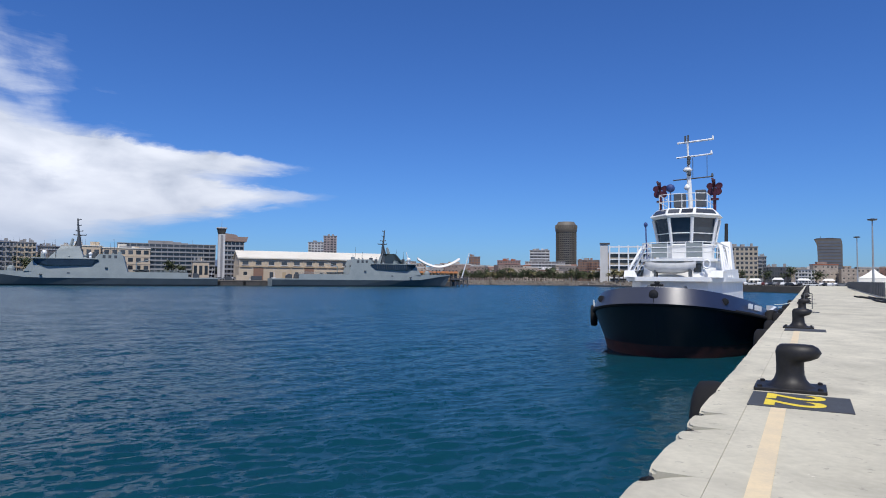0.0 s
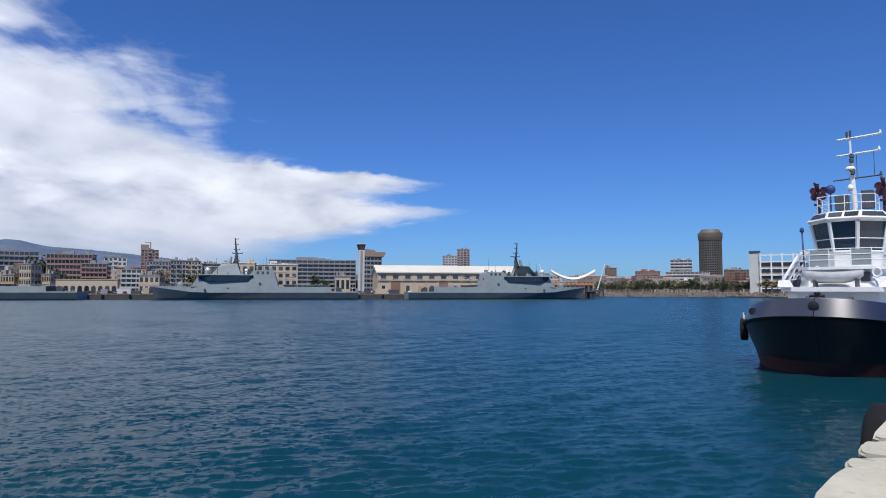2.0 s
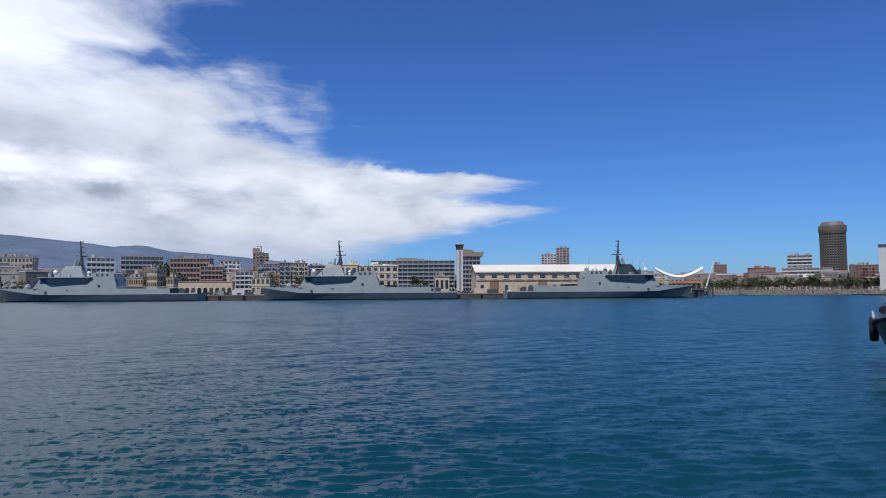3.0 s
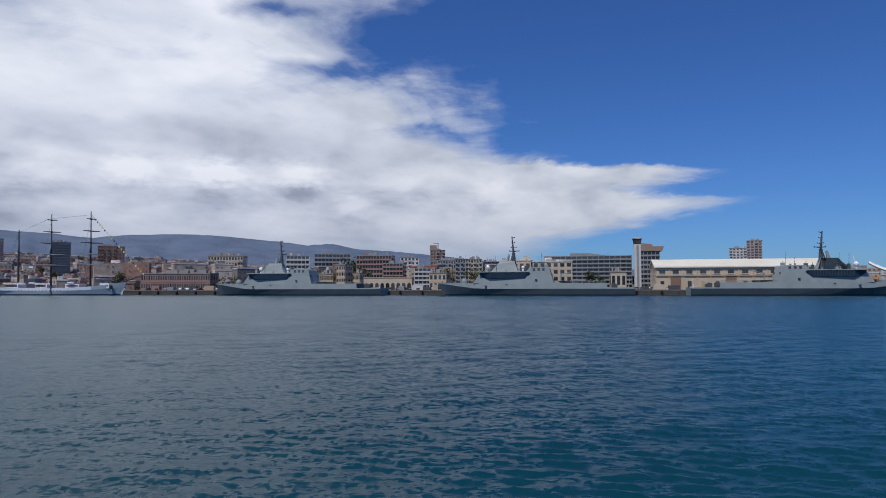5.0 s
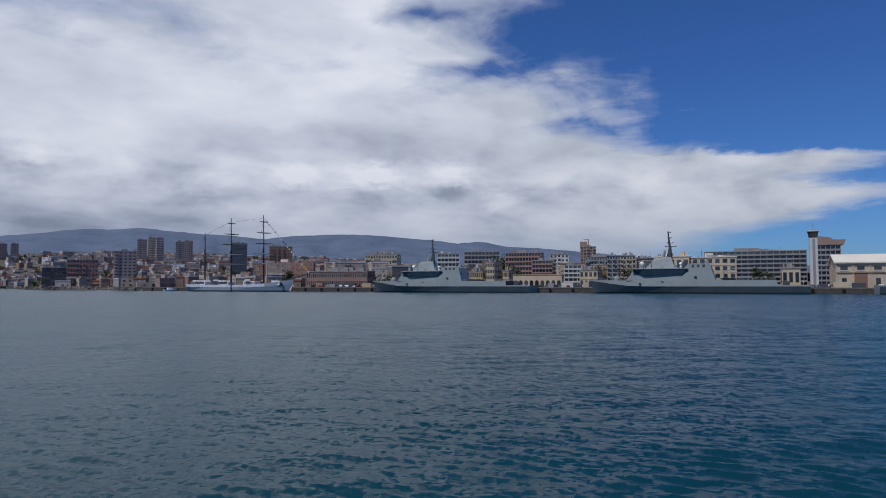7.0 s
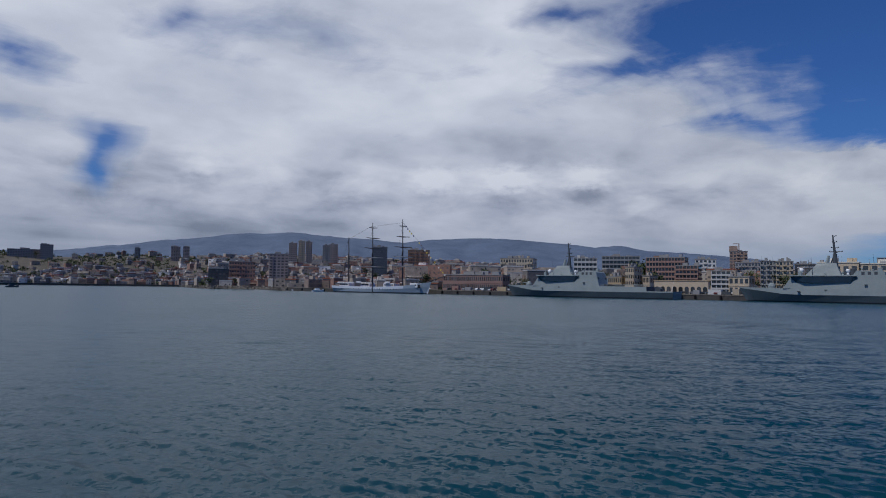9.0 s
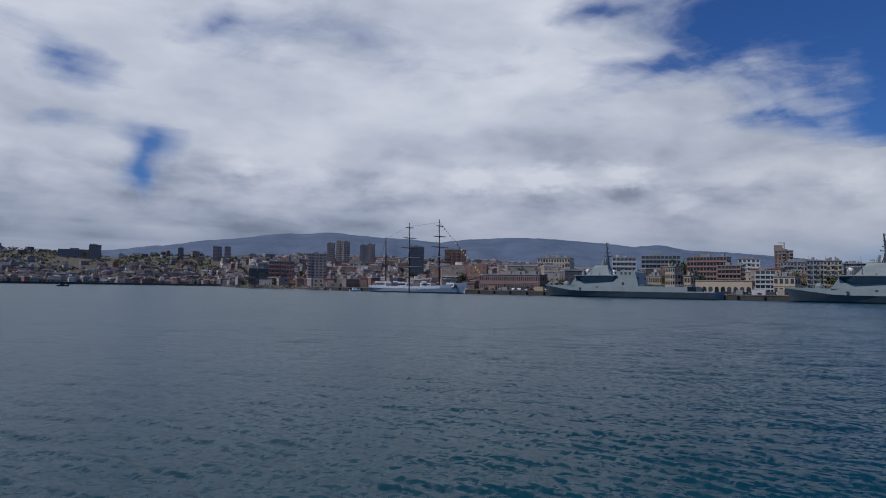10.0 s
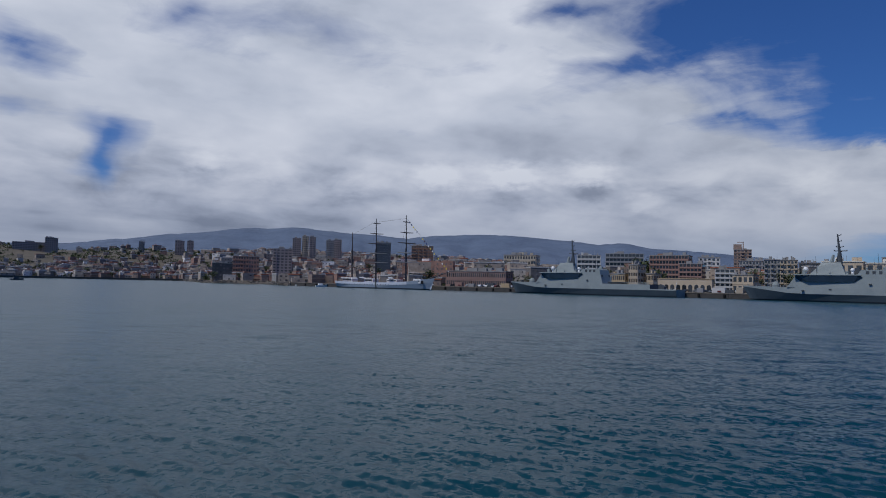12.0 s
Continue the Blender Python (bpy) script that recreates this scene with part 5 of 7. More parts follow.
# ---- trees ----
def make_tree(name, label, seed, h, spread, leafs, leaf):
    rnd = random.Random(seed)
    t = thing(name, label, "tree", group="trees along the shore")
    bm = bmesh.new()
    tube(bm, (0, 0, -0.5), (0.1, 0, h * 0.45), h * 0.035, h * 0.022, 7)
    for k in range(5):
        a = k * 1.256 + rnd.random()
        tube(bm, (0.1, 0, h * (0.28 + 0.04 * k)), (math.cos(a) * spread * 0.6, math.sin(a) * spread * 0.6, h * rnd.uniform(0.55, 0.8)), h * 0.016, h * 0.006, 5)
    part("trunk", bm, BARK, t)
    bm = bmesh.new()
    blobs = [(rnd.gauss(0, spread * 0.45), rnd.gauss(0, spread * 0.45), h * rnd.uniform(0.45, 0.92), spread * rnd.uniform(0.28, 0.5)) for _ in range(11)]
    for _ in range(leafs):
        bx, by, bz, br = rnd.choice(blobs)
        d = Vector((rnd.gauss(0, 1), rnd.gauss(0, 1), rnd.gauss(0, 0.8))).normalized() * br * rnd.uniform(0.55, 1.05)
        c = Vector((bx, by, bz)) + d
        e = Euler((rnd.uniform(-1, 1), rnd.uniform(-1, 1), rnd.uniform(0, 6.28))).to_matrix()
        s = h * rnd.uniform(0.025, 0.05)
        bm.faces.new([bm.verts.new(c + e @ Vector(q)) for q in ((-s, -s * 0.6, 0), (s, -s * 0.5, 0.1 * s), (s * 0.8, s * 0.6, 0), (-s * 0.7, s * 0.6, -0.1 * s))])
    part("crown", bm, leaf, t)
    return t


def make_palm(seed, h, leaf, label):
    rnd = random.Random(seed)
    t = thing("palm_tree", label, "palm tree", group="palms along the shore")
    bm = bmesh.new()
    tube(bm, (0, 0, -0.5), (0.3, 0.1, h), 0.32, 0.22, 7)
    part("trunk", bm, BARK, t)
    bm = bmesh.new()
    for k in range(22):
        a, up = k * 2.4 + rnd.random(), rnd.uniform(-0.5, 1.0)
        prev = None
        ln = rnd.uniform(2.4, 3.4)
        for q in range(6):
            f = q / 5
            r = f * ln
            z = h + up * r * 0.8 - 0.9 * f * f * ln * 0.55
            w = 0.42 * math.sin(0.35 + f * 2.6)
            c, s = math.cos(a), math.sin(a)
            cur = (bm.verts.new((0.3 + c * r - s * w, 0.1 + s * r + c * w, z - 0.1)), bm.verts.new((0.3 + c * r, 0.1 + s * r, z + 0.12)), bm.verts.new((0.3 + c * r + s * w, 0.1 + s * r - c * w, z - 0.1)))
            if prev:
                bm.faces.new((prev[0], prev[1], cur[1], cur[0]))
                bm.faces.new((prev[1], prev[2], cur[2], cur[1]))
            prev = cur
    part("crown", bm, leaf, t)
    return t


rnd = random.Random(11)
TREES = [make_tree("broadleaf_tree", "dark green leafy tree behind the seawall", 20 + k, 10.0, 4.2, 420, LEAF) for k in range(3)]
PALMS = [make_palm(40, 8.5, LEAF, "slim green palm on the promenade"), make_palm(41, 7.0, LEAF_DRY, "slim palm with dry brown fronds")]


def plant(proto, az, d, s=1.0):
    p = polar(az, d, ground_z(az, d))
    m = pose(p.x, p.y, p.z, 0, 0, rnd.uniform(0, 360))
    if proto.get("placed"):
        o = copy_thing(proto, m)
        o.scale = (s, s, s * rnd.uniform(0.85, 1.15))
    else:
        proto["placed"] = 1
        proto.matrix_world = m
        proto.scale = (s, s, s)


for k in range(96):
    az = 12.6 + 14.9 * (k + rnd.random()) / 96
    plant(TREES[k % 3], az, rnd.uniform(512, 600), rnd.uniform(0.55, 1.1))
for k in range(12):
    plant(PALMS[0] if rnd.random() < 0.6 else PALMS[1], 13.0 + 14.3 * (k + rnd.random()) / 12, rnd.uniform(505, 530), rnd.uniform(0.8, 1.2))
for k in range(8):
    plant(PALMS[1], 13.2 + 1.8 * rnd.random(), rnd.uniform(488, 500), rnd.uniform(0.9, 1.2))
for az, d, s in ((73.2, 540, 2.1), (72.5, 545, 2.3), (72.0, 535, 2.0), (75.2, 520, 1.4), (66.0, 500, 1.3), (61.4, 470, 1.2), (80.5, 470, 0.9), (88.8, 520, 1.2), (5.8, 340, 0.8), (4.6, 345, 0.7), (3.0, 350, 0.8), (1.4, 352, 0.8), (-0.5, 355, 0.8)):
    plant(TREES[int(d) % 3], az, d, s)
for k in range(46):
    az = rnd.uniform(48, 92)
    plant(TREES[k % 3], az, rnd.uniform(440, 560), rnd.uniform(0.8, 1.5))
for k in range(90):
    az = rnd.uniform(76, 126)
    plant(TREES[k % 3], az, rnd.uniform(620, 1300) if az < 109 else rnd.uniform(930, 1350), rnd.uniform(0.6, 1.3))


# ---- crowded town ----
def town(name, label, azr, dr, count, wr, hr, seed, dense=True):
    """Many small flat-roofed houses, facing roughly the harbour, with recessed-looking dark openings."""
    rnd = random.Random(seed)
    bm = bmesh.new()
    for _ in range(count):
        az = rnd.uniform(*azr)
        d = rnd.uniform(*dr)
        if d < shore(az) + 25 or (az > 108 and rnd.random() < 0.45) or (az > 110 and d > 1180 and rnd.random() < 0.6) or (118.5 < az < 123.5 and d > 1200):
            continue
        z = ground_z(az, d)
        w, h, dp = rnd.uniform(*wr), rnd.uniform(*hr), rnd.uniform(7, 12)
        a = radians(az + rnd.uniform(-28, 28))
        p = polar(az, d)
        ex, ey = Vector((math.cos(a), math.sin(a), 0)), Vector((-math.sin(a), math.cos(a), 0))

        def bx(x0, x1, y0, y1, z0, z1, slot):
            vs = [bm.verts.new(p + ex * x + ey * y + Vector((0, 0, zz))) for zz in (z0, z1) for y in (y0, y1) for x in (x0, x1)]
            for q in ((4, 5, 7, 6), (0, 1, 5, 4), (2, 6, 7, 3), (0, 4, 6, 2), (1, 3, 7, 5)):
                bm.faces.new([vs[k] for k in q]).material_index = slot
        bx(-w / 2, w / 2, 0, dp, z - 6, z + h, 0)
        if rnd.random() < 0.5:
            bx(-w * 0.3, w * 0.1, dp * 0.3, dp * 0.8, z + h, z + h + rnd.uniform(1.5, 3), 0)
        if rnd.random() < 0.35:
            bx(-w / 2 - 0.4, w / 2 + 0.4, -0.9, 0.1, z + h * 0.5, z + h * 0.5 + 0.35, 0)
        if rnd.random() < 0.4:
            bx(-w / 2 - 0.15, w / 2 + 0.15, -0.2, dp, z + h, z + h + rnd.uniform(0.4, 0.9), 3)
        elif rnd.random() < 0.25:
            bx(-w / 2 - 0.3, w / 2 + 0.3, -0.3, dp + 0.3, z + h, z + h + 0.7, 2)
        fl = max(1, int(h / 3.2))
        nb = max(2, int(w / 3.4))
        for f in range(fl):
            for k in range(nb):
                if rnd.random() < 0.7:
                    x = -w / 2 + (k + 0.3) * w / nb
                    bx(x, x + w / nb * rnd.uniform(0.25, 0.5), -0.1, 0.2, z + f * h / fl + 0.9, z + f * h / fl + 2.1, 1)
    me = bpy.data.meshes.new(name)
    bm.to_mesh(me)
    bm.free()
    for mm in (TOWN, HAZED_BLINDS, ROOF_TILE, WHITE_WALL):
        me.materials.append(mm)
    return tagged(new(name, me), label, "houses", kind="stuff")


town("hillside_houses", "crowded small houses in faded colours on the slope", (84, 127), (560, 1420), 2300, (5, 12), (3.5, 7.5), 1)
town("ridge_houses", "pale blocks along the crest of the slope", (66, 127), (1280, 1650), 300, (7, 20), (5, 12), 2)
town("upper_slope_houses", "mixed taller houses high on the slope", (82, 109), (820, 1150), 330, (8, 18), (6, 13), 9)
town("city_blocks", "mixed apartment blocks behind the harbour", (56, 92), (500, 760), 170, (12, 24), (11, 20), 3)
town("shore_blocks", "low mixed houses along the shore road", (84, 109.5), (470, 640), 260, (5, 12), (3.5, 8), 4)
town("park_side_houses", "low mixed city blocks behind the park", (-8, 47), (640, 900), 170, (14, 30), (9, 18), 5)
town("shore_road_houses", "low pale buildings along the far shore road", (109.8, 127), (930, 1150), 420, (6, 18), (3, 6.5), 6)


def scrub(name, label, azr, dr, count, seed):
    """Low bushes in drifts on the bare slopes, each a clump of small leaf faces."""
    rnd = random.Random(seed)
    co, fa = [], []
    placed = 0
    while placed < count:
        az, d = rnd.uniform(*azr), rnd.uniform(*dr)
        placed += 1
        if d < shore(az) + 45 or noise.noise(Vector((az * 0.5, d * 0.011, 2.0))) < -0.08:
            continue
        c = polar(az, d, ground_z(az, d))
        size = rnd.uniform(1.2, 3.6)
        for _ in range(16):
            p = c + Vector((rnd.gauss(0, 0.7) * size, rnd.gauss(0, 0.7) * size, abs(rnd.gauss(0.5, 0.35)) * size))
            e = Euler((rnd.uniform(-1.2, 1.2), rnd.uniform(-1.2, 1.2), rnd.uniform(0, 6.28))).to_matrix()
            q = size * rnd.uniform(0.25, 0.5)
            k = len(co)
            co += [tuple(p + e @ Vector(v)) for v in ((-q, -q * 0.5, 0), (q, -q * 0.4, 0.2 * q), (q * 0.7, q * 0.6, 0), (-q * 0.8, q * 0.5, -0.2 * q))]
            fa.append((k, k + 1, k + 2, k + 3))
    me = bpy.data.meshes.new(name)
    me.from_pydata(co, [], fa)
    me.materials.append(LEAF)
    tagged(new(name, me), label, "bushes", kind="stuff")


scrub("hillside_scrub", "dark green scrub and garden trees on the slope", (86, 127), (600, 1420), 5200, 21)
scrub("city_greenery", "dark green street trees between the city blocks", (50, 92), (410, 760), 500, 22)


def rocks(name, azr, count, seed, d_off=(-6, 1)):
    rnd = random.Random(seed)
    bm = bmesh.new()
    for _ in range(count):
        az = rnd.uniform(*azr)
        t = rnd.random()
        c = polar(az, shore(az) + mixv(d_off[0], d_off[1], t), mixv(-0.3, 2.6, t))
        r = rnd.uniform(0.6, 1.5)
        vs = []
        for k in range(6):
            v = Vector(((1, 0, 0), (0, 1, 0), (-1, 0, 0), (0, -1, 0), (0, 0, 1), (0, 0, -1))[k]) * r * rnd.uniform(0.6, 1.2)
            vs.append(bm.verts.new(c + Euler((rnd.random(), rnd.random(), az)).to_matrix() @ v))
        for k in range(4):
            bm.faces.new((vs[k], vs[(k + 1) % 4], vs[4]))
            bm.faces.new((vs[(k + 1) % 4], vs[k], vs[5]))
    me = bpy.data.meshes.new(name)
    bm.to_mesh(me)
    bm.free()
    me.materials.append(ROCK)
    tagged(new(name, me), "rough brown boulders of the seawall", "rocks", kind="stuff")


rocks("seawall_rocks", (12.8, 27.6), 1500, 7)
rocks("breakwater_rocks", (102.5, 110.5), 500, 8, (-8, 1))


# ---- cars and small harbour things ----
CAR_PAINTS = [mat("car_paint_white", (0.75, 0.75, 0.74), None, 1.0, 0.3), mat("car_paint_grey", (0.22, 0.23, 0.24), None, 1.0, 0.3),
              mat("car_paint_dark", (0.03, 0.035, 0.045), None, 1.0, 0.3), mat("car_paint_red", (0.13, 0.03, 0.03), None, 1.0, 0.3)]


def make_car(paint, label):
    c = thing("parked_car", label, "car", group="parked cars")
    bm = bmesh.new()
    prism(bm, [(-2.1, 0.35), (2.1, 0.35), (2.15, 0.75), (1.3, 0.95), (0.75, 1.42), (-1.3, 1.46), (-1.95, 1.0), (-2.15, 0.9)], -0.85, 0.85)
    part("body", bm, paint, c)
    bm = bmesh.new()
    prism(bm, [(1.15, 0.98), (0.72, 1.36), (-1.2, 1.38), (-1.7, 1.0)], -0.87, 0.87)
    part("windows", bm, GLASS, c)
    for x in (-1.35, 1.35):
        for y in (-0.8, 0.8):
            bm = bmesh.new()
            lathe(bm, [(0.2, -0.11), (0.33, -0.1), (0.33, 0.1), (0.2, 0.11)], 12, (x, y, 0.33), "Y")
            part("wheel", bm, RUBBER, c)
    return c


CARS = [make_car(CAR_PAINTS[0], "white parked car beside the harbour road"), make_car(CAR_PAINTS[1], "grey parked car beside the harbour road"),
        make_car(CAR_PAINTS[2], "dark parked car beside the harbour road"), make_car(CAR_PAINTS[3], "red parked car beside the harbour road")]


def park(car, m):
    if car.get("placed"):
        copy_thing(car, m)
    else:
        car["placed"] = 1
        car.matrix_world = m


for k in range(46):
    s = rnd.uniform(-330, 60)
    park(CARS[rnd.choice((0, 0, 0, 1, 1, 2, 3))], quay_pose(s, rnd.uniform(QD + 20, QD + 36), 2.52, rnd.choice((0, 90, 180))))
for s0, s1, n in ((-96, -71, 9), (25, 46, 7), (-244, -194, 13)):
    for k in range(n):
        s = mixv(s0, s1, (k + rnd.random()) / n)
        park(CARS[rnd.choice((0, 0, 1, 1, 2, 2, 3))], quay_pose(s, rnd.uniform(QD + 18.5, QD + 24), 2.52, rnd.choice((0, 90, 180))))
for k in range(90):
    az = rnd.uniform(-3.5, 8.0)
    d = shore(az) + rnd.uniform(8, 50)
    p = polar(az, d, ground_z(az, d) + 0.02)
    park(CARS[rnd.choice((0, 0, 0, 1, 1, 2, 3))], pose(p.x, p.y, p.z, 0, 0, rnd.choice((0, 90, 80))))


def canopy(az, d, w=7.0, hh=3.0):
    p = polar(az, d, ground_z(az, d))
    c = thing("market_canopy", "white canvas canopy on thin posts", "canopy", pose(p.x, p.y, p.z, 0, 0, az), group="white canopies")
    bm = bmesh.new()
    loft(bm, [[(0, 0, hh), (w, 0, hh), (w, 5, hh), (0, 5, hh)], [(w * 0.2, 1, hh + 0.9), (w * 0.8, 1, hh + 0.9), (w * 0.8, 4, hh + 0.9), (w * 0.2, 4, hh + 0.9)]])
    part("canvas", bm, TENT, c)
    for x in (0.2, w - 0.2):
        for y in (0.2, 4.8):
            bm = bmesh.new()
            tube(bm, (x, y, 0), (x, y, hh), 0.09, seg=6)
            part("post", bm, STEEL, c)


for k in range(6):
    canopy(7.6 - k * 1.7, 324 + (k % 3) * 6, rnd.uniform(4, 7), rnd.uniform(2.2, 2.8))


def crate(s, v, w, h, mt, label):
    c = thing("storage_container", label, "container", quay_pose(s, v, 2.5))
    bm = bmesh.new()
    box(bm, 0, w, 0, 2.4, 0, h, 0.05)
    body = part("body", bm, mt, c)
    for k in range(int(w / 0.6)):
        bm = bmesh.new()
        box(bm, 0.2 + k * 0.6, 0.45 + k * 0.6, -0.06, 0.02, 0.2, h - 0.2)
        part("rib", bm, mt, body)


for s, w, h, mt, lb in ((-80, 4, 1.6, GREY_DARK, "low dark equipment box on the naval quay"), (-75, 3, 2.9, BEIGE_WALL, "beige switch cabin on the naval quay"), (29, 3, 1.8, GREY_DARK, "dark generator box on the naval quay"), (-228, 4, 2.0, GREY_WALL, "grey generator box on the naval quay"), (-238, 5, 2.7, PINK_WALL, "faded red container on the naval quay"), (34, 6, 2.6, CREAM, "cream steel container on the naval quay"), (-86, 6, 2.5, WHITE_WALL, "white steel container on the naval quay"), (-93, 3, 2.2, GREY_WALL, "small grey container on the naval quay"),
                        (-205, 6, 2.5, CREAM_DARK, "ochre steel container on the naval quay"), (-216, 6, 2.4, GREY_DARK, "dark steel container on the naval quay"), (41, 5, 2.2, GREY_DARK, "dark equipment container on the naval quay")):
    crate(s, QD + 17.5, w, h, mt, lb)


def arch_wall():
    p, w, rot = facade(71.28, 66.99, 384, 3, QROT)
    b = thing("arcade_wall", "long low cream wall with dark arches", "wall", pose(p.x, p.y, 2.5, 0, 0, rot))
    bm = bmesh.new()
    box(bm, 0, w, 0, 3, -2, 7.0)
    part("wall", bm, CREAM, b)
    bm = bmesh.new()
    box(bm, -0.2, w + 0.2, -0.25, 3.2, 7.0, 7.4)
    part("coping", bm, CREAM_DARK, b)
    n = 9
    for k in range(n):
        c = (k + 0.5) * w / n
        bm = bmesh.new()
        prism(bm, [(c - 1.1, 0), (c + 1.1, 0)] + [(c + 1.1 * math.cos(q * math.pi / 6), 2.9 + 1.1 * math.sin(q * math.pi / 6)) for q in range(7)], -0.1, 0.3)
        part("arch_opening", bm, GLASS, b)


arch_wall()


def small_boat(az, d, label, mt):
    p = polar(az, d)
    b = thing("small_boat", label, "boat", pose(p.x, p.y, 0, 0, 0, az + 15))
    bm = bmesh.new()
    secs = []
    for x, w, t in ((-4, 1.3, 1.0), (-2, 1.5, 1.0), (1, 1.4, 1.1), (3, 0.8, 1.35), (4.4, 0.05, 1.6)):
        secs.append([(x, -w * 0.7, -0.3), (x, -w, t), (x, w, t), (x, w * 0.7, -0.3)])
    loft(bm, secs)
    part("hull", bm, mt, b)
    bm = bmesh.new()
    prism(bm, [(-2, 0.9), (1.4, 0.9), (0.9, 2.3), (-1.8, 2.4)], -0.9, 0.9)
    part("cabin", bm, mt, b)


small_boat(101.6, 505, "small white motor boat by the breakwater", WHITE)
small_boat(122.4, 560, "small dark boat far out on the water", GREY_DARK)
small_boat(99.9, 470, "small white launch moored astern of the sailing ship", WHITE)


# ---- own quay: bollards, plates, tyres, lamps ----
def bollard_mesh(parent):
    bm = bmesh.new()
    box(bm, -0.47, 0.47, -0.40, 0.40, 0.0, 0.05, 0.012)
    part("base_plate", bm, BLACK_IRON, parent)
    bm = bmesh.new()
    seg = 20
    rows = []
    for r, z, dx, sx in ((0.34, 0.05, 0, 1), (0.27, 0.085, 0, 1), (0.215, 0.15, 0, 1), (0.19, 0.23, 0, 1), (0.185, 0.34, 0, 1), (0.187, 0.41, 0.0, 1), (0.195, 0.435, 0.045, 1.2),
                         (0.205, 0.475, 0.09, 1.36), (0.215, 0.55, 0.11, 1.42), (0.185, 0.625, 0.10, 1.46), (0.14, 0.66, 0.09, 1.55), (0.05, 0.67, 0.08, 1.8)):
        rows.append([(dx + math.cos(k * 2 * math.pi / seg) * r * sx, math.sin(k * 2 * math.pi / seg) * r, z) for k in range(seg + 1)])
    vs = [[bm.verts.new(p) for p in row[:-1]] for row in rows]
    for a, b in zip(vs, vs[1:]):
        for k in range(seg):
            bm.faces.new((a[k], a[(k + 1) % seg], b[(k + 1) % seg], b[k]))
    bm.faces.new(vs[-1])
    part("post", bm, BLACK_IRON, parent, "hooked black iron post", smooth=True)
    for x in (-0.39, 0.39):
        for y in (-0.32, 0.32):
            bm = bmesh.new()
            lathe(bm, [(0.035, 0.05), (0.035, 0.075), (0.015, 0.085)], 6, (x, y, 0))
            part("bolt", bm, BLACK_IRON, parent)


BOLLARD_Y = [11.1 + 14.7 * k for k in range(14)]
first = thing("bollard", "black hooked iron mooring bollard on a bolted plate", "bollard", pose(-0.26, BOLLARD_Y[0], QUAY_Z + 0.006), group="bollards along the quay")
bollard_mesh(first)
for y in BOLLARD_Y[1:]:
    copy_thing(first, pose(-0.33, y, QUAY_Z + 0.006))


def number_plate(y):
    bm = bmesh.new()
    box(bm, -0.72, 0.47, y - 1.72, y - 0.56, QUAY_Z, QUAY_Z + 0.016)
    return tagged(part("painted_panel", bm, PLATE_PAINT), "dark grey painted panel on the quay concrete", "marking", group="panels before the bollards")


for k, y in enumerate(BOLLARD_Y[:6]):
    pl = number_plate(y)
    if k == 0:
        tagged(pl, "dark grey painted panel with yellow digits on the concrete")
        for shift in (0.27, -0.27):
            cu = bpy.data.curves.new("digit", "FONT")
            cu.body, cu.size, cu.extrude, cu.align_x, cu.align_y = "2", 0.98, 0.001, "CENTER", "CENTER"
            cu.offset = 0.016
            tmp = new("digit", cu)
            bpy.context.view_layer.update()
            me = bpy.data.meshes.new_from_object(tmp.evaluated_get(bpy.context.evaluated_depsgraph_get()))
            bpy.data.objects.remove(tmp)
            bm = bmesh.new()
            bm.from_mesh(me)
            bmesh.ops.remove_doubles(bm, verts=bm.verts, dist=0.0002)
            dg = part("digit", bm, YELLOW, None, "yellow painted digit")
            dg.matrix_world = pose(-0.22, y - 1.14 + shift, QUAY_Z + 0.020, 0, 0, -90)
            dg.parent = pl


def tyre_fender():
    t = thing("tyre_fender", "large worn black tyre hung on the quay wall", "fender", group="tyre fenders")
    bm = bmesh.new()
    lathe(bm, [(0.42, -0.2), (0.55, -0.27), (0.85, -0.28), (0.98, -0.2), (1.0, 0.0), (0.98, 0.2), (0.85, 0.28), (0.55, 0.27), (0.42, 0.2), (0.42, -0.2)], 32, (0, 0, 0), "X")
    part("tyre", bm, RUBBER, t, smooth=True)
    for k in (-1, 1):
        bm = bmesh.new()
        tube(bm, (0, k * 0.2, 0.9), (0.3, k * 0.3, 1.0), 0.014, seg=6)
        part("chain", bm, BLACK_IRON, t)
    return t


ty = tyre_fender()
ty.matrix_world = pose(-1.53, 12.6, 1.62)
for y in (27.3, 33.5, 42.0, 49.0, 56.7, 71.4):
    copy_thing(ty, pose(-1.53, y, 1.62))


def lamp_post(x, y, top):
    l = thing("street_lamp", "tall grey floodlight mast with a flat lamp ring", "lamp post", pose(x, y, QUAY_Z), group="floodlight masts")
    h = top - QUAY_Z
    bm = bmesh.new()
    tube(bm, (0, 0, 0), (0, 0, h), 0.22, 0.10, 10)
    part("pole", bm, STEEL, l)
    bm = bmesh.new()
    lathe(bm, [(0.12, h - 0.25), (0.75, h - 0.12), (0.8, h + 0.1), (0.2, h + 0.2)], 14)
    part("lamp_ring", bm, GREY_DARK, l)
    bm = bmesh.new()
    box(bm, -0.35, 0.35, -0.35, 0.35, 0, 0.4, 0.02)
    part("foot", bm, CONCRETE, l)


for az, d, top in ((-3.16, 200, 16.0), (-4.13, 140, 15.6)):
    p = polar(az, d)
    lamp_post(p.x, p.y, top)


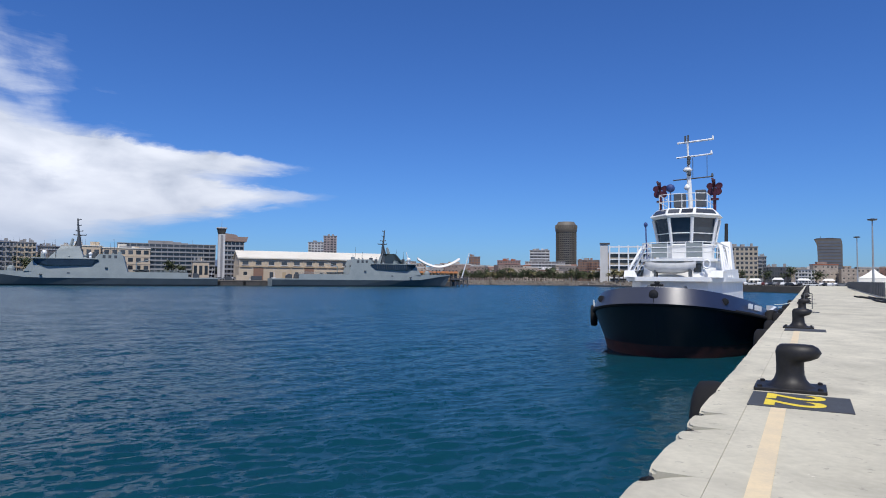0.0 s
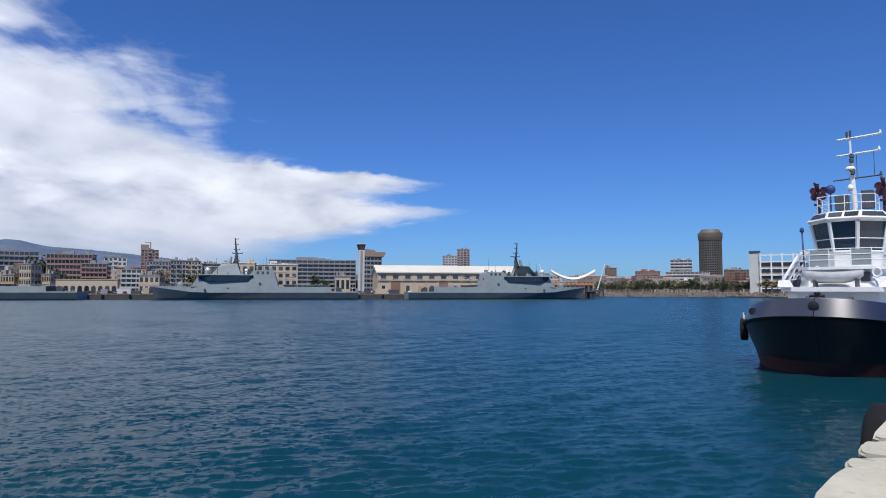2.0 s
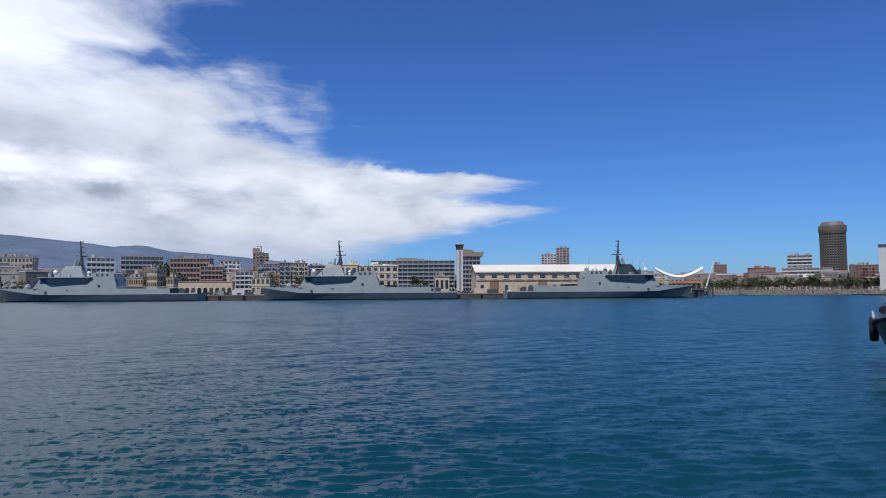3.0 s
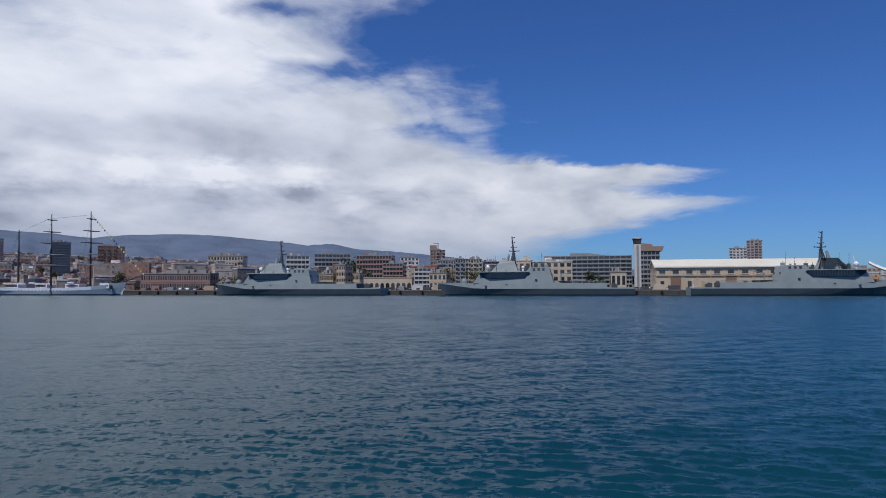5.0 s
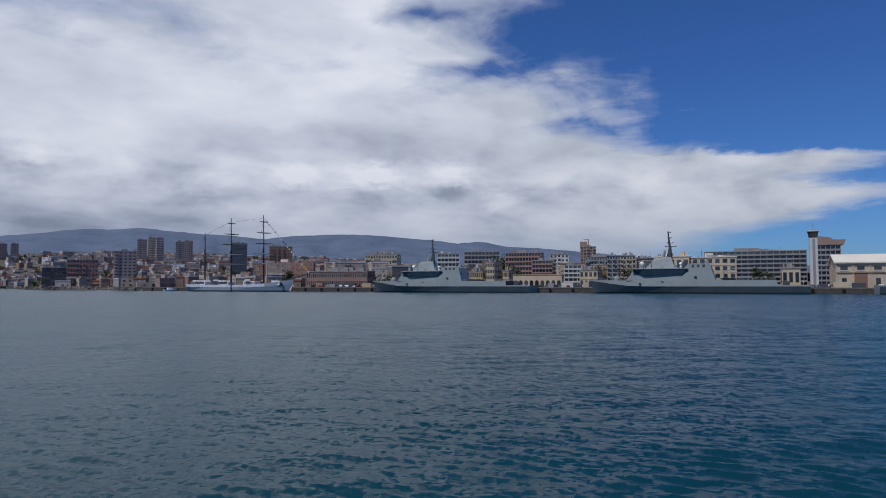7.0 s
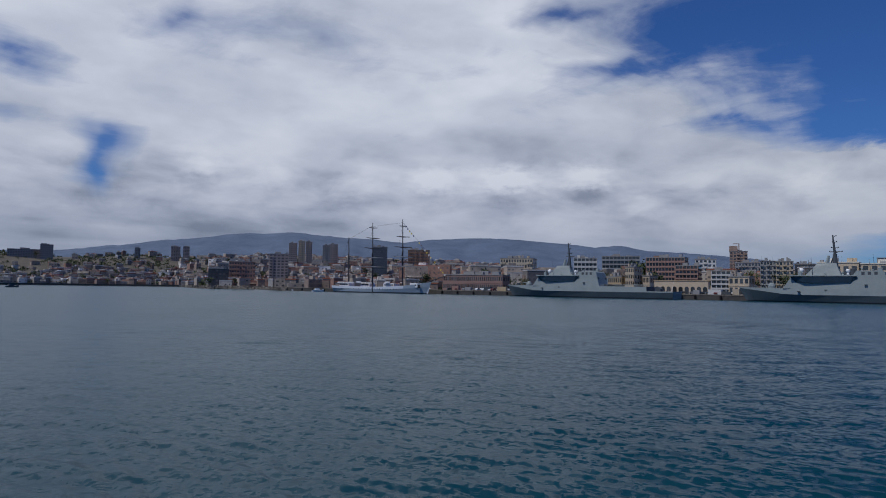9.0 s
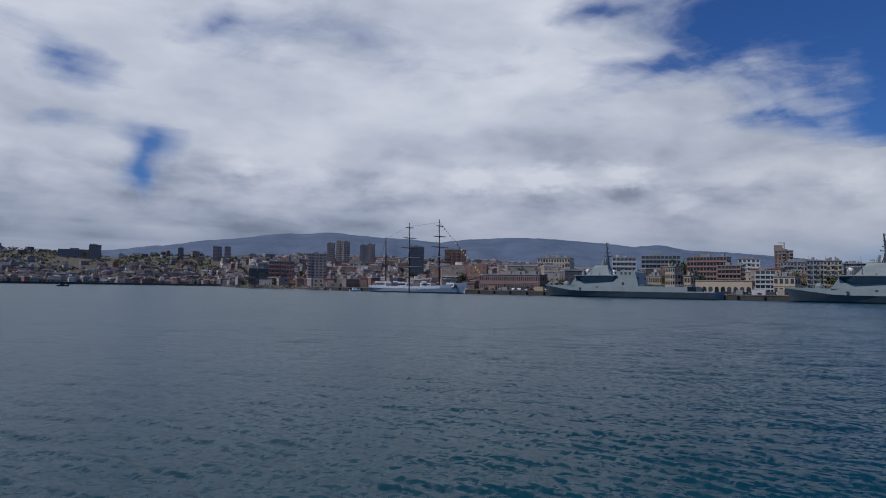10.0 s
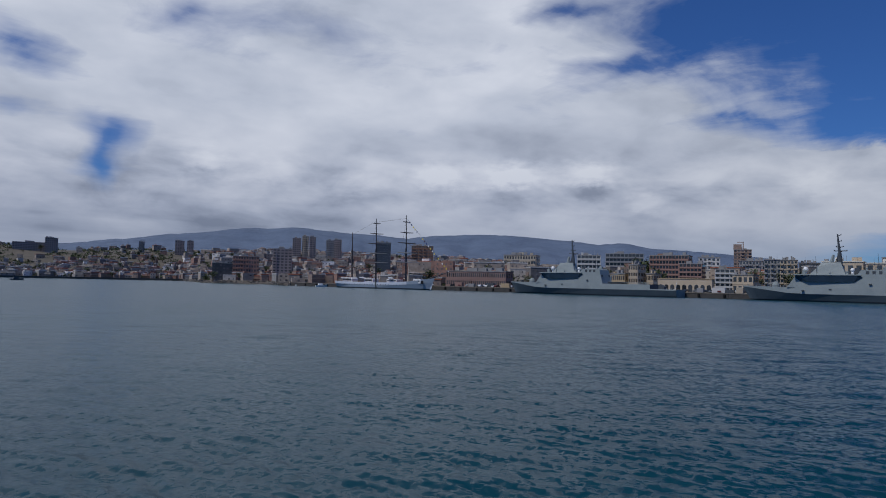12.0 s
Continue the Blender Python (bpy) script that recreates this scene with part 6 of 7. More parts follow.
def panel_fence():
    f = thing("panel_fence", "low dark panel fence along the back of the quay", "fence", pose(6.9, 82, QUAY_Z, 0, 0, 88.8))
    for k in range(48):
        bm = bmesh.new()
        box(bm, k * 3.0 + 0.05, k * 3.0 + 2.95, -0.03, 0.03, 0.1, 1.55, 0.01)
        part("panel", bm, DARK_WALL, f)
        bm = bmesh.new()
        box(bm, k * 3.0 - 0.05, k * 3.0 + 0.05, -0.06, 0.06, 0, 1.65)
        part("post", bm, GREY_DARK, f)


panel_fence()


def pagoda_tent(az, d, w, h):
    p = polar(az, d)
    t = thing("pagoda_tent", "white peaked event tent behind the fence", "tent", pose(p.x, p.y, QUAY_Z, 0, 0, az), group="event tents")
    bm = bmesh.new()
    secs = []
    for k in range(7):
        q = k / 6
        r = w / 2 * (1 - q) ** 1.7 + 0.1
        z = mixv(h * 0.45, h, q)
        secs.append([(-r, -r, z), (r, -r, z), (r, r, z), (-r, r, z), (-r, -r, z)])
    loft(bm, secs, close=False)
    part("roof", bm, TENT, t)
    bm = bmesh.new()
    box(bm, -w / 2, w / 2, -w / 2, w / 2, 0, h * 0.45)
    part("side_wall", bm, TENT, t)


pagoda_tent(-4.15, 240, 8, 6.2)
pagoda_tent(-6.3, 240, 8, 6.0)


def hose_on_quay():
    h = thing("rubber_hose", "black rubber hoses lying on the quay", "hose", pose(0, 0, QUAY_Z))
    rnd = random.Random(5)
    for k in range(3):
        bm = bmesh.new()
        line = []
        for q in range(24):
            y = 50 + q * 1.4
            line.append((4.9 + k * 0.5 + 0.035 * (70 - y) + 0.25 * math.sin(q * 0.47 + k), y, 0.082 + 0.004 * k))
        sweep(bm, line, 0.08, 10)
        part("hose", bm, RUBBER, h)


hose_on_quay()


def ladder_rail():
    r = thing("ladder_rail", "bent grey steel handrail beside a quay ladder", "handrail", pose(-0.24, 44, QUAY_Z))
    for x in (0, 0.4):
        bm = bmesh.new()
        tube(bm, (x, 0, 0), (x, 0, 0.9), 0.024, seg=8)
        part("post", bm, GREY_DARK, r)
    bm = bmesh.new()
    tube(bm, (0, 0, 0.9), (0.4, 0, 0.9), 0.024, seg=8)
    tube(bm, (0, 0, 0.45), (0.4, 0, 0.45), 0.02, seg=8)
    part("rail", bm, GREY_DARK, r)


ladder_rail()


# ---- tugboat ----
def tug():
    t = thing("tugboat", "navy and white harbour tugboat moored along the quay", "tugboat", pose(-7.45, 51.0, 0, 0, 0, -90))
    L, B = 14.0, 5.4
    secs = []
    stations = [(-14.0, None), (-13.6, None), (-11, None), (-6, None), (-1, None), (2, None)] + [(4 + 10 * math.sin(radians(a)), a) for a in (8, 18, 28, 38, 48, 57, 65, 72, 79, 85, 88.3, 89.95)]
    for x, a in stations:
        if a is None:
            k = 1.0 if x > -13 else 0.93 if x > -13.9 else 0.86
            bt, bw, xw = B * k, 5.0 * k, x + (0.5 if x < -13.5 else 0)
        else:
            bt = B * math.cos(radians(a)) ** 0.82
            bw = 4.9 * math.cos(radians(a)) ** 1.0
            xw = 3 + 9.2 * math.sin(radians(a))
        top = 2.25 + (1.78 * max(0.0, (x + 1) / 15.0) ** 1.5)
        bl = top - (0.62 + 0.33 * max(0.0, x / 14))
        side = [(xw * 0.98, -bw * 0.75, -1.6), (xw, -bw, 0.0), (mixv(xw, x, 0.22), -mixv(bw, bt, 0.22), 0.72), (mixv(xw, x, 0.86), -mixv(bw, bt, 0.9), bl), (x, -bt, bl + 0.04),
                (x - max(0.0, x / 14) * 0.42, -bt * 0.935, top), (x - (0.62 if x > 8 else 0), -max(bt * 0.935 - 0.2, 0.02), top + 0.01), (x - (0.7 if x > 8 else 0), -max(bt * 0.935 - 0.25, 0.01), bl - 0.1)]
        secs.append(side + [(p[0], -p[1], p[2]) for p in reversed(side)])
    bm = bmesh.new()
    order = {0: 2, 1: 2, 2: 0, 3: 0, 4: 1, 5: 3, 6: 3, 7: 4}

    def slot(i, j):
        return order[j if j <= 7 else 14 - j]
    loft(bm, secs, slot=slot)
    hull = part("hull", bm, [NAVY, NAVY_LIGHT, RED_LEAD, WHITE, ROOF_GREY], t, smooth=True)
    hull.data.set_sharp_from_angle(angle=radians(16))
    # rubber belt round the bow and sides
    bm = bmesh.new()
    belt = [(q[3][0] * 1.003, -abs(q[3][1]) * 1.006, q[3][2]) for q in secs[1:]]
    sweep(bm, belt + [(x, -y, z) for x, y, z in reversed(belt)], 0.13, 10)
    part("rubber_belt", bm, RUBBER, t)
    # tyres on both shoulders
    for x, y, z, r, rz in ((6.6, -5.42, 1.95, 0.72, 16), (6.4, 5.42, 1.95, 0.72, -16), (-1, 5.45, 1.4, 0.55, 0), (-7, 5.45, 1.4, 0.55, 0), (-1, -5.45, 1.4, 0.55, 0), (-7, -5.45, 1.4, 0.55, 0)):
        bm = bmesh.new()
        lathe(bm, [(r * 0.45, -0.18), (r * 0.7, -0.24), (r * 0.95, -0.2), (r, 0), (r * 0.95, 0.2), (r * 0.7, 0.24), (r * 0.45, 0.18), (r * 0.45, -0.18)], 20, (0, 0, 0), "Y")
        o = part("side_tyre", bm, RUBBER, t, smooth=True)
        o.matrix_basis = pose(x, y, z, 0, 0, rz if y > 0 else rz)
    # bow fairlead, name bars, draught marks
    bm = bmesh.new()
    lathe(bm, [(0.10, -0.05), (0.24, -0.06), (0.26, 0.02), (0.10, 0.06)], 16, (13.84, 0, 3.62), "X")
    part("fairlead", bm, BLACK_IRON, t)
    for sg in (-1, 1):
        bm = bmesh.new()
        lathe(bm, [(0.08, -0.05), (0.2, -0.06), (0.2, 0.06), (0.08, 0.07)], 14, (11.9, sg * 3.42, 3.25), "X")
        part("fairlead", bm, BLACK_IRON, t)
    for sg in (-1, 1):
        for k in range(7):
            if k == 2:
                continue
            x = 9.9 - k * 0.30
            u = (x - 4) / 10
            y = B * math.sqrt(1 - u * u) ** 0.82 * 0.99
            ang = math.degrees(math.atan2(-B * u / math.sqrt(1 - u * u) / 10, 1))
            bm = bmesh.new()
            box(bm, -0.105, 0.105, -0.03, 0.03, -0.14, 0.14)
            o = part("name_bar", bm, WHITE, t)
            o.matrix_basis = pose(x, sg * (y + 0.0), 2.98 - k * 0.035, 0, 0, sg * ang)
    # winch post on the foredeck
    bm = bmesh.new()
    tube(bm, (12.9, 0, 2.8), (12.9, 0, 4.25), 0.11, 0.11, 10)
    tube(bm, (12.9, -0.35, 4.12), (12.9, 0.35, 4.12), 0.08, 0.08, 8)
    lathe(bm, [(0.15, 4.22), (0.17, 4.28), (0.12, 4.33)], 12, (12.9, 0, 0))
    part("towing_bitt", bm, BLACK_IRON, t)
    bm = bmesh.new()
    lathe(bm, [(0.9, -1.1), (0.9, -1.0), (0.45, -0.98), (0.45, 0.98), (0.9, 1.0), (0.9, 1.1)], 18, (10.0, 0, 3.2), "Y")
    part("winch_drum", bm, GREY_DARK, t)
    # lower deckhouse with chamfered front corners
    bm = bmesh.new()

    def oct_loft(levels):
        return [[(xf, -w + c, z), (xf, w - c, z), (xf - c, w, z), (xb, w, z), (xb, -w, z), (xf - c, -w, z), (xf, -w + c, z)] for xf, xb, w, c, z in levels]
    lv = oct_loft([(8.0, -7.5, 3.5, 0.9, 2.0), (7.8, -7.5, 3.45, 0.9, 4.35)])
    rows = loft(bm, lv, close=False)
    bm.faces.new(rows[-1][:-1])
    part("lower_deckhouse", bm, WHITE, t)
    bm = bmesh.new()
    lv = oct_loft([(8.5, -7.8, 3.75, 1.0, 4.35), (8.5, -7.8, 3.75, 1.0, 4.62)])
    rows = loft(bm, lv, close=False)
    bm.faces.new(rows[-1][:-1])
    bm.faces.new(rows[0][:-1])
    part("boat_deck", bm, WHITE, t)
    # raised solid bulwark wings on the boat deck
    bm = bmesh.new()
    for sg in (-1, 1):
        loft(bm, [[(8.4, sg * 2.6, 4.6), (8.4, sg * 3.7, 4.6), (8.2, sg * 3.7, 5.0), (8.2, sg * 2.9, 5.0)], [(4.0, sg * 3.2, 4.6), (4.0, sg * 3.7, 4.6), (4.2, sg * 3.68, 5.15), (4.2, sg * 3.2, 5.15)],
                  [(-2.0, sg * 3.3, 4.6), (-2.0, sg * 3.7, 4.6), (-1.8, sg * 3.65, 5.25), (-1.8, sg * 3.2, 5.25)]])
    part("deck_wing", bm, WHITE, t)
    # thick white tubes that rake down from the bridge deck to the boat deck
    for sg in (-1, 1):
        for x, foot in ((5.2, 7.6), (4.2, 6.4), (1.2, 3.6)):
            bm = bmesh.new()
            sweep(bm, [(x - 0.6, sg * 2.75, 6.85), (x, sg * 3.0, 6.7), (x + 0.3, sg * 3.15, 6.45), (foot, sg * 3.62, 4.9)], 0.105, 8)
            part("raking_stay", bm, WHITE, t, "thick white raking tube", smooth=True)
    bm = bmesh.new()
    lv = oct_loft([(6.6, -5.5, 2.9, 0.8, 4.6), (6.2, -5.5, 2.8, 0.8, 5.65)])
    rows = loft(bm, lv, close=False)
    bm.faces.new(rows[-1][:-1])
    mid = part("middle_deckhouse", bm, WHITE, t)
    for y in (-1.9, -0.1, 1.3):
        bm = bmesh.new()
        box(bm, 6.25, 6.56, y, y + 0.55, 4.95, 5.5, 0.02)
        o = part("port_window", bm, GLASS, mid)
    # raking funnel casings either side, aft
    for sg in (-1, 1):
        bm = bmesh.new()
        loft(bm, [[(-1.5, sg * 2.3, 4.6), (0.6, sg * 2.3, 4.6), (0.6, sg * 3.5, 4.6), (-1.5, sg * 3.5, 4.6)], [(-3.0, sg * 2.2, 7.3), (-1.6, sg * 2.2, 7.3), (-1.6, sg * 3.0, 7.3), (-3.0, sg * 3.0, 7.3)]])
        fn = part("funnel", bm, WHITE, t)
        bm = bmesh.new()
        tube(bm, (-2.3, sg * 2.6, 7.2), (-2.5, sg * 2.6, 8.7), 0.16, 0.15, 12)
        part("exhaust_pipe", bm, BLACK_IRON, fn)
        for x in (2.2, 3.3, 4.4):
            bm = bmesh.new()
            tube(bm, (x + 0.9, sg * 3.72, 4.6), (x - 0.9, sg * 2.95, 6.5), 0.07, 0.07, 8)
            part("raking_stay", bm, WHITE, t)
    # life raft boat lying across the front
    bm = bmesh.new()
    secs2 = []
    for k in range(11):
        q = -1 + 0.2 * k
        w = 0.62 * max(0.05, 1 - abs(q) ** 3.2)
        y = q * 1.95 - 0.35
        secs2.append([(7.4 - w, y, 5.62 + 0.1 * q * q), (7.4 - w * 0.8, y, 5.28 + 0.25 * abs(q) ** 3), (7.4, y, 5.10 + 0.4 * abs(q) ** 3), (7.4 + w * 0.8, y, 5.28 + 0.25 * abs(q) ** 3), (7.4 + w, y, 5.62 + 0.1 * q * q), (7.4, y, 5.78 + 0.1 * q * q)])
    rows = [[bm.verts.new(p) for p in s] for s in secs2]
    for a, b in zip(rows, rows[1:]):
        for k in range(6):
            bm.faces.new((a[k], a[(k + 1) % 6], b[(k + 1) % 6], b[k]))
    bm.faces.new(rows[0])
    bm.faces.new(rows[-1])
    part("rescue_boat", bm, BOAT_COVER_SHADE, t, "rescue boat under a cover painted in shaded grey", smooth=True).location = (0, 0, -0.28)
    for y in (-1.2, 0.9):
        bm = bmesh.new()
        box(bm, 7.0, 7.8, y, y + 0.12, 4.6, 5.1)
        part("boat_cradle", bm, GREY_DARK, t)
    bm = bmesh.new()
    lathe(bm, [(0.2, -0.05), (0.3, -0.07), (0.32, 0.0), (0.3, 0.07), (0.2, 0.05), (0.2, -0.05)], 18, (6.75, 2.3, 5.45), "X")
    part("life_ring", bm, WHITE, t, smooth=True)
    # bridge deck and its rail
    bm = bmesh.new()
    lv = oct_loft([(6.7, -4.5, 3.05, 1.0, 5.65), (6.7, -4.5, 3.05, 1.0, 5.82)])
    rows = loft(bm, lv, close=False)
    bm.faces.new(rows[-1][:-1])
    bm.faces.new(rows[0][:-1])
    part("bridge_deck", bm, WHITE, t)
    ring = [Vector(p) for p in ((-2, -2.95, 5.82), (2, -2.95, 5.82), (5.6, -2.95, 5.82), (6.6, -2.0, 5.82), (6.6, -0.7, 5.82), (6.6, 0.7, 5.82), (6.6, 2.0, 5.82), (5.6, 2.95, 5.82), (2, 2.95, 5.82), (-2, 2.95, 5.82))]
    for p in ring:
        bm = bmesh.new()
        tube(bm, p, p + Vector((0, 0, 1.05)), 0.035, seg=6)
        part("rail_post", bm, WHITE, t)
    for z in (0.4, 0.72, 1.05):
        bm = bmesh.new()
        for a, b in zip(ring, ring[1:]):
            tube(bm, a + Vector((0, 0, z)), b + Vector((0, 0, z)), 0.032, seg=6)
        part("rail_bar", bm, WHITE, t)
    for y0, y1 in ((-1.95, -0.75), (0.75, 1.95)):
        bm = bmesh.new()
        box(bm, 6.56, 6.60, y0, y1, 5.9, 6.8)
        part("rail_panel", bm, GREY_SHIP, t)
    # wheelhouse: eight-sided, windows leaning out, white pillars and a visor with roof lights
    def ring8(w, xf, xb, c, z):
        return [(xf, -w + c, z), (xf, w - c, z), (xf - c, w, z), (xb + c, w, z), (xb, w - c, z), (xb, -w + c, z), (xb + c, -w, z), (xf - c, -w, z)]
    bm = bmesh.new()
    a8, b8 = ring8(2.15, 4.6, 0.6, 1.4, 5.8), ring8(2.2, 4.65, 0.55, 1.42, 6.75)
    c8, d8 = ring8(2.6, 5.05, 0.2, 1.66, 8.62), ring8(2.85, 5.3, 0.0, 1.75, 8.8)
    loft(bm, [r + r[:1] for r in (a8, b8)], close=False)
    wh = part("wheelhouse", bm, WHITE, t)
    bm = bmesh.new()
    sh = [[(2.6 + (p[0] - 2.6) * 0.97, p[1] * 0.97, p[2]) for p in r] for r in (b8, c8)]
    loft(bm, [r + r[:1] for r in sh], close=False)
    part("glazing", bm, GLASS_SHIP, wh, "dark tinted bridge windows")
    for k in range(8):
        bm = bmesh.new()
        tube(bm, b8[k], c8[k], 0.13, 0.15, 6)
        part("pillar", bm, WHITE, wh)
    for k in range(8):
        k2 = (k + 1) % 8
        for q, r in ((0.02, 0.09), (0.45, 0.035)):
            bm = bmesh.new()
            pa, pb = Vector(b8[k]).lerp(Vector(c8[k]), q), Vector(b8[k2]).lerp(Vector(c8[k2]), q)
            tube(bm, pa, pb, r, r, 6)
            part("transom", bm, WHITE, wh)
    bm = bmesh.new()
    e8 = ring8(2.3, 4.6, 0.6, 1.2, 9.3)
    rows = loft(bm, [r + r[:1] for r in (c8, d8, e8)], close=False)
    bm.faces.new(rows[-1][:-1])
    part("roof_visor", bm, WHITE, wh)
    for k, f0, f1 in ((0, 0.05, 0.46), (0, 0.54, 0.95), (7, 0.08, 0.92), (1, 0.08, 0.92)):
        bm = bmesh.new()
        k2 = (k + 1) % 8
        da, db, ea, eb = Vector(d8[k]), Vector(d8[k2]), Vector(e8[k]), Vector(e8[k2])
        up = Vector((0.03, 0, 0.03))
        q = [da.lerp(ea, 0.22).lerp(db.lerp(eb, 0.22), f) + up for f in (f0, f1)] + [da.lerp(ea, 0.78).lerp(db.lerp(eb, 0.78), f) + up for f in (f1, f0)]
        vs = [bm.verts.new(p) for p in q] + [bm.verts.new(p - up * 2) for p in q]
        for f in ((0, 1, 2, 3), (4, 7, 6, 5), (0, 4, 5, 1), (1, 5, 6, 2), (2, 6, 7, 3), (3, 7, 4, 0)):
            bm.faces.new([vs[k] for k in f])
        part("roof_light", bm, GLASS, wh)
    # top deck: rail, monitors, radar mast
    top = [Vector((x, y, 9.3)) for x, y in ((0.4, -1.95), (2.5, -1.95), (4.0, -1.95), (4.4, -1.1), (4.4, 0), (4.4, 1.1), (4.0, 1.95), (2.5, 1.95), (0.4, 1.95))]
    for p in top:
        bm = bmesh.new()
        tube(bm, p, p + Vector((0, 0, 1.0)), 0.03, seg=6)
        part("top_rail_post", bm, WHITE, wh)
    for z in (0.5, 1.0):
        bm = bmesh.new()
        for a, b in zip(top, top[1:]):
            tube(bm, a + Vector((0, 0, z)), b + Vector((0, 0, z)), 0.028, seg=6)
        part("top_rail_bar", bm, WHITE, wh)
    for sg in (-1, 1):
        y = sg * 1.82
        bm = bmesh.new()
        tube(bm, (2.2, y, 9.0), (2.2, y, 10.6), 0.11, 0.11, 10)
        lathe(bm, [(0.28, 10.0), (0.28, 10.12)], 12, (2.2, y, 0))
        m = part("fire_monitor", bm, RED, t, "dark red fire monitor")
        bm = bmesh.new()
        for q in (-1, 1):
            lathe(bm, [(0.10, -0.07), (0.22, -0.08), (0.26, 0), (0.22, 0.08), (0.10, 0.07)], 14, (2.2, y + q * 0.22, 10.6), "X")
            lathe(bm, [(0.09, -0.07), (0.20, -0.08), (0.23, 0), (0.20, 0.08), (0.09, 0.07)], 14, (2.2, y + q * 0.30, 11.0), "X")
        part("elbow_pipe", bm, RED, m)
        bm = bmesh.new()
        tube(bm, (2.2, y, 10.5), (2.35, y, 11.45), 0.10, 0.07, 8)
        tube(bm, (2.2, y, 11.0), (3.3, y, 11.35), 0.12, 0.08, 8)
        part("nozzle", bm, RED, m)
    bm = bmesh.new()
    tube(bm, (2.6, -1.05, 9.5), (2.6, -1.05, 10.7), 0.05, seg=6)
    lathe(bm, [(0.05, -0.3), (0.24, -0.2), (0.3, 0), (0.24, 0.2), (0.05, 0.3)], 14, (2.6, -1.05, 10.95))
    part("searchlight", bm, GREYBLUE, t, "dark blue covered searchlight", smooth=True)
    for y0, y1, z1 in ((-0.8, -0.05, 10.5), (0.65, 1.3, 10.7)):
        bm = bmesh.new()
        box(bm, 2.2, 2.9, y0, y1, 9.55, z1, 0.05)
        part("equipment_box", bm, GREY_DARK, t)
    bm = bmesh.new()
    tube(bm, (2.0, 0.25, 9.5), (1.8, 0.05, 12.5), 0.17, 0.14, 10)
    tube(bm, (1.8, 0.05, 12.5), (1.8, 0.0, 14.9), 0.09, 0.06, 8)
    mast = part("mast", bm, WHITE, t)
    mast.location = (0, 0, -0.35)
    for z, y0, y1, r, mt in ((11.95, -1.0, 1.7, 0.05, GREY_DARK), (13.55, -0.75, 1.65, 0.06, WHITE), (14.6, -0.7, 1.75, 0.07, WHITE)):
        bm = bmesh.new()
        tube(bm, (1.85, y0, z), (1.85, y1, z + 0.12), r, r, 6)
        lathe(bm, [(0.07, 0), (0.09, 0.05), (0.05, 0.26)], 8, (1.85, y1 - 0.06, z + 0.1))
        part("cross_arm", bm, mt, mast)
    for z, r, hh in ((11.2, 0.24, 0.42), (12.5, 0.3, 0.34)):
        bm = bmesh.new()
        lathe(bm, [(r * 0.6, z), (r, z + 0.08), (r, z + hh * 0.5), (r * 0.5, z + hh), (0.02, z + hh + 0.03)], 14, (1.85, 0.0, 0))
        part("radome", bm, WHITE, mast, smooth=True)
    for y, z0, z1 in ((0.35, 11.95, 13.5), (1.3, 12.0, 13.6), (-0.15, 14.6, 15.1), (0.05, 14.6, 15.15)):
        bm = bmesh.new()
        tube(bm, (1.85, y, z0), (1.85, y, z1), 0.022 if z0 < 14 else 0.07, seg=5)
        part("aerial", bm, GREY_DARK, mast)
    for y, z in ((0.1, 13.0), (0.15, 12.2), (0.12, 13.3)):
        bm = bmesh.new()
        lathe(bm, [(0.09, 0), (0.13, 0.05), (0.13, 0.25), (0.08, 0.3)], 10, (2.05, y, z))
        part("navigation_lamp", bm, GREY_DARK, mast)
    bm = bmesh.new()
    tube(bm, (5.0, -2.75, 5.8), (5.0, -2.85, 8.1), 0.06, 0.06, 8)
    lathe(bm, [(0.03, -0.18), (0.14, -0.1), (0.17, 0), (0.14, 0.1), (0.03, 0.18)], 12, (5.0, -2.85, 8.2))
    part("deck_light", bm, GREYBLUE, t, smooth=True)
    # the house stands narrower than the hull
    for o in t.children:
        if o.name.split(".")[0] in ("lower_deckhouse", "boat_deck", "deck_wing", "middle_deckhouse", "funnel", "raking_stay", "bridge_deck", "rail_post", "rail_bar", "rail_panel", "wheelhouse", "rescue_boat", "deck_light", "life_ring"):
            o.scale = (1, 0.80, 1)
    # aft bulwark rails
    bm = bmesh.new()
    for sg in (-1,):
        for k in range(6):
            tube(bm, (-13 + k * 1.2, sg * 4.9, 2.2), (-13 + k * 1.2, sg * 4.9, 3.2), 0.03, seg=5)
        tube(bm, (-13, sg * 4.9, 3.2), (-7, sg * 4.9, 3.2), 0.03, seg=5)
    part("aft_rail", bm, WHITE, t)


tug()


def rope(name, pts, r, mt, label, sag=0.3):
    h = thing(name, label, "rope")
    bm = bmesh.new()
    a, b = Vector(pts[0]), Vector(pts[1])
    sweep(bm, [a.lerp(b, k / 14) - Vector((0, 0, sag * 4 * (k / 14) * (1 - k / 14))) for k in range(15)], r, 6)
    part("strand", bm, mt, h)


for a, b in (((-2.3, 53, 2.2), (-0.2, 55.2, 3.2)), ((-2.2, 60, 2.3), (-0.2, 69.9, 3.2)), ((-2.6, 63.5, 2.4), (-0.2, 69.9, 3.25)), ((-2.1, 46.0, 2.5), (-0.2, 55.2, 3.25)), ((-2.0, 50.0, 2.3), (-0.2, 40.5, 3.25))):
    rope("mooring_rope", (a, b), 0.035, BLACK_IRON if a[1] < 52 else TENT, "slack mooring rope from the tugboat to a bollard")


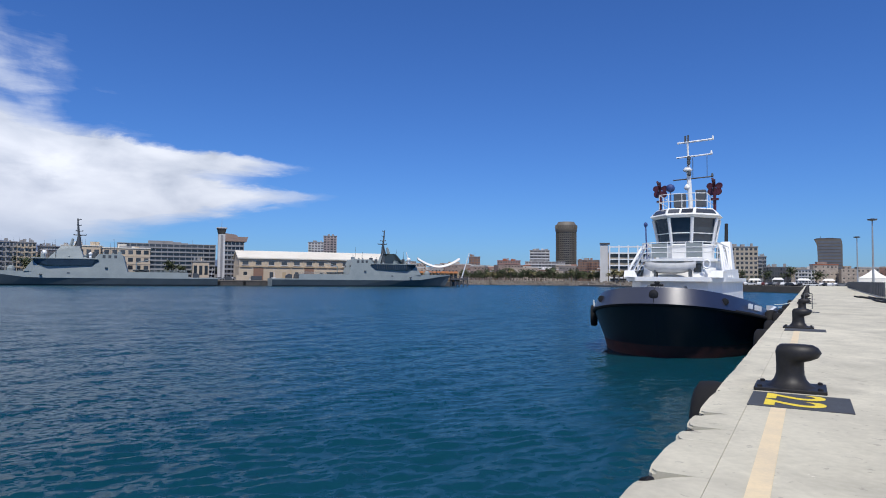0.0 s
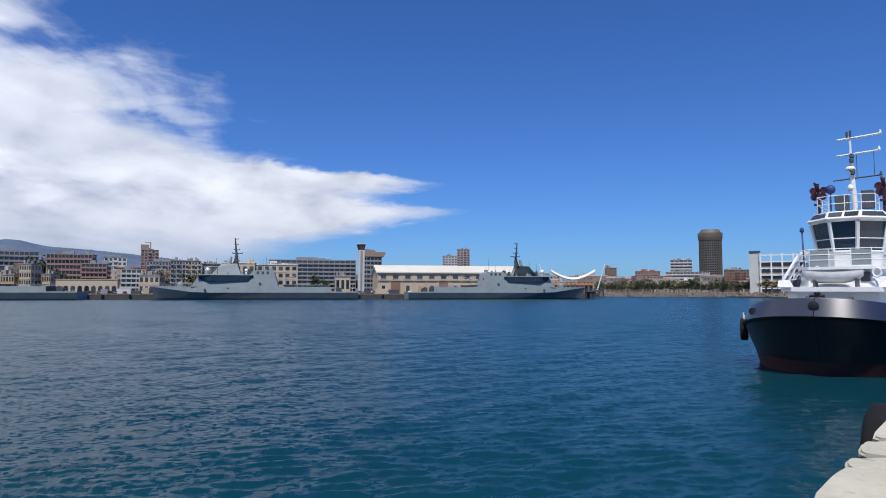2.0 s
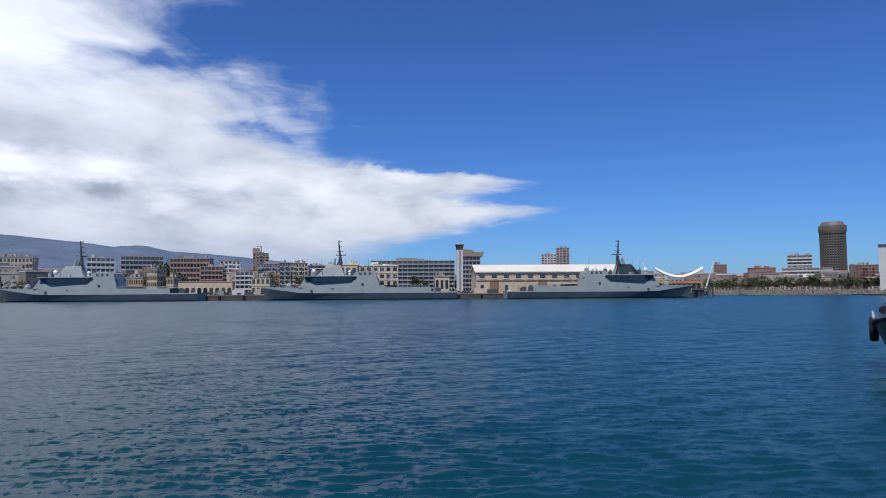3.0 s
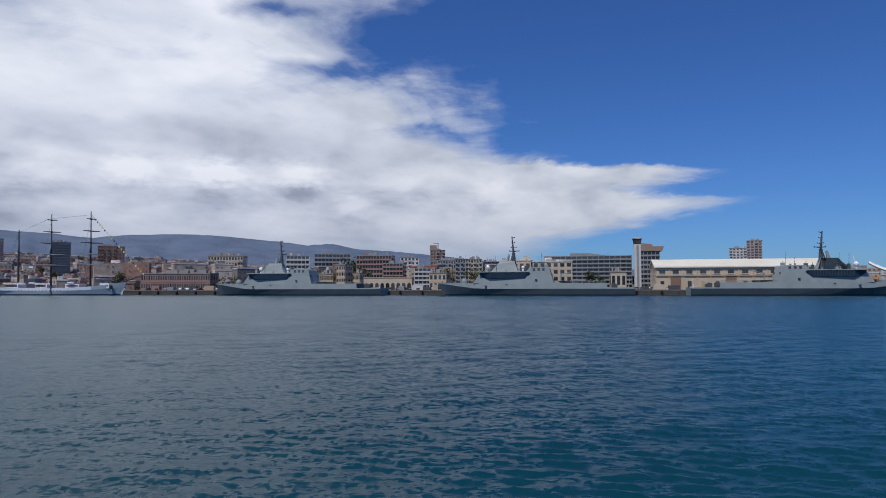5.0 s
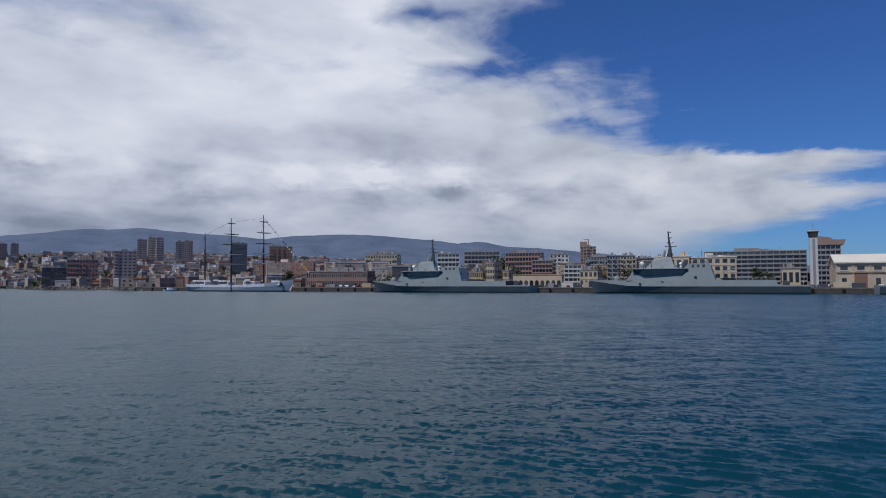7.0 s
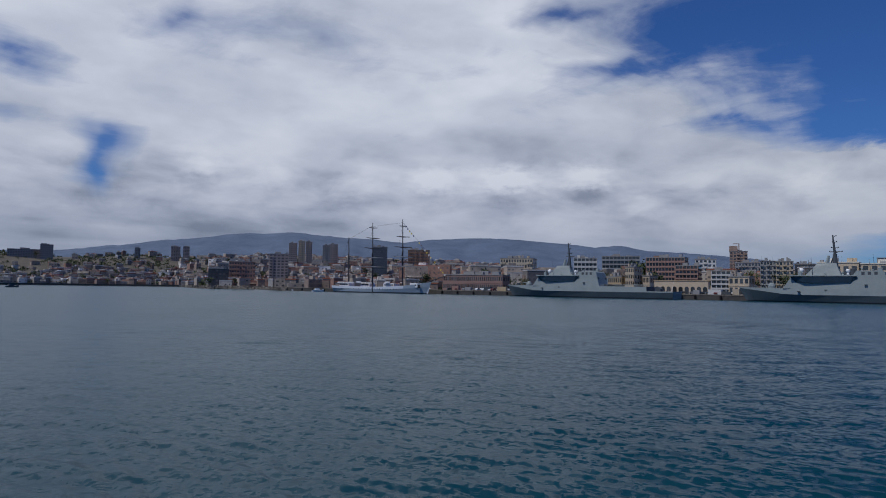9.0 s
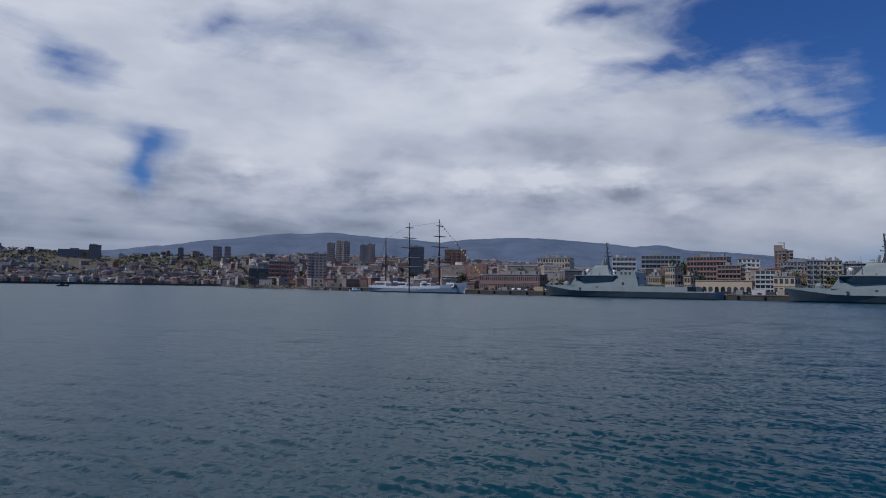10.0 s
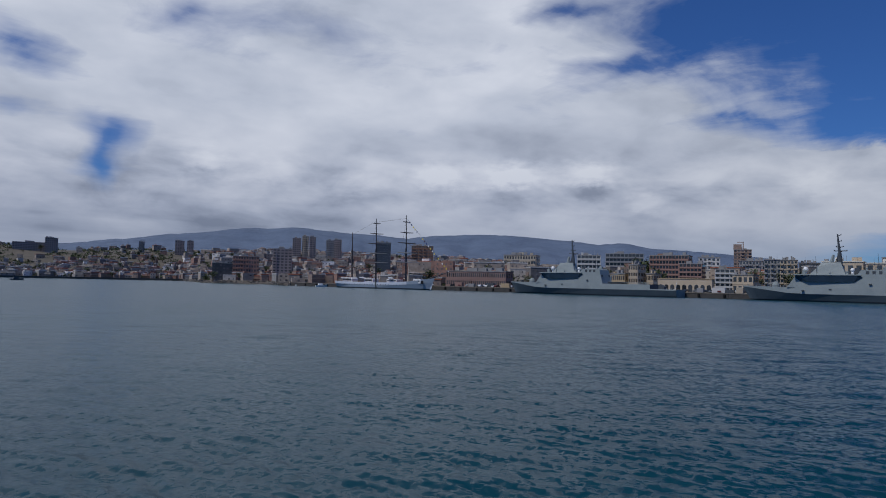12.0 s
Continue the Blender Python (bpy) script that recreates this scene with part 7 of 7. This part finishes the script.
def pontoon():
    a, b = polar(17.4, 452), polar(12.4, 402)
    ln = (b - a).length
    p = thing("floating_pontoon", "low dark floating pontoon off the seawall", "pontoon", pose(a.x, a.y, 0, 0, 0, math.degrees(math.atan2(b.y - a.y, b.x - a.x))))
    n = 6
    for k in range(n):
        bm = bmesh.new()
        box(bm, k * ln / n + 0.2, (k + 1) * ln / n - 0.2, 0, 3, -0.5, 0.9, 0.08)
        part("float", bm, DARK_WALL, p)
    for k in range(4):
        bm = bmesh.new()
        tube(bm, (ln * (0.1 + 0.27 * k), 3.3, -2), (ln * (0.1 + 0.27 * k), 3.3, 2.2), 0.2, seg=8)
        part("pile", bm, STEEL, p)


pontoon()
